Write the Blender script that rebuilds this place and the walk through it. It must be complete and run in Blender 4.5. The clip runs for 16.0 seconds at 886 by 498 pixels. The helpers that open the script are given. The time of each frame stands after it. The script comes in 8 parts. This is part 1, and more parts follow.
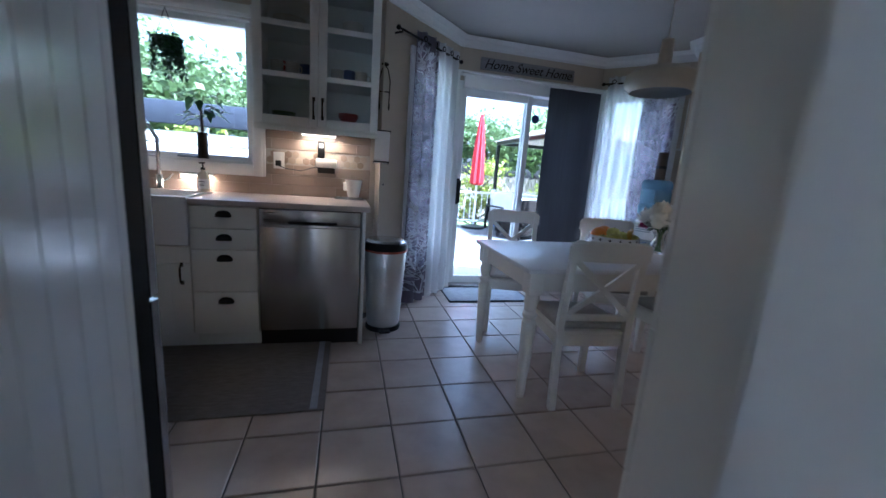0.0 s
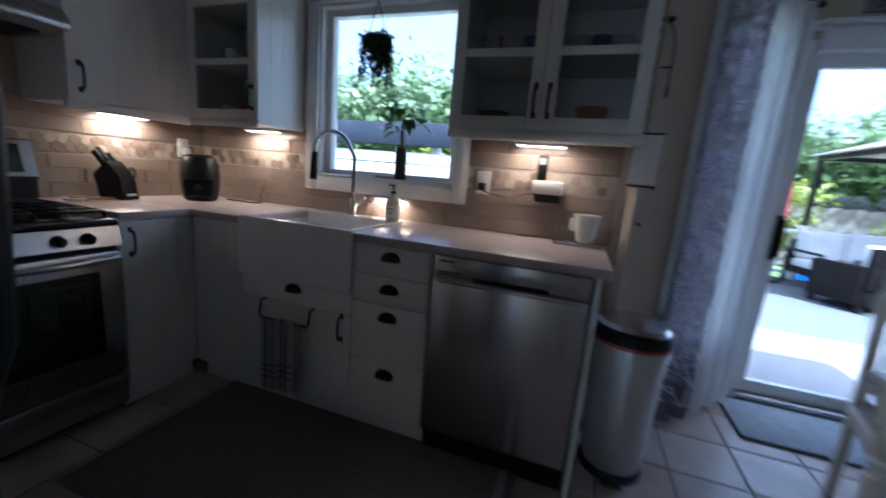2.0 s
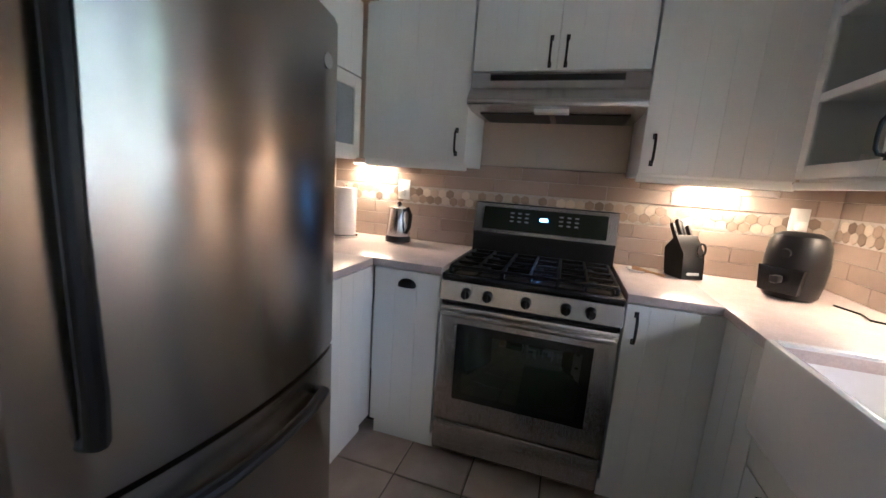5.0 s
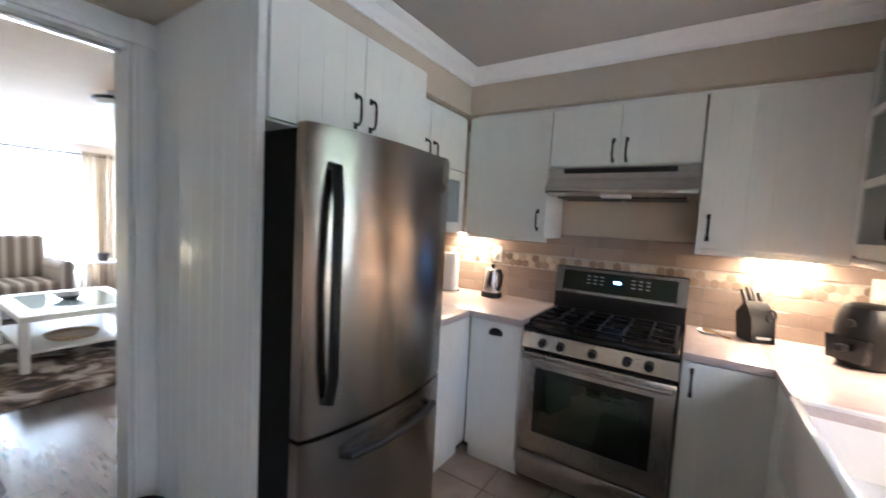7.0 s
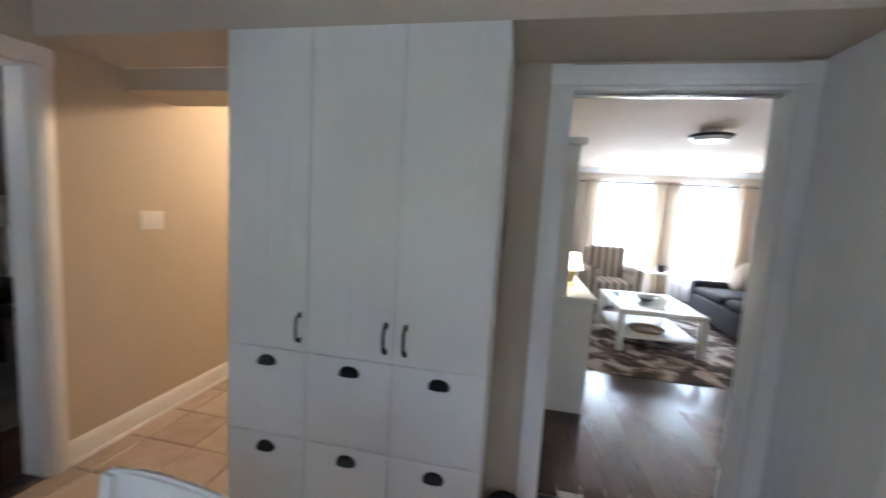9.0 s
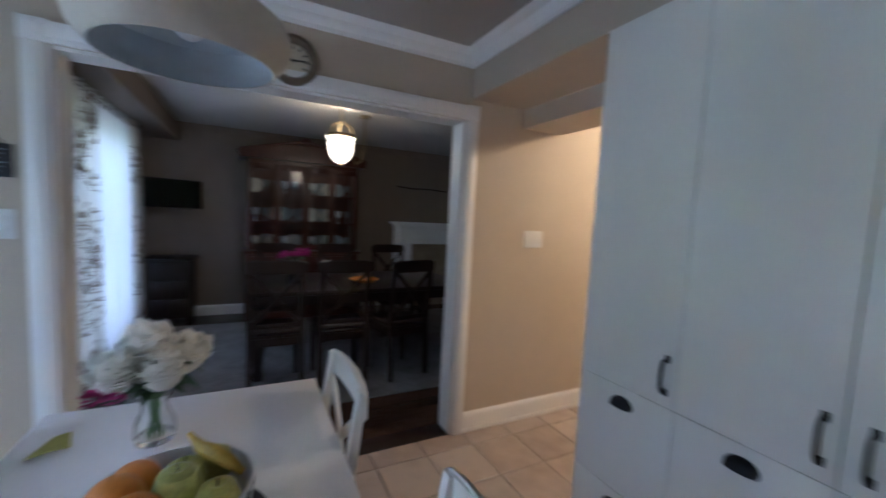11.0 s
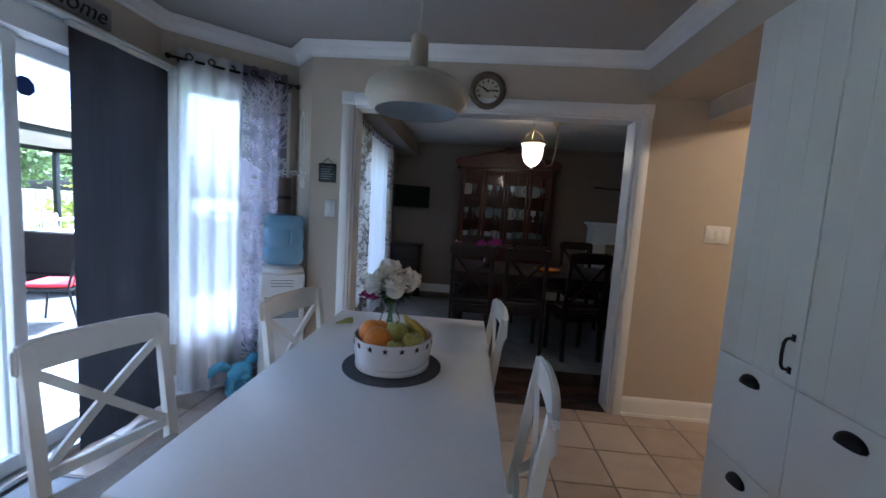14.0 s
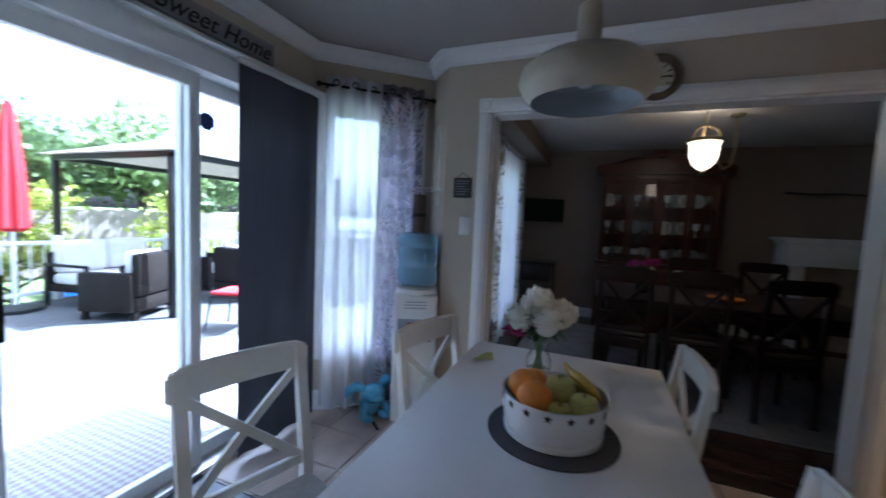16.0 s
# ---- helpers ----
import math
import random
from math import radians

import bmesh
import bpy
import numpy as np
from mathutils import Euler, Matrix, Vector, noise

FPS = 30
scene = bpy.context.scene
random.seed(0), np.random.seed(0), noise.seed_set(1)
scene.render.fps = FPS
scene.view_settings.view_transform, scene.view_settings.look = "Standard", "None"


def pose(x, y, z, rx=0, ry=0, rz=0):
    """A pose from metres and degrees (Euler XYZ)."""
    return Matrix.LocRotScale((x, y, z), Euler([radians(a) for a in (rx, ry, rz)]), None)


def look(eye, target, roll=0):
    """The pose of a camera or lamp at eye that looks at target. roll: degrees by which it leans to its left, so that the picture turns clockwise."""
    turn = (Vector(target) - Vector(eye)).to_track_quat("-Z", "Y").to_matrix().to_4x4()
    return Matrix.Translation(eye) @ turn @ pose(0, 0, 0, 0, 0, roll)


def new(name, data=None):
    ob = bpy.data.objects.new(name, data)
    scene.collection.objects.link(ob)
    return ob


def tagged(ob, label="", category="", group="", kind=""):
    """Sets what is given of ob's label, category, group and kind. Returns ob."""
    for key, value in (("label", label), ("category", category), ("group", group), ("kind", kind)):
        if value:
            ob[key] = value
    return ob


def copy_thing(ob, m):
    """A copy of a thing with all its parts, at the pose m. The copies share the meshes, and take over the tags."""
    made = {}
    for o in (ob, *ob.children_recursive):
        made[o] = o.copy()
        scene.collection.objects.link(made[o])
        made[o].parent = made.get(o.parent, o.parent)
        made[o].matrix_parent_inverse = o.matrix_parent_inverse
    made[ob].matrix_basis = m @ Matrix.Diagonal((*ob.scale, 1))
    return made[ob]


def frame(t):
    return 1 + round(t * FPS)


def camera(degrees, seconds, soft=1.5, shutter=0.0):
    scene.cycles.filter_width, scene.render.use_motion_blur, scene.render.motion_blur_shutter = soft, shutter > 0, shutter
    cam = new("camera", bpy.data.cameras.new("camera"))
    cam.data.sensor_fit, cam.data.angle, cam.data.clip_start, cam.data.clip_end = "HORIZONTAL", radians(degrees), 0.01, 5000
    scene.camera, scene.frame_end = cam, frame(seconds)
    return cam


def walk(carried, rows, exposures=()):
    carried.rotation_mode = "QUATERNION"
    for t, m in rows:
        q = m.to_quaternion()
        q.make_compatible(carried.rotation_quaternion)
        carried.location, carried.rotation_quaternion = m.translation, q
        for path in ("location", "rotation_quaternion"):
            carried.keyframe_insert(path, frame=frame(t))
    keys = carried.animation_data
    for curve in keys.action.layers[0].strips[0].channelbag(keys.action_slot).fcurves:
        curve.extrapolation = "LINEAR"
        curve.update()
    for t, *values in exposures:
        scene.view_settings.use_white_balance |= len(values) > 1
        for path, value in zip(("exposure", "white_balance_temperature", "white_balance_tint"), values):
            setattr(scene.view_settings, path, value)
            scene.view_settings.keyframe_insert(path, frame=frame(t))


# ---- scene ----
cam = camera(98.0, 16.0, shutter=0.6)
EXPOSURES = [(0, 3.18, 4450, 10), (1, 2.97, 4400, 10), (2, 2.41, 4400, 10), (2.5, 2.41, 4700, 10), (3, 2.63, 4700, 10), (4, 3.03, 4700, 10), (4.5, 3.78, 4850, 10), (7, 4.51, 5050, 10), (8.5, 4.24, 5100, 10), (11, 3.96, 4600, 10), (12.5, 3.78, 4500, 10), (14, 3.5, 4600, 10), (15, 3.32, 4600, 10), (16, 3.08, 4650, 10)]
PATH = [
    (0, (0.923, 1.173, 1.18), (1.413, 3.073, 0.794), 4.2),
    (0.5, (0.952, 1.433, 1.181), (1.421, 3.339, 0.799), 3.9),
    (1, (0.984, 1.691, 1.165), (1.076, 3.66, 0.828), 4.5),
    (1.5, (0.968, 1.944, 1.158), (0.674, 3.886, 0.785), 5.2),
    (2, (0.937, 2.248, 1.207), (0.294, 4.104, 0.831), 4.8),
    (2.5, (0.887, 2.519, 1.269), (-0.244, 4.126, 0.896), 4.9),
    (3, (0.817, 2.7, 1.297), (-0.753, 3.864, 0.872), 6.3),
    (3.5, (0.701, 2.787, 1.272), (-1.124, 3.552, 0.987), 5.6),
    (4, (0.613, 2.817, 1.296), (-1.35, 3.039, 0.985), 3.6),
    (4.5, (0.598, 2.967, 1.278), (-1.333, 2.565, 0.946), 5.5),
    (4.6, (0.605, 2.988, 1.283), (-1.313, 2.537, 0.943), 5.2),
    (7, (1.107, 3.33, 1.461), (-0.566, 2.244, 1.318), 3.1),
    (7.5, (1.172, 3.344, 1.474), (-0.274, 1.967, 1.371), 3.3),
    (8, (1.314, 3.378, 1.51), (0.458, 1.593, 1.275), 5.2),
    (8.5, (1.457, 3.369, 1.501), (1.299, 1.385, 1.307), 4.3),
    (11, (1.692, 3.118, 1.432), (3.471, 2.219, 1.268), 2.8),
    (11.5, (1.695, 3.056, 1.382), (3.677, 2.828, 1.231), 3.8),
    (12, (1.596, 3.05, 1.368), (3.59, 2.992, 1.227), 4.0),
    (12.5, (1.458, 3.083, 1.36), (3.448, 3.074, 1.164), 3.8),
    (13, (1.358, 3.076, 1.365), (3.352, 3.082, 1.206), 4.4),
    (13.5, (1.246, 3.032, 1.369), (3.239, 3.084, 1.214), 4.2),
    (14, (1.134, 2.996, 1.352), (3.121, 3.119, 1.157), 3.6),
    (14.5, (1.098, 2.986, 1.354), (3.082, 3.175, 1.177), 3.5),
    (15, (1.165, 3.017, 1.355), (3.138, 3.298, 1.182), 3.6),
    (15.5, (1.304, 3.108, 1.356), (3.251, 3.548, 1.221), 3.2),
    (16, (1.414, 3.169, 1.359), (3.266, 3.907, 1.205), 2.6),
]
walk(cam, [(t, look(e, g, r)) for t, e, g, r in PATH], EXPOSURES)

# ---- light ----
world = bpy.data.worlds.new("sky")
scene.world = world
world.use_nodes = True
wn = world.node_tree
sky = wn.nodes.new("ShaderNodeTexSky")
sky.sky_type, sky.sun_disc = "NISHITA", False
sky.air_density, sky.dust_density = 0.8, 7.0
sky.sun_elevation, sky.sun_rotation = radians(60), radians(110)
haze = wn.nodes.new("ShaderNodeHueSaturation")
haze.inputs["Saturation"].default_value = 0.5
wn.links.new(sky.outputs[0], haze.inputs["Color"])
wn.links.new(haze.outputs[0], wn.nodes["Background"].inputs[0])
wn.nodes["Background"].inputs[1].default_value = 0.15


def lamp(name, kind, m, power, color=(1, 1, 1), **k):
    data = bpy.data.lights.new(name, kind)
    data.energy, data.color = power, color
    for key, v in k.items():
        if key == "size": data.size = v
        if key == "size_y": data.shape, data.size_y = "RECTANGLE", v
        if key == "radius": data.shadow_soft_size = v
        if key == "angle": data.angle = v
    ob = new(name, data)
    ob.matrix_world = m
    return ob


sun = lamp("sun", "SUN", look((0, 0, 0), (-0.40, 0.34, -0.85)), 5.0, (1, 0.95, 0.87), angle=radians(0.5))


# ---- materials ----
def mat(name, color, rough=0.5, metal=0.0, var=0.12, scale=6.0, bump=0.0, bscale=60.0, trans=0.0, emit=None, power=0.0, coat=0.0, stretch=(1, 1, 1), alpha=1.0, wear=None):
    """A Principled surface with two scales of colour variation, roughness wear and fine relief."""
    wear = min(0.05, var * 0.5) if wear is None else wear
    m = bpy.data.materials.new(name)
    m.use_nodes = True
    n, l = m.node_tree.nodes, m.node_tree.links
    p = n["Principled BSDF"]
    p.inputs["Metallic"].default_value, p.inputs["Roughness"].default_value = metal, rough
    p.inputs["Transmission Weight"].default_value, p.inputs["Coat Weight"].default_value = trans, coat
    p.inputs["Alpha"].default_value = alpha
    p.inputs["Base Color"].default_value = (*color, 1)
    co = n.new("ShaderNodeTexCoord")
    mp = n.new("ShaderNodeMapping")
    mp.inputs["Scale"].default_value = stretch
    l.new(co.outputs["Object"], mp.inputs["Vector"])
    if var > 0:
        big, small, mixn = n.new("ShaderNodeTexNoise"), n.new("ShaderNodeTexNoise"), n.new("ShaderNodeMath")
        big.inputs["Scale"].default_value, small.inputs["Scale"].default_value = scale, scale * 9
        big.inputs["Detail"].default_value = small.inputs["Detail"].default_value = 3
        mixn.operation = "ADD"
        ramp = n.new("ShaderNodeValToRGB")
        ramp.color_ramp.elements[0].color = (*[c * (1 - var) for c in color], 1)
        ramp.color_ramp.elements[1].color = (*[min(1, c * (1 + var)) for c in color], 1)
        for t in (big, small):
            l.new(mp.outputs[0], t.inputs["Vector"])
        l.new(big.outputs[0], mixn.inputs[0])
        l.new(small.outputs[0], mixn.inputs[1])
        mr = n.new("ShaderNodeMapRange")
        mr.inputs[1].default_value, mr.inputs[2].default_value = 0.7, 1.3
        l.new(mixn.outputs[0], mr.inputs[0])
        ramp.color_ramp.elements[0].position, ramp.color_ramp.elements[1].position = 0.0, 1.0
        l.new(mr.outputs[0], ramp.inputs[0])
        l.new(ramp.outputs[0], p.inputs["Base Color"])
        rr = n.new("ShaderNodeMapRange")
        rr.inputs[3].default_value, rr.inputs[4].default_value = max(0.02, rough - wear), min(1, rough + wear)
        l.new(small.outputs[0], rr.inputs[0])
        l.new(rr.outputs[0], p.inputs["Roughness"])
    if bump > 0:
        t, b = n.new("ShaderNodeTexNoise"), n.new("ShaderNodeBump")
        t.inputs["Scale"].default_value, t.inputs["Detail"].default_value = bscale, 4
        b.inputs["Strength"].default_value, b.inputs["Distance"].default_value = bump, 0.01
        l.new(mp.outputs[0], t.inputs["Vector"])
        l.new(t.outputs[0], b.inputs["Height"])
        l.new(b.outputs[0], p.inputs["Normal"])
    if emit:
        p.inputs["Emission Color"].default_value, p.inputs["Emission Strength"].default_value = (*emit, 1), power
    return m


def piece_mat(name, c1, c2, rough, bump=0.2, bscale=40.0, stretch=(1, 1, 1), c3=None, grain=8.0):
    """Pieces (tiles, planks) whose tone differs from one to the next, with a mottled face."""
    m = bpy.data.materials.new(name)
    m.use_nodes = True
    n, l = m.node_tree.nodes, m.node_tree.links
    p = n["Principled BSDF"]
    info, co, mp = n.new("ShaderNodeObjectInfo"), n.new("ShaderNodeTexCoord"), n.new("ShaderNodeMapping")
    mp.inputs["Scale"].default_value = stretch
    add = n.new("ShaderNodeVectorMath")
    add.operation = "ADD"
    l.new(co.outputs["Object"], mp.inputs["Vector"])
    l.new(mp.outputs[0], add.inputs[0])
    off = n.new("ShaderNodeMath")
    off.operation = "MULTIPLY"
    off.inputs[1].default_value = 37.0
    l.new(info.outputs["Random"], off.inputs[0])
    l.new(off.outputs[0], add.inputs[1])
    t = n.new("ShaderNodeTexNoise")
    t.inputs["Scale"].default_value, t.inputs["Detail"].default_value = grain, 6
    l.new(add.outputs[0], t.inputs["Vector"])
    s = n.new("ShaderNodeMath")
    s.operation = "MULTIPLY_ADD"
    s.inputs[1].default_value = 0.45
    l.new(info.outputs["Random"], s.inputs[0])
    l.new(t.outputs[0], s.inputs[2])
    ramp = n.new("ShaderNodeValToRGB")
    e = ramp.color_ramp.elements
    e[0].position, e[1].position = 0.4, 0.95
    e[0].color, e[1].color = (*c1, 1), (*c2, 1)
    if c3:
        x = e.new(0.68)
        x.color = (*c3, 1)
    l.new(s.outputs[0], ramp.inputs[0])
    l.new(ramp.outputs[0], p.inputs["Base Color"])
    p.inputs["Roughness"].default_value = rough
    b = n.new("ShaderNodeBump")
    b.inputs["Strength"].default_value, b.inputs["Distance"].default_value = bump, 0.006
    l.new(t.outputs[0], b.inputs["Height"])
    l.new(b.outputs[0], p.inputs["Normal"])
    return m


M_wall = mat("greige_wall_paint", (0.53, 0.46, 0.36), 0.75, var=0.025, bump=0.04, bscale=180)
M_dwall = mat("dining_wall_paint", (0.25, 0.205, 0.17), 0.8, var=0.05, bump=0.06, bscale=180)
M_lwall = mat("living_wall_paint", (0.62, 0.56, 0.48), 0.75, var=0.025, bump=0.04, bscale=180)
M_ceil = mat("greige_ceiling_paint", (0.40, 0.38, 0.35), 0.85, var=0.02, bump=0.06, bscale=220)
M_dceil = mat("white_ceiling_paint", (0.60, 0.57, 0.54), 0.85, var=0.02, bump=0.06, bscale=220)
M_trim = mat("white_trim_paint", (0.83, 0.83, 0.82), 0.36, var=0.015, scale=3)
M_cab = mat("white_cabinet_lacquer", (0.78, 0.78, 0.74), 0.34, var=0.012, scale=3)
M_furn = mat("white_painted_wood", (0.80, 0.79, 0.74), 0.38, var=0.02)
M_table = mat("white_table_paint", (0.83, 0.83, 0.84), 0.36, var=0.02)
M_counter = mat("mauve_grey_quartz", (0.52, 0.45, 0.44), 0.3, var=0.12, scale=14)
M_black = mat("black_iron", (0.012, 0.012, 0.013), 0.4, metal=0.6, var=0.2)
M_blackp = mat("black_plastic", (0.010, 0.010, 0.011), 0.4, var=0.15)
M_blackp.node_tree.nodes["Principled BSDF"].inputs["Specular IOR Level"].default_value = 0.3
M_enamel = mat("black_enamel", (0.01, 0.01, 0.011), 0.22, var=0.1)
M_bglass = mat("black_oven_glass", (0.015, 0.02, 0.016), 0.06, var=0.0)
M_steel = mat("brushed_steel", (0.58, 0.57, 0.56), 0.25, metal=1.0, var=0.03, scale=4, stretch=(1, 1, 60), wear=0.008)
M_fsteel = mat("dark_brushed_steel", (0.43, 0.40, 0.37), 0.25, metal=1.0, var=0.03, scale=4, stretch=(1, 1, 60), wear=0.008)
M_fside = mat("black_textured_sheet", (0.008, 0.008, 0.008), 0.75, var=0.2, scale=40, bump=0.1, bscale=300)
M_steelh = mat("brushed_steel_across", (0.50, 0.48, 0.46), 0.27, metal=1.0, var=0.05, scale=4, bump=0.01, bscale=40, stretch=(60, 60, 1))
M_fside.node_tree.nodes["Principled BSDF"].inputs["Specular IOR Level"].default_value = 0.15
for m_ in (M_steel, M_fsteel):
    t_ = m_.node_tree.nodes.new("ShaderNodeTangent")
    t_.direction_type, t_.axis = "RADIAL", "Z"
    p_ = m_.node_tree.nodes["Principled BSDF"]
    m_.node_tree.links.new(t_.outputs[0], p_.inputs["Tangent"])
    p_.inputs["Anisotropic"].default_value, p_.inputs["Anisotropic Rotation"].default_value = 0.75, 0.25
M_chrome = mat("chrome", (0.7, 0.7, 0.7), 0.1, metal=1.0, var=0.03)
M_sink = mat("white_fireclay", (0.82, 0.82, 0.83), 0.12, var=0.02)
M_glass = mat("clear_glass", (0.95, 0.97, 0.97), 0.02, var=0.0, trans=1.0)


def pane_glass(name, tint):
    """Thin flat glazing: clear, with a reflection that grows at grazing angles."""
    m = bpy.data.materials.new(name)
    m.use_nodes = True
    n, l = m.node_tree.nodes, m.node_tree.links
    n.remove(n["Principled BSDF"])
    clear, gloss, fres, mx = n.new("ShaderNodeBsdfTransparent"), n.new("ShaderNodeBsdfGlossy"), n.new("ShaderNodeLayerWeight"), n.new("ShaderNodeMixShader")
    power, amount = n.new("ShaderNodeMath"), n.new("ShaderNodeMath")
    clear.inputs[0].default_value = (*tint, 1)
    gloss.inputs["Roughness"].default_value = 0.015
    fres.inputs["Blend"].default_value = 0.5
    power.operation, power.inputs[1].default_value = "POWER", 5.0
    amount.operation, amount.inputs[1].default_value, amount.inputs[2].default_value = "MULTIPLY_ADD", 0.8, 0.03
    l.new(fres.outputs["Facing"], power.inputs[0])
    l.new(power.outputs[0], amount.inputs[0])
    l.new(amount.outputs[0], mx.inputs[0])
    l.new(clear.outputs[0], mx.inputs[1])
    l.new(gloss.outputs[0], mx.inputs[2])
    l.new(mx.outputs[0], n["Material Output"].inputs[0])
    return m


def backlit(m, weight):
    """Lets part of the light through a thin sheet or leaf."""
    n, l = m.node_tree.nodes, m.node_tree.links
    p = n["Principled BSDF"]
    tr, mx = n.new("ShaderNodeBsdfTranslucent"), n.new("ShaderNodeMixShader")
    mx.inputs[0].default_value = weight
    if p.inputs["Base Color"].links:
        l.new(p.inputs["Base Color"].links[0].from_socket, tr.inputs[0])
    else:
        tr.inputs[0].default_value = p.inputs["Base Color"].default_value
    l.new(p.outputs[0], mx.inputs[1])
    l.new(tr.outputs[0], mx.inputs[2])
    l.new(mx.outputs[0], n["Material Output"].inputs[0])
    return m


M_pane = pane_glass("window_glass", (0.93, 0.95, 0.95))
M_white = mat("white_plastic", (0.75, 0.75, 0.73), 0.35, var=0.04)
M_grout = mat("grey_grout", (0.13, 0.12, 0.11), 0.9, var=0.2, scale=10)
M_sgrout = mat("splash_grout", (0.42, 0.38, 0.33), 0.85, var=0.1, scale=10)
M_tile = piece_mat("sandstone_floor_tile", (0.36, 0.285, 0.23), (0.52, 0.44, 0.375), 0.3, bump=0.25, bscale=14, c3=(0.44, 0.36, 0.30), grain=7)
M_splash = piece_mat("taupe_splash_tile", (0.27, 0.215, 0.175), (0.35, 0.28, 0.23), 0.16, bump=0.06, grain=5)
M_hex = piece_mat("hexagon_mosaic", (0.16, 0.12, 0.09), (0.62, 0.55, 0.45), 0.25, bump=0.1, c3=(0.33, 0.26, 0.2), grain=1.5)
M_plank = piece_mat("dark_oak_plank", (0.04, 0.021, 0.015), (0.085, 0.048, 0.034), 0.2, bump=0.05, stretch=(1, 9, 1), grain=9)
M_cherry = mat("dark_cherry_wood", (0.06, 0.015, 0.008), 0.3, var=0.35, scale=5, stretch=(6, 6, 1), bump=0.05)
M_dark = mat("espresso_wood", (0.018, 0.008, 0.006), 0.42, var=0.3, scale=5, stretch=(6, 6, 1), bump=0.05)
M_brass = mat("antique_brass", (0.42, 0.34, 0.2), 0.35, metal=1.0, var=0.15)


# ---- builder ----
class Build:
    """Collects solids into one mesh."""

    def __init__(self):
        self.bm = bmesh.new()

    def box(self, x0, x1, y0, y1, z0, z1, bev=0.0, seg=2, m=None):
        r = bmesh.ops.create_cube(self.bm, size=1.0)["verts"]
        bmesh.ops.transform(self.bm, matrix=Matrix.Translation(((x0 + x1) / 2, (y0 + y1) / 2, (z0 + z1) / 2)) @ Matrix.Diagonal((abs(x1 - x0), abs(y1 - y0), abs(z1 - z0), 1)), verts=r)
        if bev > 0:
            es = list({e for v in r for e in v.link_edges})
            got = bmesh.ops.bevel(self.bm, geom=es, offset=min(bev, 0.45 * min(abs(x1 - x0), abs(y1 - y0), abs(z1 - z0))), segments=seg, profile=0.5, affect="EDGES")
            r = list({v for f in got["faces"] for v in f.verts} | {v for v in r if v.is_valid})
        if m is not None:
            bmesh.ops.transform(self.bm, matrix=m, verts=r)
        return self

    def cyl(self, p, q, r0, r1=None, seg=16, caps=True):
        p, q = Vector(p), Vector(q)
        r1 = r0 if r1 is None else r1
        v = bmesh.ops.create_cone(self.bm, cap_ends=caps, segments=seg, radius1=r0, radius2=r1, depth=(q - p).length)["verts"]
        turn = (q - p).to_track_quat("Z", "Y").to_matrix().to_4x4()
        bmesh.ops.transform(self.bm, matrix=Matrix.Translation((p + q) / 2) @ turn, verts=v)
        return self

    def ball(self, c, r, sx=1, sy=1, sz=1, u=16, w=10):
        v = bmesh.ops.create_uvsphere(self.bm, u_segments=u, v_segments=w, radius=r)["verts"]
        bmesh.ops.transform(self.bm, matrix=Matrix.Translation(c) @ Matrix.Diagonal((sx, sy, sz, 1)), verts=v)
        return self

    def lathe(self, prof, c=(0, 0, 0), seg=28, m=None):
        """Turns a profile of (radius, height) round the z axis at c."""
        rings = []
        for r, z in prof:
            if r < 1e-5:
                rings.append([self.bm.verts.new((c[0], c[1], c[2] + z))])
            else:
                rings.append([self.bm.verts.new((c[0] + r * math.cos(2 * math.pi * k / seg), c[1] + r * math.sin(2 * math.pi * k / seg), c[2] + z)) for k in range(seg)])
        for a, b in zip(rings, rings[1:]):
            for k in range(seg):
                j = (k + 1) % seg
                if len(a) == 1 and len(b) == 1:
                    continue
                if len(a) == 1:
                    self.bm.faces.new((a[0], b[k], b[j]))
                elif len(b) == 1:
                    self.bm.faces.new((a[k], b[0], a[j]))
                else:
                    self.bm.faces.new((a[k], a[j], b[j], b[k]))
        if m is not None:
            bmesh.ops.transform(self.bm, matrix=m, verts=[v for r in rings for v in r])
        bmesh.ops.recalc_face_normals(self.bm, faces=self.bm.faces[:])
        return self

    def tube(self, pts, r, seg=8):
        """A round bar along a line of points."""
        pts = [Vector(p) for p in pts]
        rings = []
        o = None
        for i, p in enumerate(pts):
            d = (pts[min(i + 1, len(pts) - 1)] - pts[max(i - 1, 0)]).normalized()
            if o is None:
                o = d.cross(Vector((0.31, 0.83, 0.46))).normalized()
            o = (o - d * o.dot(d)).normalized()
            side = d.cross(o)
            rad = r[i] if isinstance(r, (list, tuple)) else r
            rings.append([self.bm.verts.new(p + rad * (math.cos(2 * math.pi * k / seg) * side + math.sin(2 * math.pi * k / seg) * o)) for k in range(seg)])
        for a, b in zip(rings, rings[1:]):
            for k in range(seg):
                self.bm.faces.new((a[k], a[(k + 1) % seg], b[(k + 1) % seg], b[k]))
        self.bm.faces.new(rings[0][::-1])
        self.bm.faces.new(rings[-1])
        return self

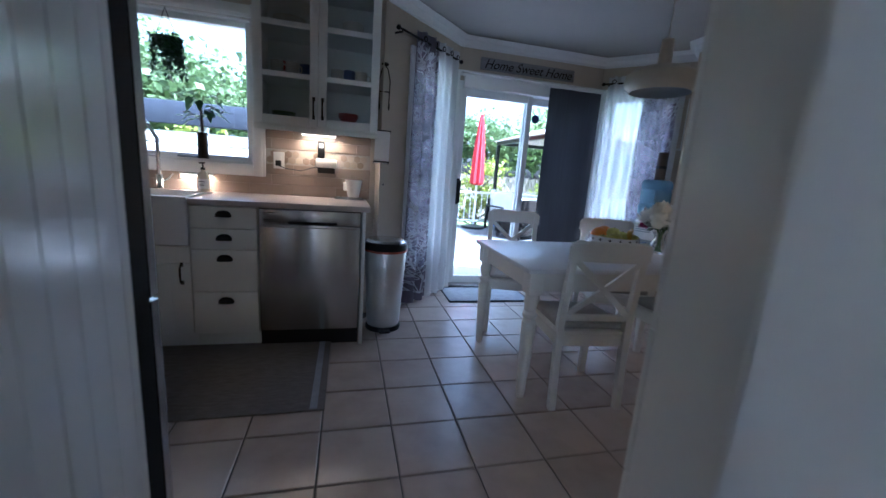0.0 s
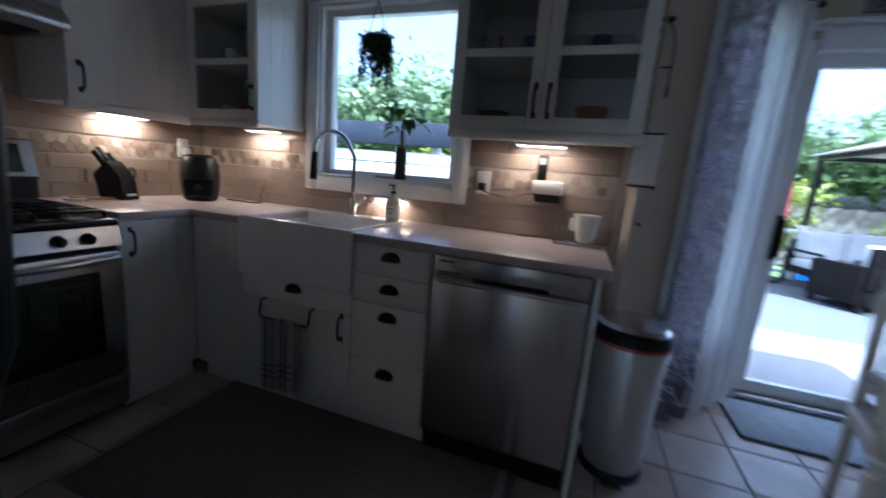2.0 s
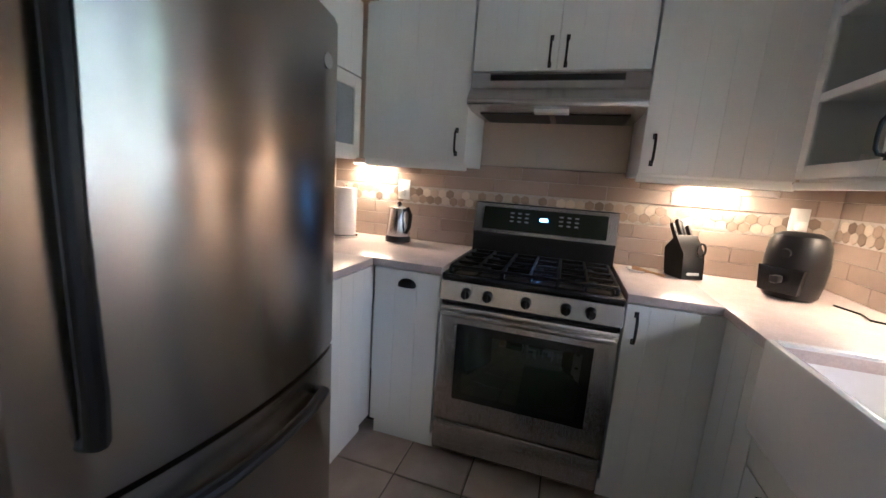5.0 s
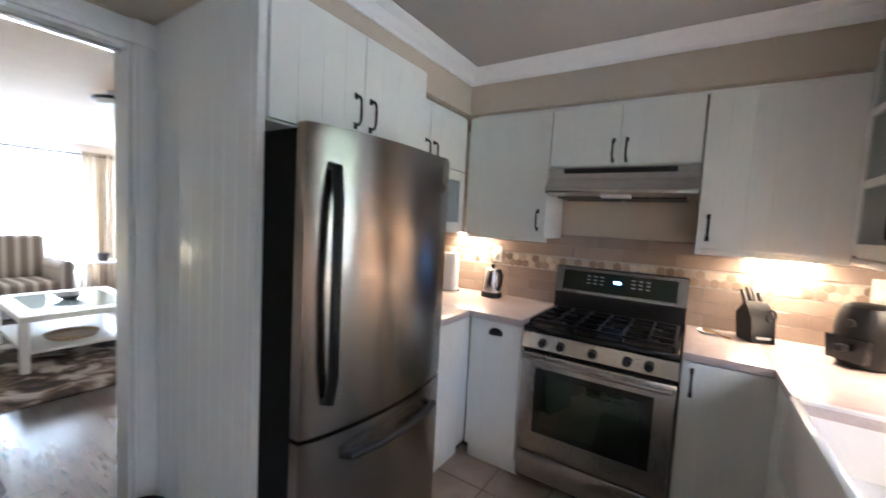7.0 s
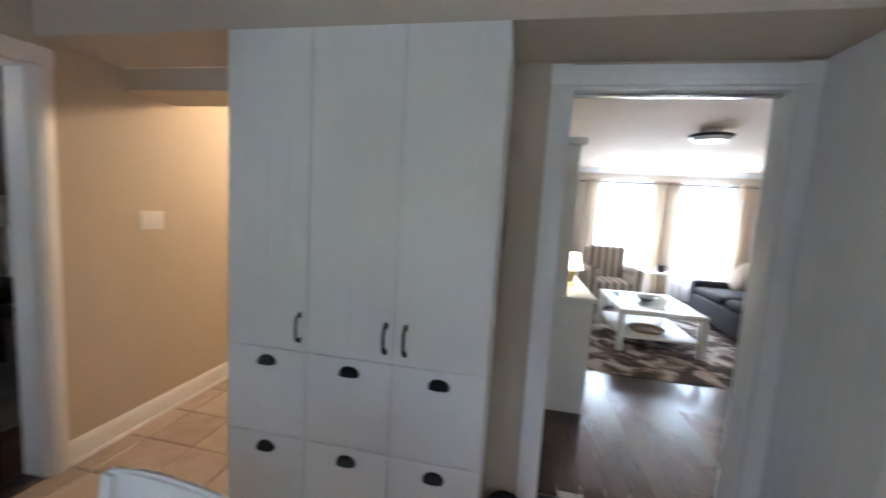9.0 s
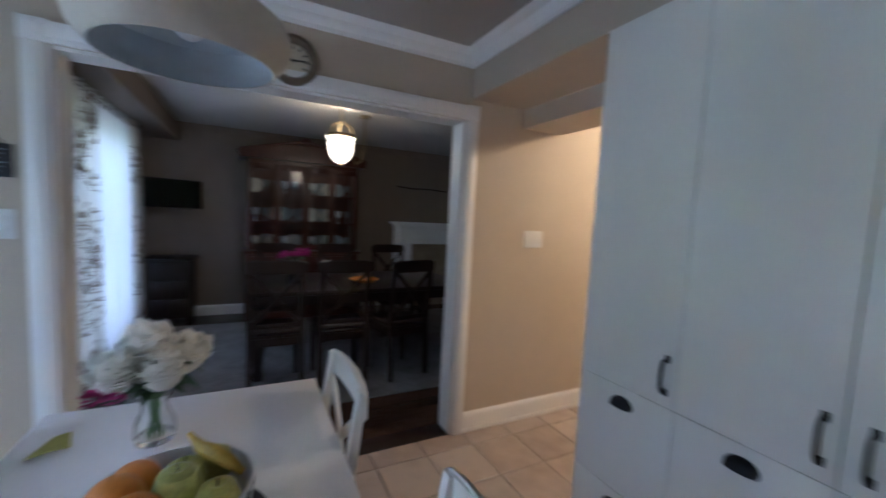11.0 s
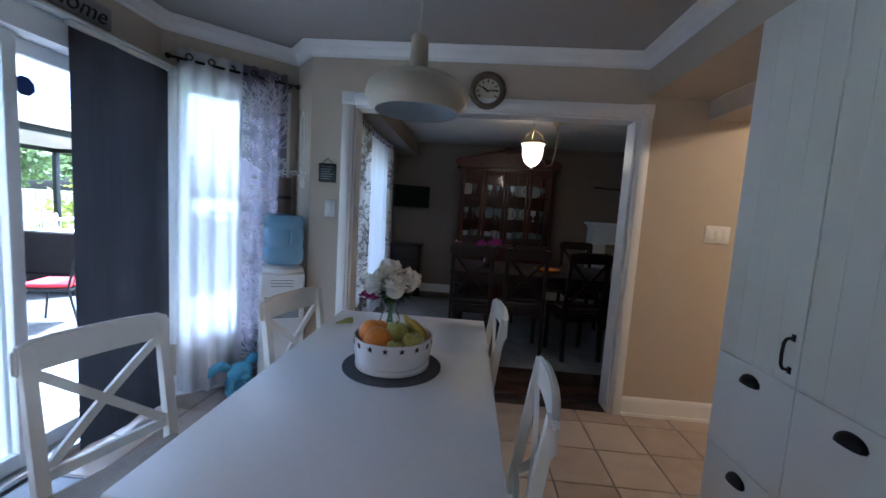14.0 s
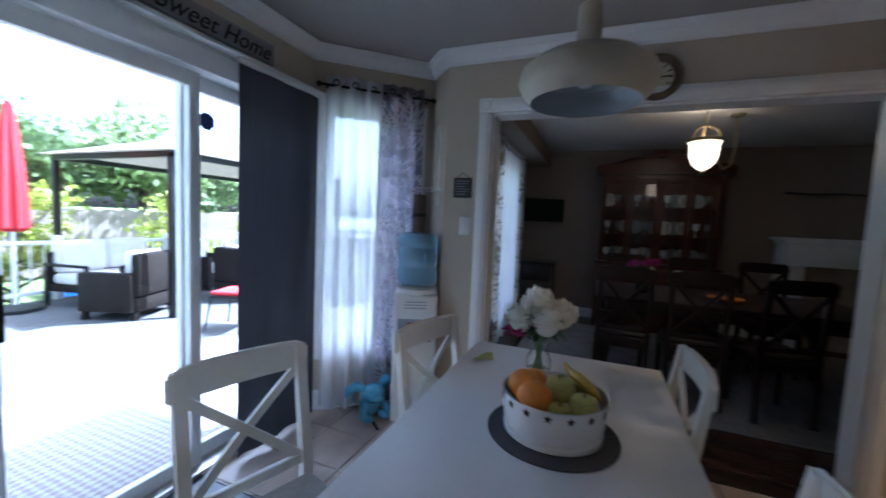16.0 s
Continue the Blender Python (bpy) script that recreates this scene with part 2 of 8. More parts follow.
    def prism(self, outline, a, b, axis="z"):
        """An outline of (u, v) pushed from a to b along an axis."""
        def at(u, v, w):
            return (u, v, w) if axis == "z" else (u, w, v) if axis == "y" else (w, u, v)
        lo = [self.bm.verts.new(at(u, v, a)) for u, v in outline]
        hi = [self.bm.verts.new(at(u, v, b)) for u, v in outline]
        self.bm.faces.new(lo[::-1])
        self.bm.faces.new(hi)
        for i in range(len(lo)):
            j = (i + 1) % len(lo)
            self.bm.faces.new((lo[i], lo[j], hi[j], hi[i]))
        bmesh.ops.recalc_face_normals(self.bm, faces=self.bm.faces[:])
        return self

    def moved(self, m):
        bmesh.ops.transform(self.bm, matrix=m, verts=self.bm.verts[:])
        return self

    def mesh(self, name, material, smooth=True):
        me = bpy.data.meshes.new(name)
        for f in self.bm.faces:
            f.smooth = smooth
        self.bm.to_mesh(me)
        self.bm.free()
        me.materials.append(material)
        if smooth:
            me.set_sharp_from_angle(angle=radians(35))
        return me


def part(name, b, material, parent, label=""):
    ob = new(name, b.mesh(name, material))
    ob.parent = parent
    return tagged(ob, label)


def solid(name, b, material, label, category, kind="", group=""):
    return tagged(new(name, b.mesh(name, material)), label, category, group, kind)


def thing(name, label, category, m=None, group=""):
    ob = new(name)
    ob.empty_display_size = 0.1
    if m is not None:
        ob.matrix_basis = m
    return tagged(ob, label, category, group)


def struct(name, b, material, label="", parent=None):
    ob = new(name, b.mesh(name, material))
    ob.parent = parent
    return tagged(ob, label, "", "", "structure")


# ---- the plan, in metres ----
XW, YN, YS, XE = -1.56, 4.255, 1.605, 3.83
CEIL, CROWN, SOFFIT, YSOF, YFR = 2.437, 2.353, 2.17, 1.885, 2.02
XSW, DOOR_H = -1.155, 2.07
BAY = [(1.20, YN), (1.93, 4.95), (3.48, 4.95), (4.035, 4.33), (3.84, 4.14)]


def run(p0, p1):
    """The frame of a wall: x along it from p0 to p1, y out of the room (the room lies to the left)."""
    a = math.atan2(p1[1] - p0[1], p1[0] - p0[0])
    return Matrix.Translation((p0[0], p0[1], 0)) @ Matrix.Rotation(a, 4, "Z") @ Matrix.Diagonal((1, -1, 1, 1)), math.hypot(p1[0] - p0[0], p1[1] - p0[1])


def wall(name, p0, p1, z1, material, openings=(), z0=0.0, thick=0.14, label="", ext=(0, 0)):
    m, length = run(p0, p1)
    b = Build()
    s = -ext[0]
    for a, c, za, zb in sorted(openings):
        b.box(s, a, 0, thick, z0, z1)
        if za > z0:
            b.box(a, c, 0, thick, z0, za)
        if zb < z1:
            b.box(a, c, 0, thick, zb, z1)
        s = c
    b.box(s, length + ext[1], 0, thick, z0, z1)
    b.moved(m)
    bmesh.ops.reverse_faces(b.bm, faces=b.bm.faces[:])
    return struct(name, b, material, label)


def molding(name, pts, prof, material, closed=False):
    """A moulding along a line of floor points, with mitred corners. prof: (into the room, height)."""
    b = Build()
    n = len(pts)
    rings = []
    for i in range(n):
        p = Vector((*pts[i], 0))
        dirs = []
        if i > 0 or closed:
            dirs.append((p - Vector((*pts[i - 1], 0))).normalized())
        if i < n - 1 or closed:
            dirs.append((Vector((*pts[(i + 1) % n], 0)) - p).normalized())
        nn = [Vector((-d.y, d.x, 0)) for d in dirs]
        mid = sum(nn, Vector((0, 0, 0))).normalized()
        k = 1 / max(0.3, mid.dot(nn[0]))
        rings.append([b.bm.verts.new(p + mid * (k * u) + Vector((0, 0, z))) for u, z in prof])
    for a, c in list(zip(rings, rings[1:])) + ([(rings[-1], rings[0])] if closed else []):
        for j in range(len(prof)):
            jj = (j + 1) % len(prof)
            b.bm.faces.new((a[j], c[j], c[jj], a[jj]))
    if not closed:
        b.bm.faces.new(rings[0])
        b.bm.faces.new(rings[-1][::-1])
    bmesh.ops.recalc_face_normals(b.bm, faces=b.bm.faces[:])
    return struct(name, b, material)


CROWN_PROF = [(0.0, 0.0), (0.012, 0.0), (0.016, 0.018), (0.03, 0.03), (0.045, 0.055), (0.068, 0.065), (0.075, 0.075), (0.085, 0.079), (0.085, 0.0839), (0.0, 0.0839)]
BASE_PROF = [(0.0, 0.0), (0.022, 0.0), (0.022, 0.02), (0.014, 0.022), (0.014, 0.1), (0.009, 0.125), (0.0, 0.135)]

# floors
struct("floor_bed", Build().box(-1.8, 3.99, 1.36, 5.1, -0.1, -0.006), M_grout, "grey grout bed between kitchen floor tiles")
struct("living_floor_bed", Build().box(-3.4, 1.75, -6.2, 1.359, -0.1, -0.005), M_dark)
struct("dining_floor_bed", Build().box(3.991, 7.9, -1.5, 4.4, -0.1, -0.005), M_dark)
struct("hall_floor_bed", Build().box(1.751, 3.99, -2.0, 1.359, -0.1, -0.006), M_grout)

# kitchen walls, counter-clockwise with the room to the left
wall("wall_west", (XW, YN), (XW, YS), CEIL, M_wall, ext=(0.14, 0.14))
wall("wall_south", (XW, YS), (0.378, YS), CEIL, M_wall)
wall("wall_door", (0.378, 1.48), (1.75, 1.48), CEIL, M_wall, [(0.127, 1.012, -1, DOOR_H)], thick=0.13)
wall("wall_pantry_back", (1.75, 1.48), (2.79, 1.48), CEIL, M_wall, thick=0.1)
wall("wall_east", (XE, -1.9), (XE, 4.14), CEIL, M_wall, [(3.823, 5.731, -1, 2.04)], thick=0.14)
bw = [("wall_bay_return", 4, 3, ()), ("wall_bay_window_east", 3, 2, ((0.12, 0.74, 0.42, 2.08),)),
      ("wall_slider", 2, 1, ((0.01, 1.54, -1, 2.06),)), ("wall_bay_window_west", 1, 0, ((0.2, 0.7, 0.42, 2.08),))]
for nm, i, j, op in bw:
    wall(nm, BAY[i], BAY[j], CEIL, M_wall, op, ext=(0.05, 0.05) if nm != "wall_bay_return" else (0, 0.05))
wall("wall_north", BAY[0], (XW, YN), CEIL, M_wall, [(0.93, 1.81, 1.14, 2.1)])
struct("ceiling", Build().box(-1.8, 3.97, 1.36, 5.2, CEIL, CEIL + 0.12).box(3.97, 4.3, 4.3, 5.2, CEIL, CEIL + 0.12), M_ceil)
# dropped boxes above the cabinets, pantry and passage
struct("soffit_south", Build().box(0.405, 3.829, 1.482, YSOF, SOFFIT + 0.002, CEIL - 0.002).box(XW, 0.404, 1.607, YFR, SOFFIT + 0.002, CEIL - 0.002), M_wall)
struct("soffit_west", Build().box(XW + 0.001, XSW, YFR + 0.001, YN - 0.001, SOFFIT + 0.002, CEIL - 0.002), M_wall)
struct("soffit_hall_beam", Build().box(2.80, 3.829, 1.15, 1.481, 2.05, SOFFIT), M_wall)
molding("crown_molding", [(XSW, YN), (XSW, YFR), (0.405, YFR), (0.405, YSOF), (XE, YSOF), (XE, 4.14), BAY[3], BAY[2], BAY[1], BAY[0]], [(u, z + CROWN) for u, z in CROWN_PROF], M_trim, closed=True)
molding("baseboard_east", [(XE, -0.5), (XE, 1.836)], BASE_PROF, M_trim)
molding("baseboard_bay", [(XE, 3.92), (XE, 4.14), BAY[3], BAY[2]], BASE_PROF, M_trim)
molding("baseboard_bay_west", [BAY[1], BAY[0], (1.11, YN)], BASE_PROF, M_trim)

# ---- openings: trim, windows, doors ----
def casing(name, m, w, h, t=0.085, d=0.022, sill=0.0, blocks=False):
    """Trim round an opening of width w and height h, on the room side of a wall frame."""
    ob = struct(name, Build().box(-t, 0, -d, -0.001, 0 if sill == 0 else -t, h, 0.006).box(-t + 0.02, -0.02, -d - 0.008, -d, 0 if sill == 0 else -t, h, 0.004).moved(m), M_trim, "white painted moulded door casing")
    part("casing_side", Build().box(w, w + t, -d, -0.001, 0 if sill == 0 else -t, h, 0.006).box(w + 0.02, w + t - 0.02, -d - 0.008, -d, 0 if sill == 0 else -t, h, 0.004).moved(m), M_trim, ob)
    part("casing_head", Build().box(0, w, -d, -0.001, h, h + t, 0.006).box(0, w, -d - 0.008, -d, h + 0.02, h + t - 0.02, 0.004).moved(m), M_trim, ob)
    for x in (-t, w):
        b = Build().box(x - 0.003, x + t + 0.003, -d - 0.006, -0.001, h, h + t + 0.004, 0.005)
        if blocks:
            b.cyl((x + t / 2, -d - 0.012, h + t / 2), (x + t / 2, -d, h + t / 2), 0.028, 0.034, 20)
        part("corner_block", b.moved(m), M_trim, ob)
    if sill:
        part("window_apron", Build().box(0, w, -d, -0.001, -t, 0, 0.006).moved(m), M_trim, ob)
    return ob


def lining(name, m, w, h, z0, t, depth):
    """The boards inside an opening."""
    return struct(name, Build().box(0, 0.015, 0, depth, z0, h).box(w - 0.015, w, 0, depth, z0, h).box(0.015, w - 0.015, 0, depth, h - 0.015, h).moved(m), M_trim)


me_, _ = run((XE, -1.9), (XE, 4.14))
casing("casing_dining_opening", me_ @ Matrix.Translation((3.823, 0, 0)), 1.908, 2.04, blocks=True)
lining("lining_dining_opening", me_ @ Matrix.Translation((3.823, 0, 0)), 1.908, 2.04, 0, 0.02, 0.14)
md_, _ = run((0.378, 1.48), (1.75, 1.48))
casing("casing_living_door", md_ @ Matrix.Translation((0.127, 0, 0)), 0.885, DOOR_H, blocks=False)
lining("lining_living_door", md_ @ Matrix.Translation((0.127, 0, 0)), 0.885, DOOR_H, 0, 0.02, 0.13)
struct("door_track", Build().box(0.522, 1.373, 1.39, 1.43, DOOR_H - 0.028, DOOR_H - 0.016, 0.003), M_steelh, "metal sliding track under the door head")


def window(name, m, w, z0, z1, rails=(), depth=0.14, label="", fr=0.05):
    ob = struct(name, Build().box(0, fr, 0.05, 0.11, z0, z1, 0.004).box(w - fr, w, 0.05, 0.11, z0, z1, 0.004).moved(m), M_trim, label)
    part("window_frame", Build().box(fr, w - fr, 0.05, 0.11, z0, z0 + fr, 0.004).box(fr, w - fr, 0.05, 0.11, z1 - fr, z1, 0.004).moved(m), M_trim, ob)
    part("window_sill", Build().box(0, w, 0.0, 0.05, z0, z0 + 0.02, 0.004).moved(m), M_trim, ob)
    b = Build().box(0, 0.012, 0, 0.05, z0 + 0.02, z1).box(w - 0.012, w, 0, 0.05, z0 + 0.02, z1).box(0.012, w - 0.012, 0, 0.05, z1 - 0.012, z1)
    part("window_lining", b.moved(m), M_trim, ob)
    for z in rails:
        part("window_rail", Build().box(fr, w - fr, 0.06, 0.1, z, z + 0.035, 0.004).moved(m), M_trim, ob)
    g = part("pane", Build().box(fr, w - fr, 0.078, 0.082, z0 + fr, z1 - fr).moved(m), M_pane, ob)
    g.visible_shadow = False
    return ob


mn_, _ = run(BAY[0], (XW, YN))
window("window_sink", mn_ @ Matrix.Translation((0.93, 0, 0)), 0.88, 1.14, 2.1, label="white framed kitchen window above the sink")
casing("casing_sink_window", mn_ @ Matrix.Translation((0.93, 0, 1.14)), 0.88, 0.96, t=0.08, sill=1)
for nm, i, j, a, w in (("window_bay_east", 3, 2, 0.12, 0.62), ("window_bay_west", 1, 0, 0.2, 0.5)):
    mw_, _ = run(BAY[i], BAY[j])
    window(nm, mw_ @ Matrix.Translation((a, 0, 0)), w, 0.42, 2.08, rails=(1.22,), label="tall white bay window behind sheer curtains")
    casing("casing_" + nm, mw_ @ Matrix.Translation((a, 0, 0.42)), w, 1.66, t=0.06, sill=1)

# sliding door: the wall frame runs from the east end to the west
ms_, _ = run(BAY[2], BAY[1])
msl = ms_ @ Matrix.Translation((0.01, 0, 0))
sd = struct("door_slider", Build().box(0, 0.04, 0.0, 0.13, 0, 2.06, 0.004).box(1.49, 1.53, 0.0, 0.13, 0, 2.06, 0.004).moved(msl), M_trim, "white sliding glass patio door standing closed")
part("door_head", Build().box(0.04, 1.49, 0.0, 0.13, 2.0, 2.06, 0.004).box(0.04, 1.49, -0.03, 0.0, 2.0, 2.1, 0.006).moved(msl), M_trim, sd)
part("door_threshold", Build().box(0.04, 1.49, -0.02, 0.13, 0, 0.045, 0.006).moved(msl), M_steelh, sd)
for nm, a, c, y in (("fixed_sash", 0.04, 0.80, 0.085), ("sliding_sash", 0.735, 1.49, 0.035)):
    b = Build().box(a, a + 0.055, y, y + 0.04, 0.045, 2.0, 0.004).box(c - 0.055, c, y, y + 0.04, 0.045, 2.0, 0.004)
    b.box(a + 0.055, c - 0.055, y, y + 0.04, 0.045, 0.12, 0.004).box(a + 0.055, c - 0.055, y, y + 0.04, 1.93, 2.0, 0.004)
    sh = part(nm, b.moved(msl), M_trim, sd)
    g = part("pane", Build().box(a + 0.055, c - 0.055, y + 0.018, y + 0.022, 0.12, 1.93).moved(msl), M_pane, sh)
    g.visible_shadow = False
part("door_pull", Build().box(1.445, 1.475, 0.005, 0.03, 0.88, 1.14, 0.008).box(1.45, 1.47, -0.03, 0.005, 0.9, 0.93, 0.006).box(1.45, 1.47, -0.03, 0.005, 1.09, 1.12, 0.006).box(1.448, 1.472, -0.042, -0.028, 0.9, 1.12, 0.006).moved(msl), M_black, sd, "black pull handle")
struct("casing_slider", Build().box(-0.05, 0.0, -0.02, -0.001, 0, 2.15, 0.005).box(1.53, 1.59, -0.02, -0.001, 0, 2.15, 0.005).box(0, 1.53, -0.02, -0.001, 2.1, 2.15, 0.005).moved(msl), M_trim)
M_blue = mat("dark_blue_vinyl", (0.015, 0.03, 0.12), 0.4, var=0.1)
solid("door_sticker", Build().prism([(0.045 * math.cos(k * math.pi / 4 + 0.39), 0.045 * math.sin(k * math.pi / 4 + 0.39)) for k in range(8)], 0, 0.003, "y").moved(msl @ Matrix.Translation((0.655, 0.0995, 1.80))), M_blue, "dark blue octagonal security sticker on the glass", "sticker")

# ---- kitchen cabinets ----
def cup_pull(parent, x, z, y=-0.02, w=0.085):
    b = Build()
    z += 0.009
    n, k = 10, 6
    grid = []
    for j in range(k + 1):
        v = math.pi / 2 * j / k
        grid.append([b.bm.verts.new((x + w / 2 * math.cos(math.pi * i / n) * (0.35 + 0.65 * math.sin(v)), y - 0.026 * math.sin(math.pi * i / n) ** 0.5 * math.sin(v) - 0.001, z + 0.018 - 0.036 * (1 - math.cos(v)))) for i in range(n + 1)])
    for a, c in zip(grid, grid[1:]):
        for i in range(n):
            b.bm.faces.new((a[i], a[i + 1], c[i + 1], c[i]))
    plate = [(x + w / 2 * 1.04 * math.cos(math.pi * i / 12), z - 0.012 + 0.032 * math.sin(math.pi * i / 12)) for i in range(13)]
    b.prism(plate + [(x - w / 2 * 0.8, z - 0.018), (x + w / 2 * 0.8, z - 0.018)], y - 0.004, y, "y")
    part("cup_pull", b, M_black, parent, "black iron cup pull")


def bow_pull(parent, x, z, y=-0.02, h=0.11):
    b = Build().tube([(x, y, z - h / 2), (x, y - 0.022, z - h / 2 + 0.004), (x, y - 0.03, z - h / 2 + 0.018), (x, y - 0.032, z), (x, y - 0.03, z + h / 2 - 0.018), (x, y - 0.022, z + h / 2 - 0.004), (x, y, z + h / 2)], 0.0055)
    b.box(x - 0.008, x + 0.008, y - 0.003, y, z - h / 2 - 0.012, z - h / 2 + 0.012, 0.001).box(x - 0.008, x + 0.008, y - 0.003, y, z + h / 2 - 0.012, z + h / 2 + 0.012, 0.001)
    part("bow_pull", b, M_black, parent, "black iron bow handle")


def planked(x0, x1, z0, z1, y=-0.02, plank=0.095):
    """A cabinet front of narrow boards with grooves between them."""
    n = max(1, round((x1 - x0) / plank))
    w = (x1 - x0) / n
    out = [(x0, -0.001), (x0, y + 0.002), (x0 + 0.002, y)]
    for i in range(1, n):
        out += [(x0 + i * w - 0.0013, y), (x0 + i * w, y + 0.0013), (x0 + i * w + 0.0013, y)]
    out += [(x1 - 0.002, y), (x1, y + 0.002), (x1, -0.001)]
    return Build().prism(out, z0, z1)


def smooth_front(x0, x1, z0, z1, y=-0.02):
    return Build().box(x0, x1, y, -0.001, z0, z1, 0.003)


def cabinet(name, m, w, z0, z1, depth, fronts, label, plinth=True, group=""):
    """fronts: (kind, x0, x1, z0, z1, pull, px, pz); kind p: planked, s: smooth."""
    ob = thing(name, label, "cabinet", m, group)
    part("body", Build().box(0.001, w - 0.001, 0.001, depth, z0 + (0.1 if plinth else 0), z1, 0.001), M_cab, ob)
    if plinth:
        part("plinth", Build().box(0.001, w - 0.001, 0.035, 0.055, 0.0, 0.1), M_cab, ob)
    for kind, a, c, u, v, pull, px, pz in fronts:
        f = part("drawer_front" if pull == "cup" else "door", (planked if kind == "p" else smooth_front)(a + 0.0015, c - 0.0015, u + 0.0015, v - 0.0015), M_cab, ob)
        if pull == "cup":
            cup_pull(f, px, pz)
        elif pull == "bow":
            bow_pull(f, px, pz)
    return ob


first = set(bpy.data.objects)


def at_n(x, y=3.575):
    return pose(x, y, 0)


def at_w(y, x=-0.985):
    return pose(x, y, 0, 0, 0, 90)


def at_s(x, y):
    return pose(x, y, 0, 0, 0, 180)


G = "kitchen base cabinets"
# north run
cabinet("drawer_cabinet", at_n(0.002), 0.362, 0, 0.898, 0.56, [("s", 0, 0.362, 0.765, 0.895, "cup", 0.181, 0.845), ("s", 0, 0.362, 0.637, 0.765, "cup", 0.181, 0.705), ("s", 0, 0.362, 0.375, 0.637, "cup", 0.181, 0.58), ("s", 0, 0.362, 0.11, 0.375, "cup", 0.181, 0.315)], "white four-drawer base cabinet with black cup pulls", group=G)
sb = cabinet("sink_cabinet", at_n(-0.632), 0.632, 0, 0.655, 0.56, [("s", 0, 0.632, 0.55, 0.655, "cup", 0.316, 0.622), ("p", 0, 0.316, 0.11, 0.55, "", 0, 0), ("p", 0.316, 0.632, 0.11, 0.55, "bow", 0.585, 0.49)], "white base cabinet under the farmhouse sink", group=G)
cabinet("corner_cabinet", at_n(-0.955), 0.322, 0, 0.898, 0.56, [("p", 0, 0.322, 0.11, 0.895, "", 0, 0)], "white corner base cabinet beside the sink", group=G)
solid("end_panel", Build().box(0.982, 1.004, 3.56, 4.147, 0.0, 0.898, 0.002), M_cab, "white end panel beside the dishwasher", "panel")
# west run
cabinet("stove_side_cabinet", at_w(3.226), 0.345, 0, 0.898, 0.60, [("p", 0, 0.34, 0.11, 0.895, "bow", 0.04, 0.80)], "white planked base cabinet beside the stove", group=G)
cabinet("pullout_cabinet", at_w(2.135), 0.33, 0, 0.898, 0.60, [("p", 0.002, 0.33, 0.11, 0.895, "cup", 0.17, 0.83)], "white narrow base cabinet with one cup pull", group=G)
cabinet("fridge_side_cabinet", at_s(-0.42, 2.105), 0.565, 0, 0.898, 0.59, [("p", 0, 0.563, 0.11, 0.895, "", 0, 0)], "white planked base cabinet beside the fridge", group=G)

# worktops
b = Build().box(-1.598, -0.60, 3.545, 4.147, 0.9, 0.935, 0.004).box(-0.60, -0.03, 4.04, 4.147, 0.9, 0.935, 0.004).box(-0.03, 1.03, 3.545, 4.147, 0.9, 0.935, 0.004).box(-1.598, -0.958, 3.224, 3.545, 0.9, 0.935, 0.004)
solid("worktop", b, M_counter, "mauve grey quartz worktop round the sink", "worktop")
solid("worktop", Build().box(-1.598, -0.96, 1.502, 2.468, 0.9, 0.935, 0.004).box(-0.96, -0.415, 1.502, 2.13, 0.9, 0.935, 0.004), M_counter, "mauve grey quartz worktop beside the fridge", "worktop")

# pantry
pan = [("p", 0.3833 * i, 0.3833 * (i + 1), 0.85, SOFFIT - 0.006, "bow", 0.3833 * i + (0.35, 0.35, 0.05)[i], 0.955) for i in range(3)]
pan += [("s", 0.3833 * i, 0.3833 * (i + 1), u, v, "cup", 0.3833 * i + 0.198, v - 0.062) for i in range(3) for u, v in ((0.455, 0.85), (0.06, 0.455))]
cabinet("pantry_cabinet", at_s(2.791, YSOF), 1.15, 0.0, SOFFIT - 0.003, 0.40, pan, "tall white pantry with three planked doors over six drawers", plinth=False)

# uppers
U = "kitchen wall cabinets"
cabinet("wall_cabinet", at_w(1.90, -1.255), 0.56, 1.39, SOFFIT - 0.003, 0.34, [("p", 0.002, 0.56, 1.40, SOFFIT - 0.018, "bow", 0.51, 1.5)], "white planked wall cabinet beside the range hood", plinth=False, group=U)
cabinet("wall_cabinet", at_w(2.466, -1.255), 0.758, 1.815, SOFFIT - 0.003, 0.34, [("p", 0, 0.379, 1.82, SOFFIT - 0.018, "bow", 0.345, 1.9), ("p", 0.379, 0.758, 1.82, SOFFIT - 0.018, "bow", 0.413, 1.9)], "white two-door wall cabinet above the hood", plinth=False, group=U)
cabinet("wall_cabinet", at_w(3.23, -1.255), 0.56, 1.39, SOFFIT - 0.003, 0.34, [("p", 0, 0.56, 1.40, SOFFIT - 0.018, "bow", 0.045, 1.5)], "white planked wall cabinet beside the window corner", plinth=False, group=U)
cabinet("fridge_top_cabinet", pose(0.404, 2.195, 0, 0, 0, 180), 0.80, 1.745, SOFFIT - 0.003, 0.58, [("p", 0, 0.40, 1.75, SOFFIT - 0.018, "bow", 0.355, 1.86), ("p", 0.40, 0.80, 1.75, SOFFIT - 0.018, "bow", 0.435, 1.86)], "white two-door cabinet above the fridge", plinth=False, group=U)
wc = cabinet("wall_cabinet", at_s(-0.465, 1.86), 0.77, 1.39, SOFFIT - 0.003, 0.35, [("p", 0, 0.34, 1.80, SOFFIT - 0.018, "bow", 0.30, 1.87), ("p", 0.34, 0.77, 1.80, SOFFIT - 0.018, "bow", 0.38, 1.87)], "white corner wall cabinet with a glazed lower door", plinth=False, group=U)
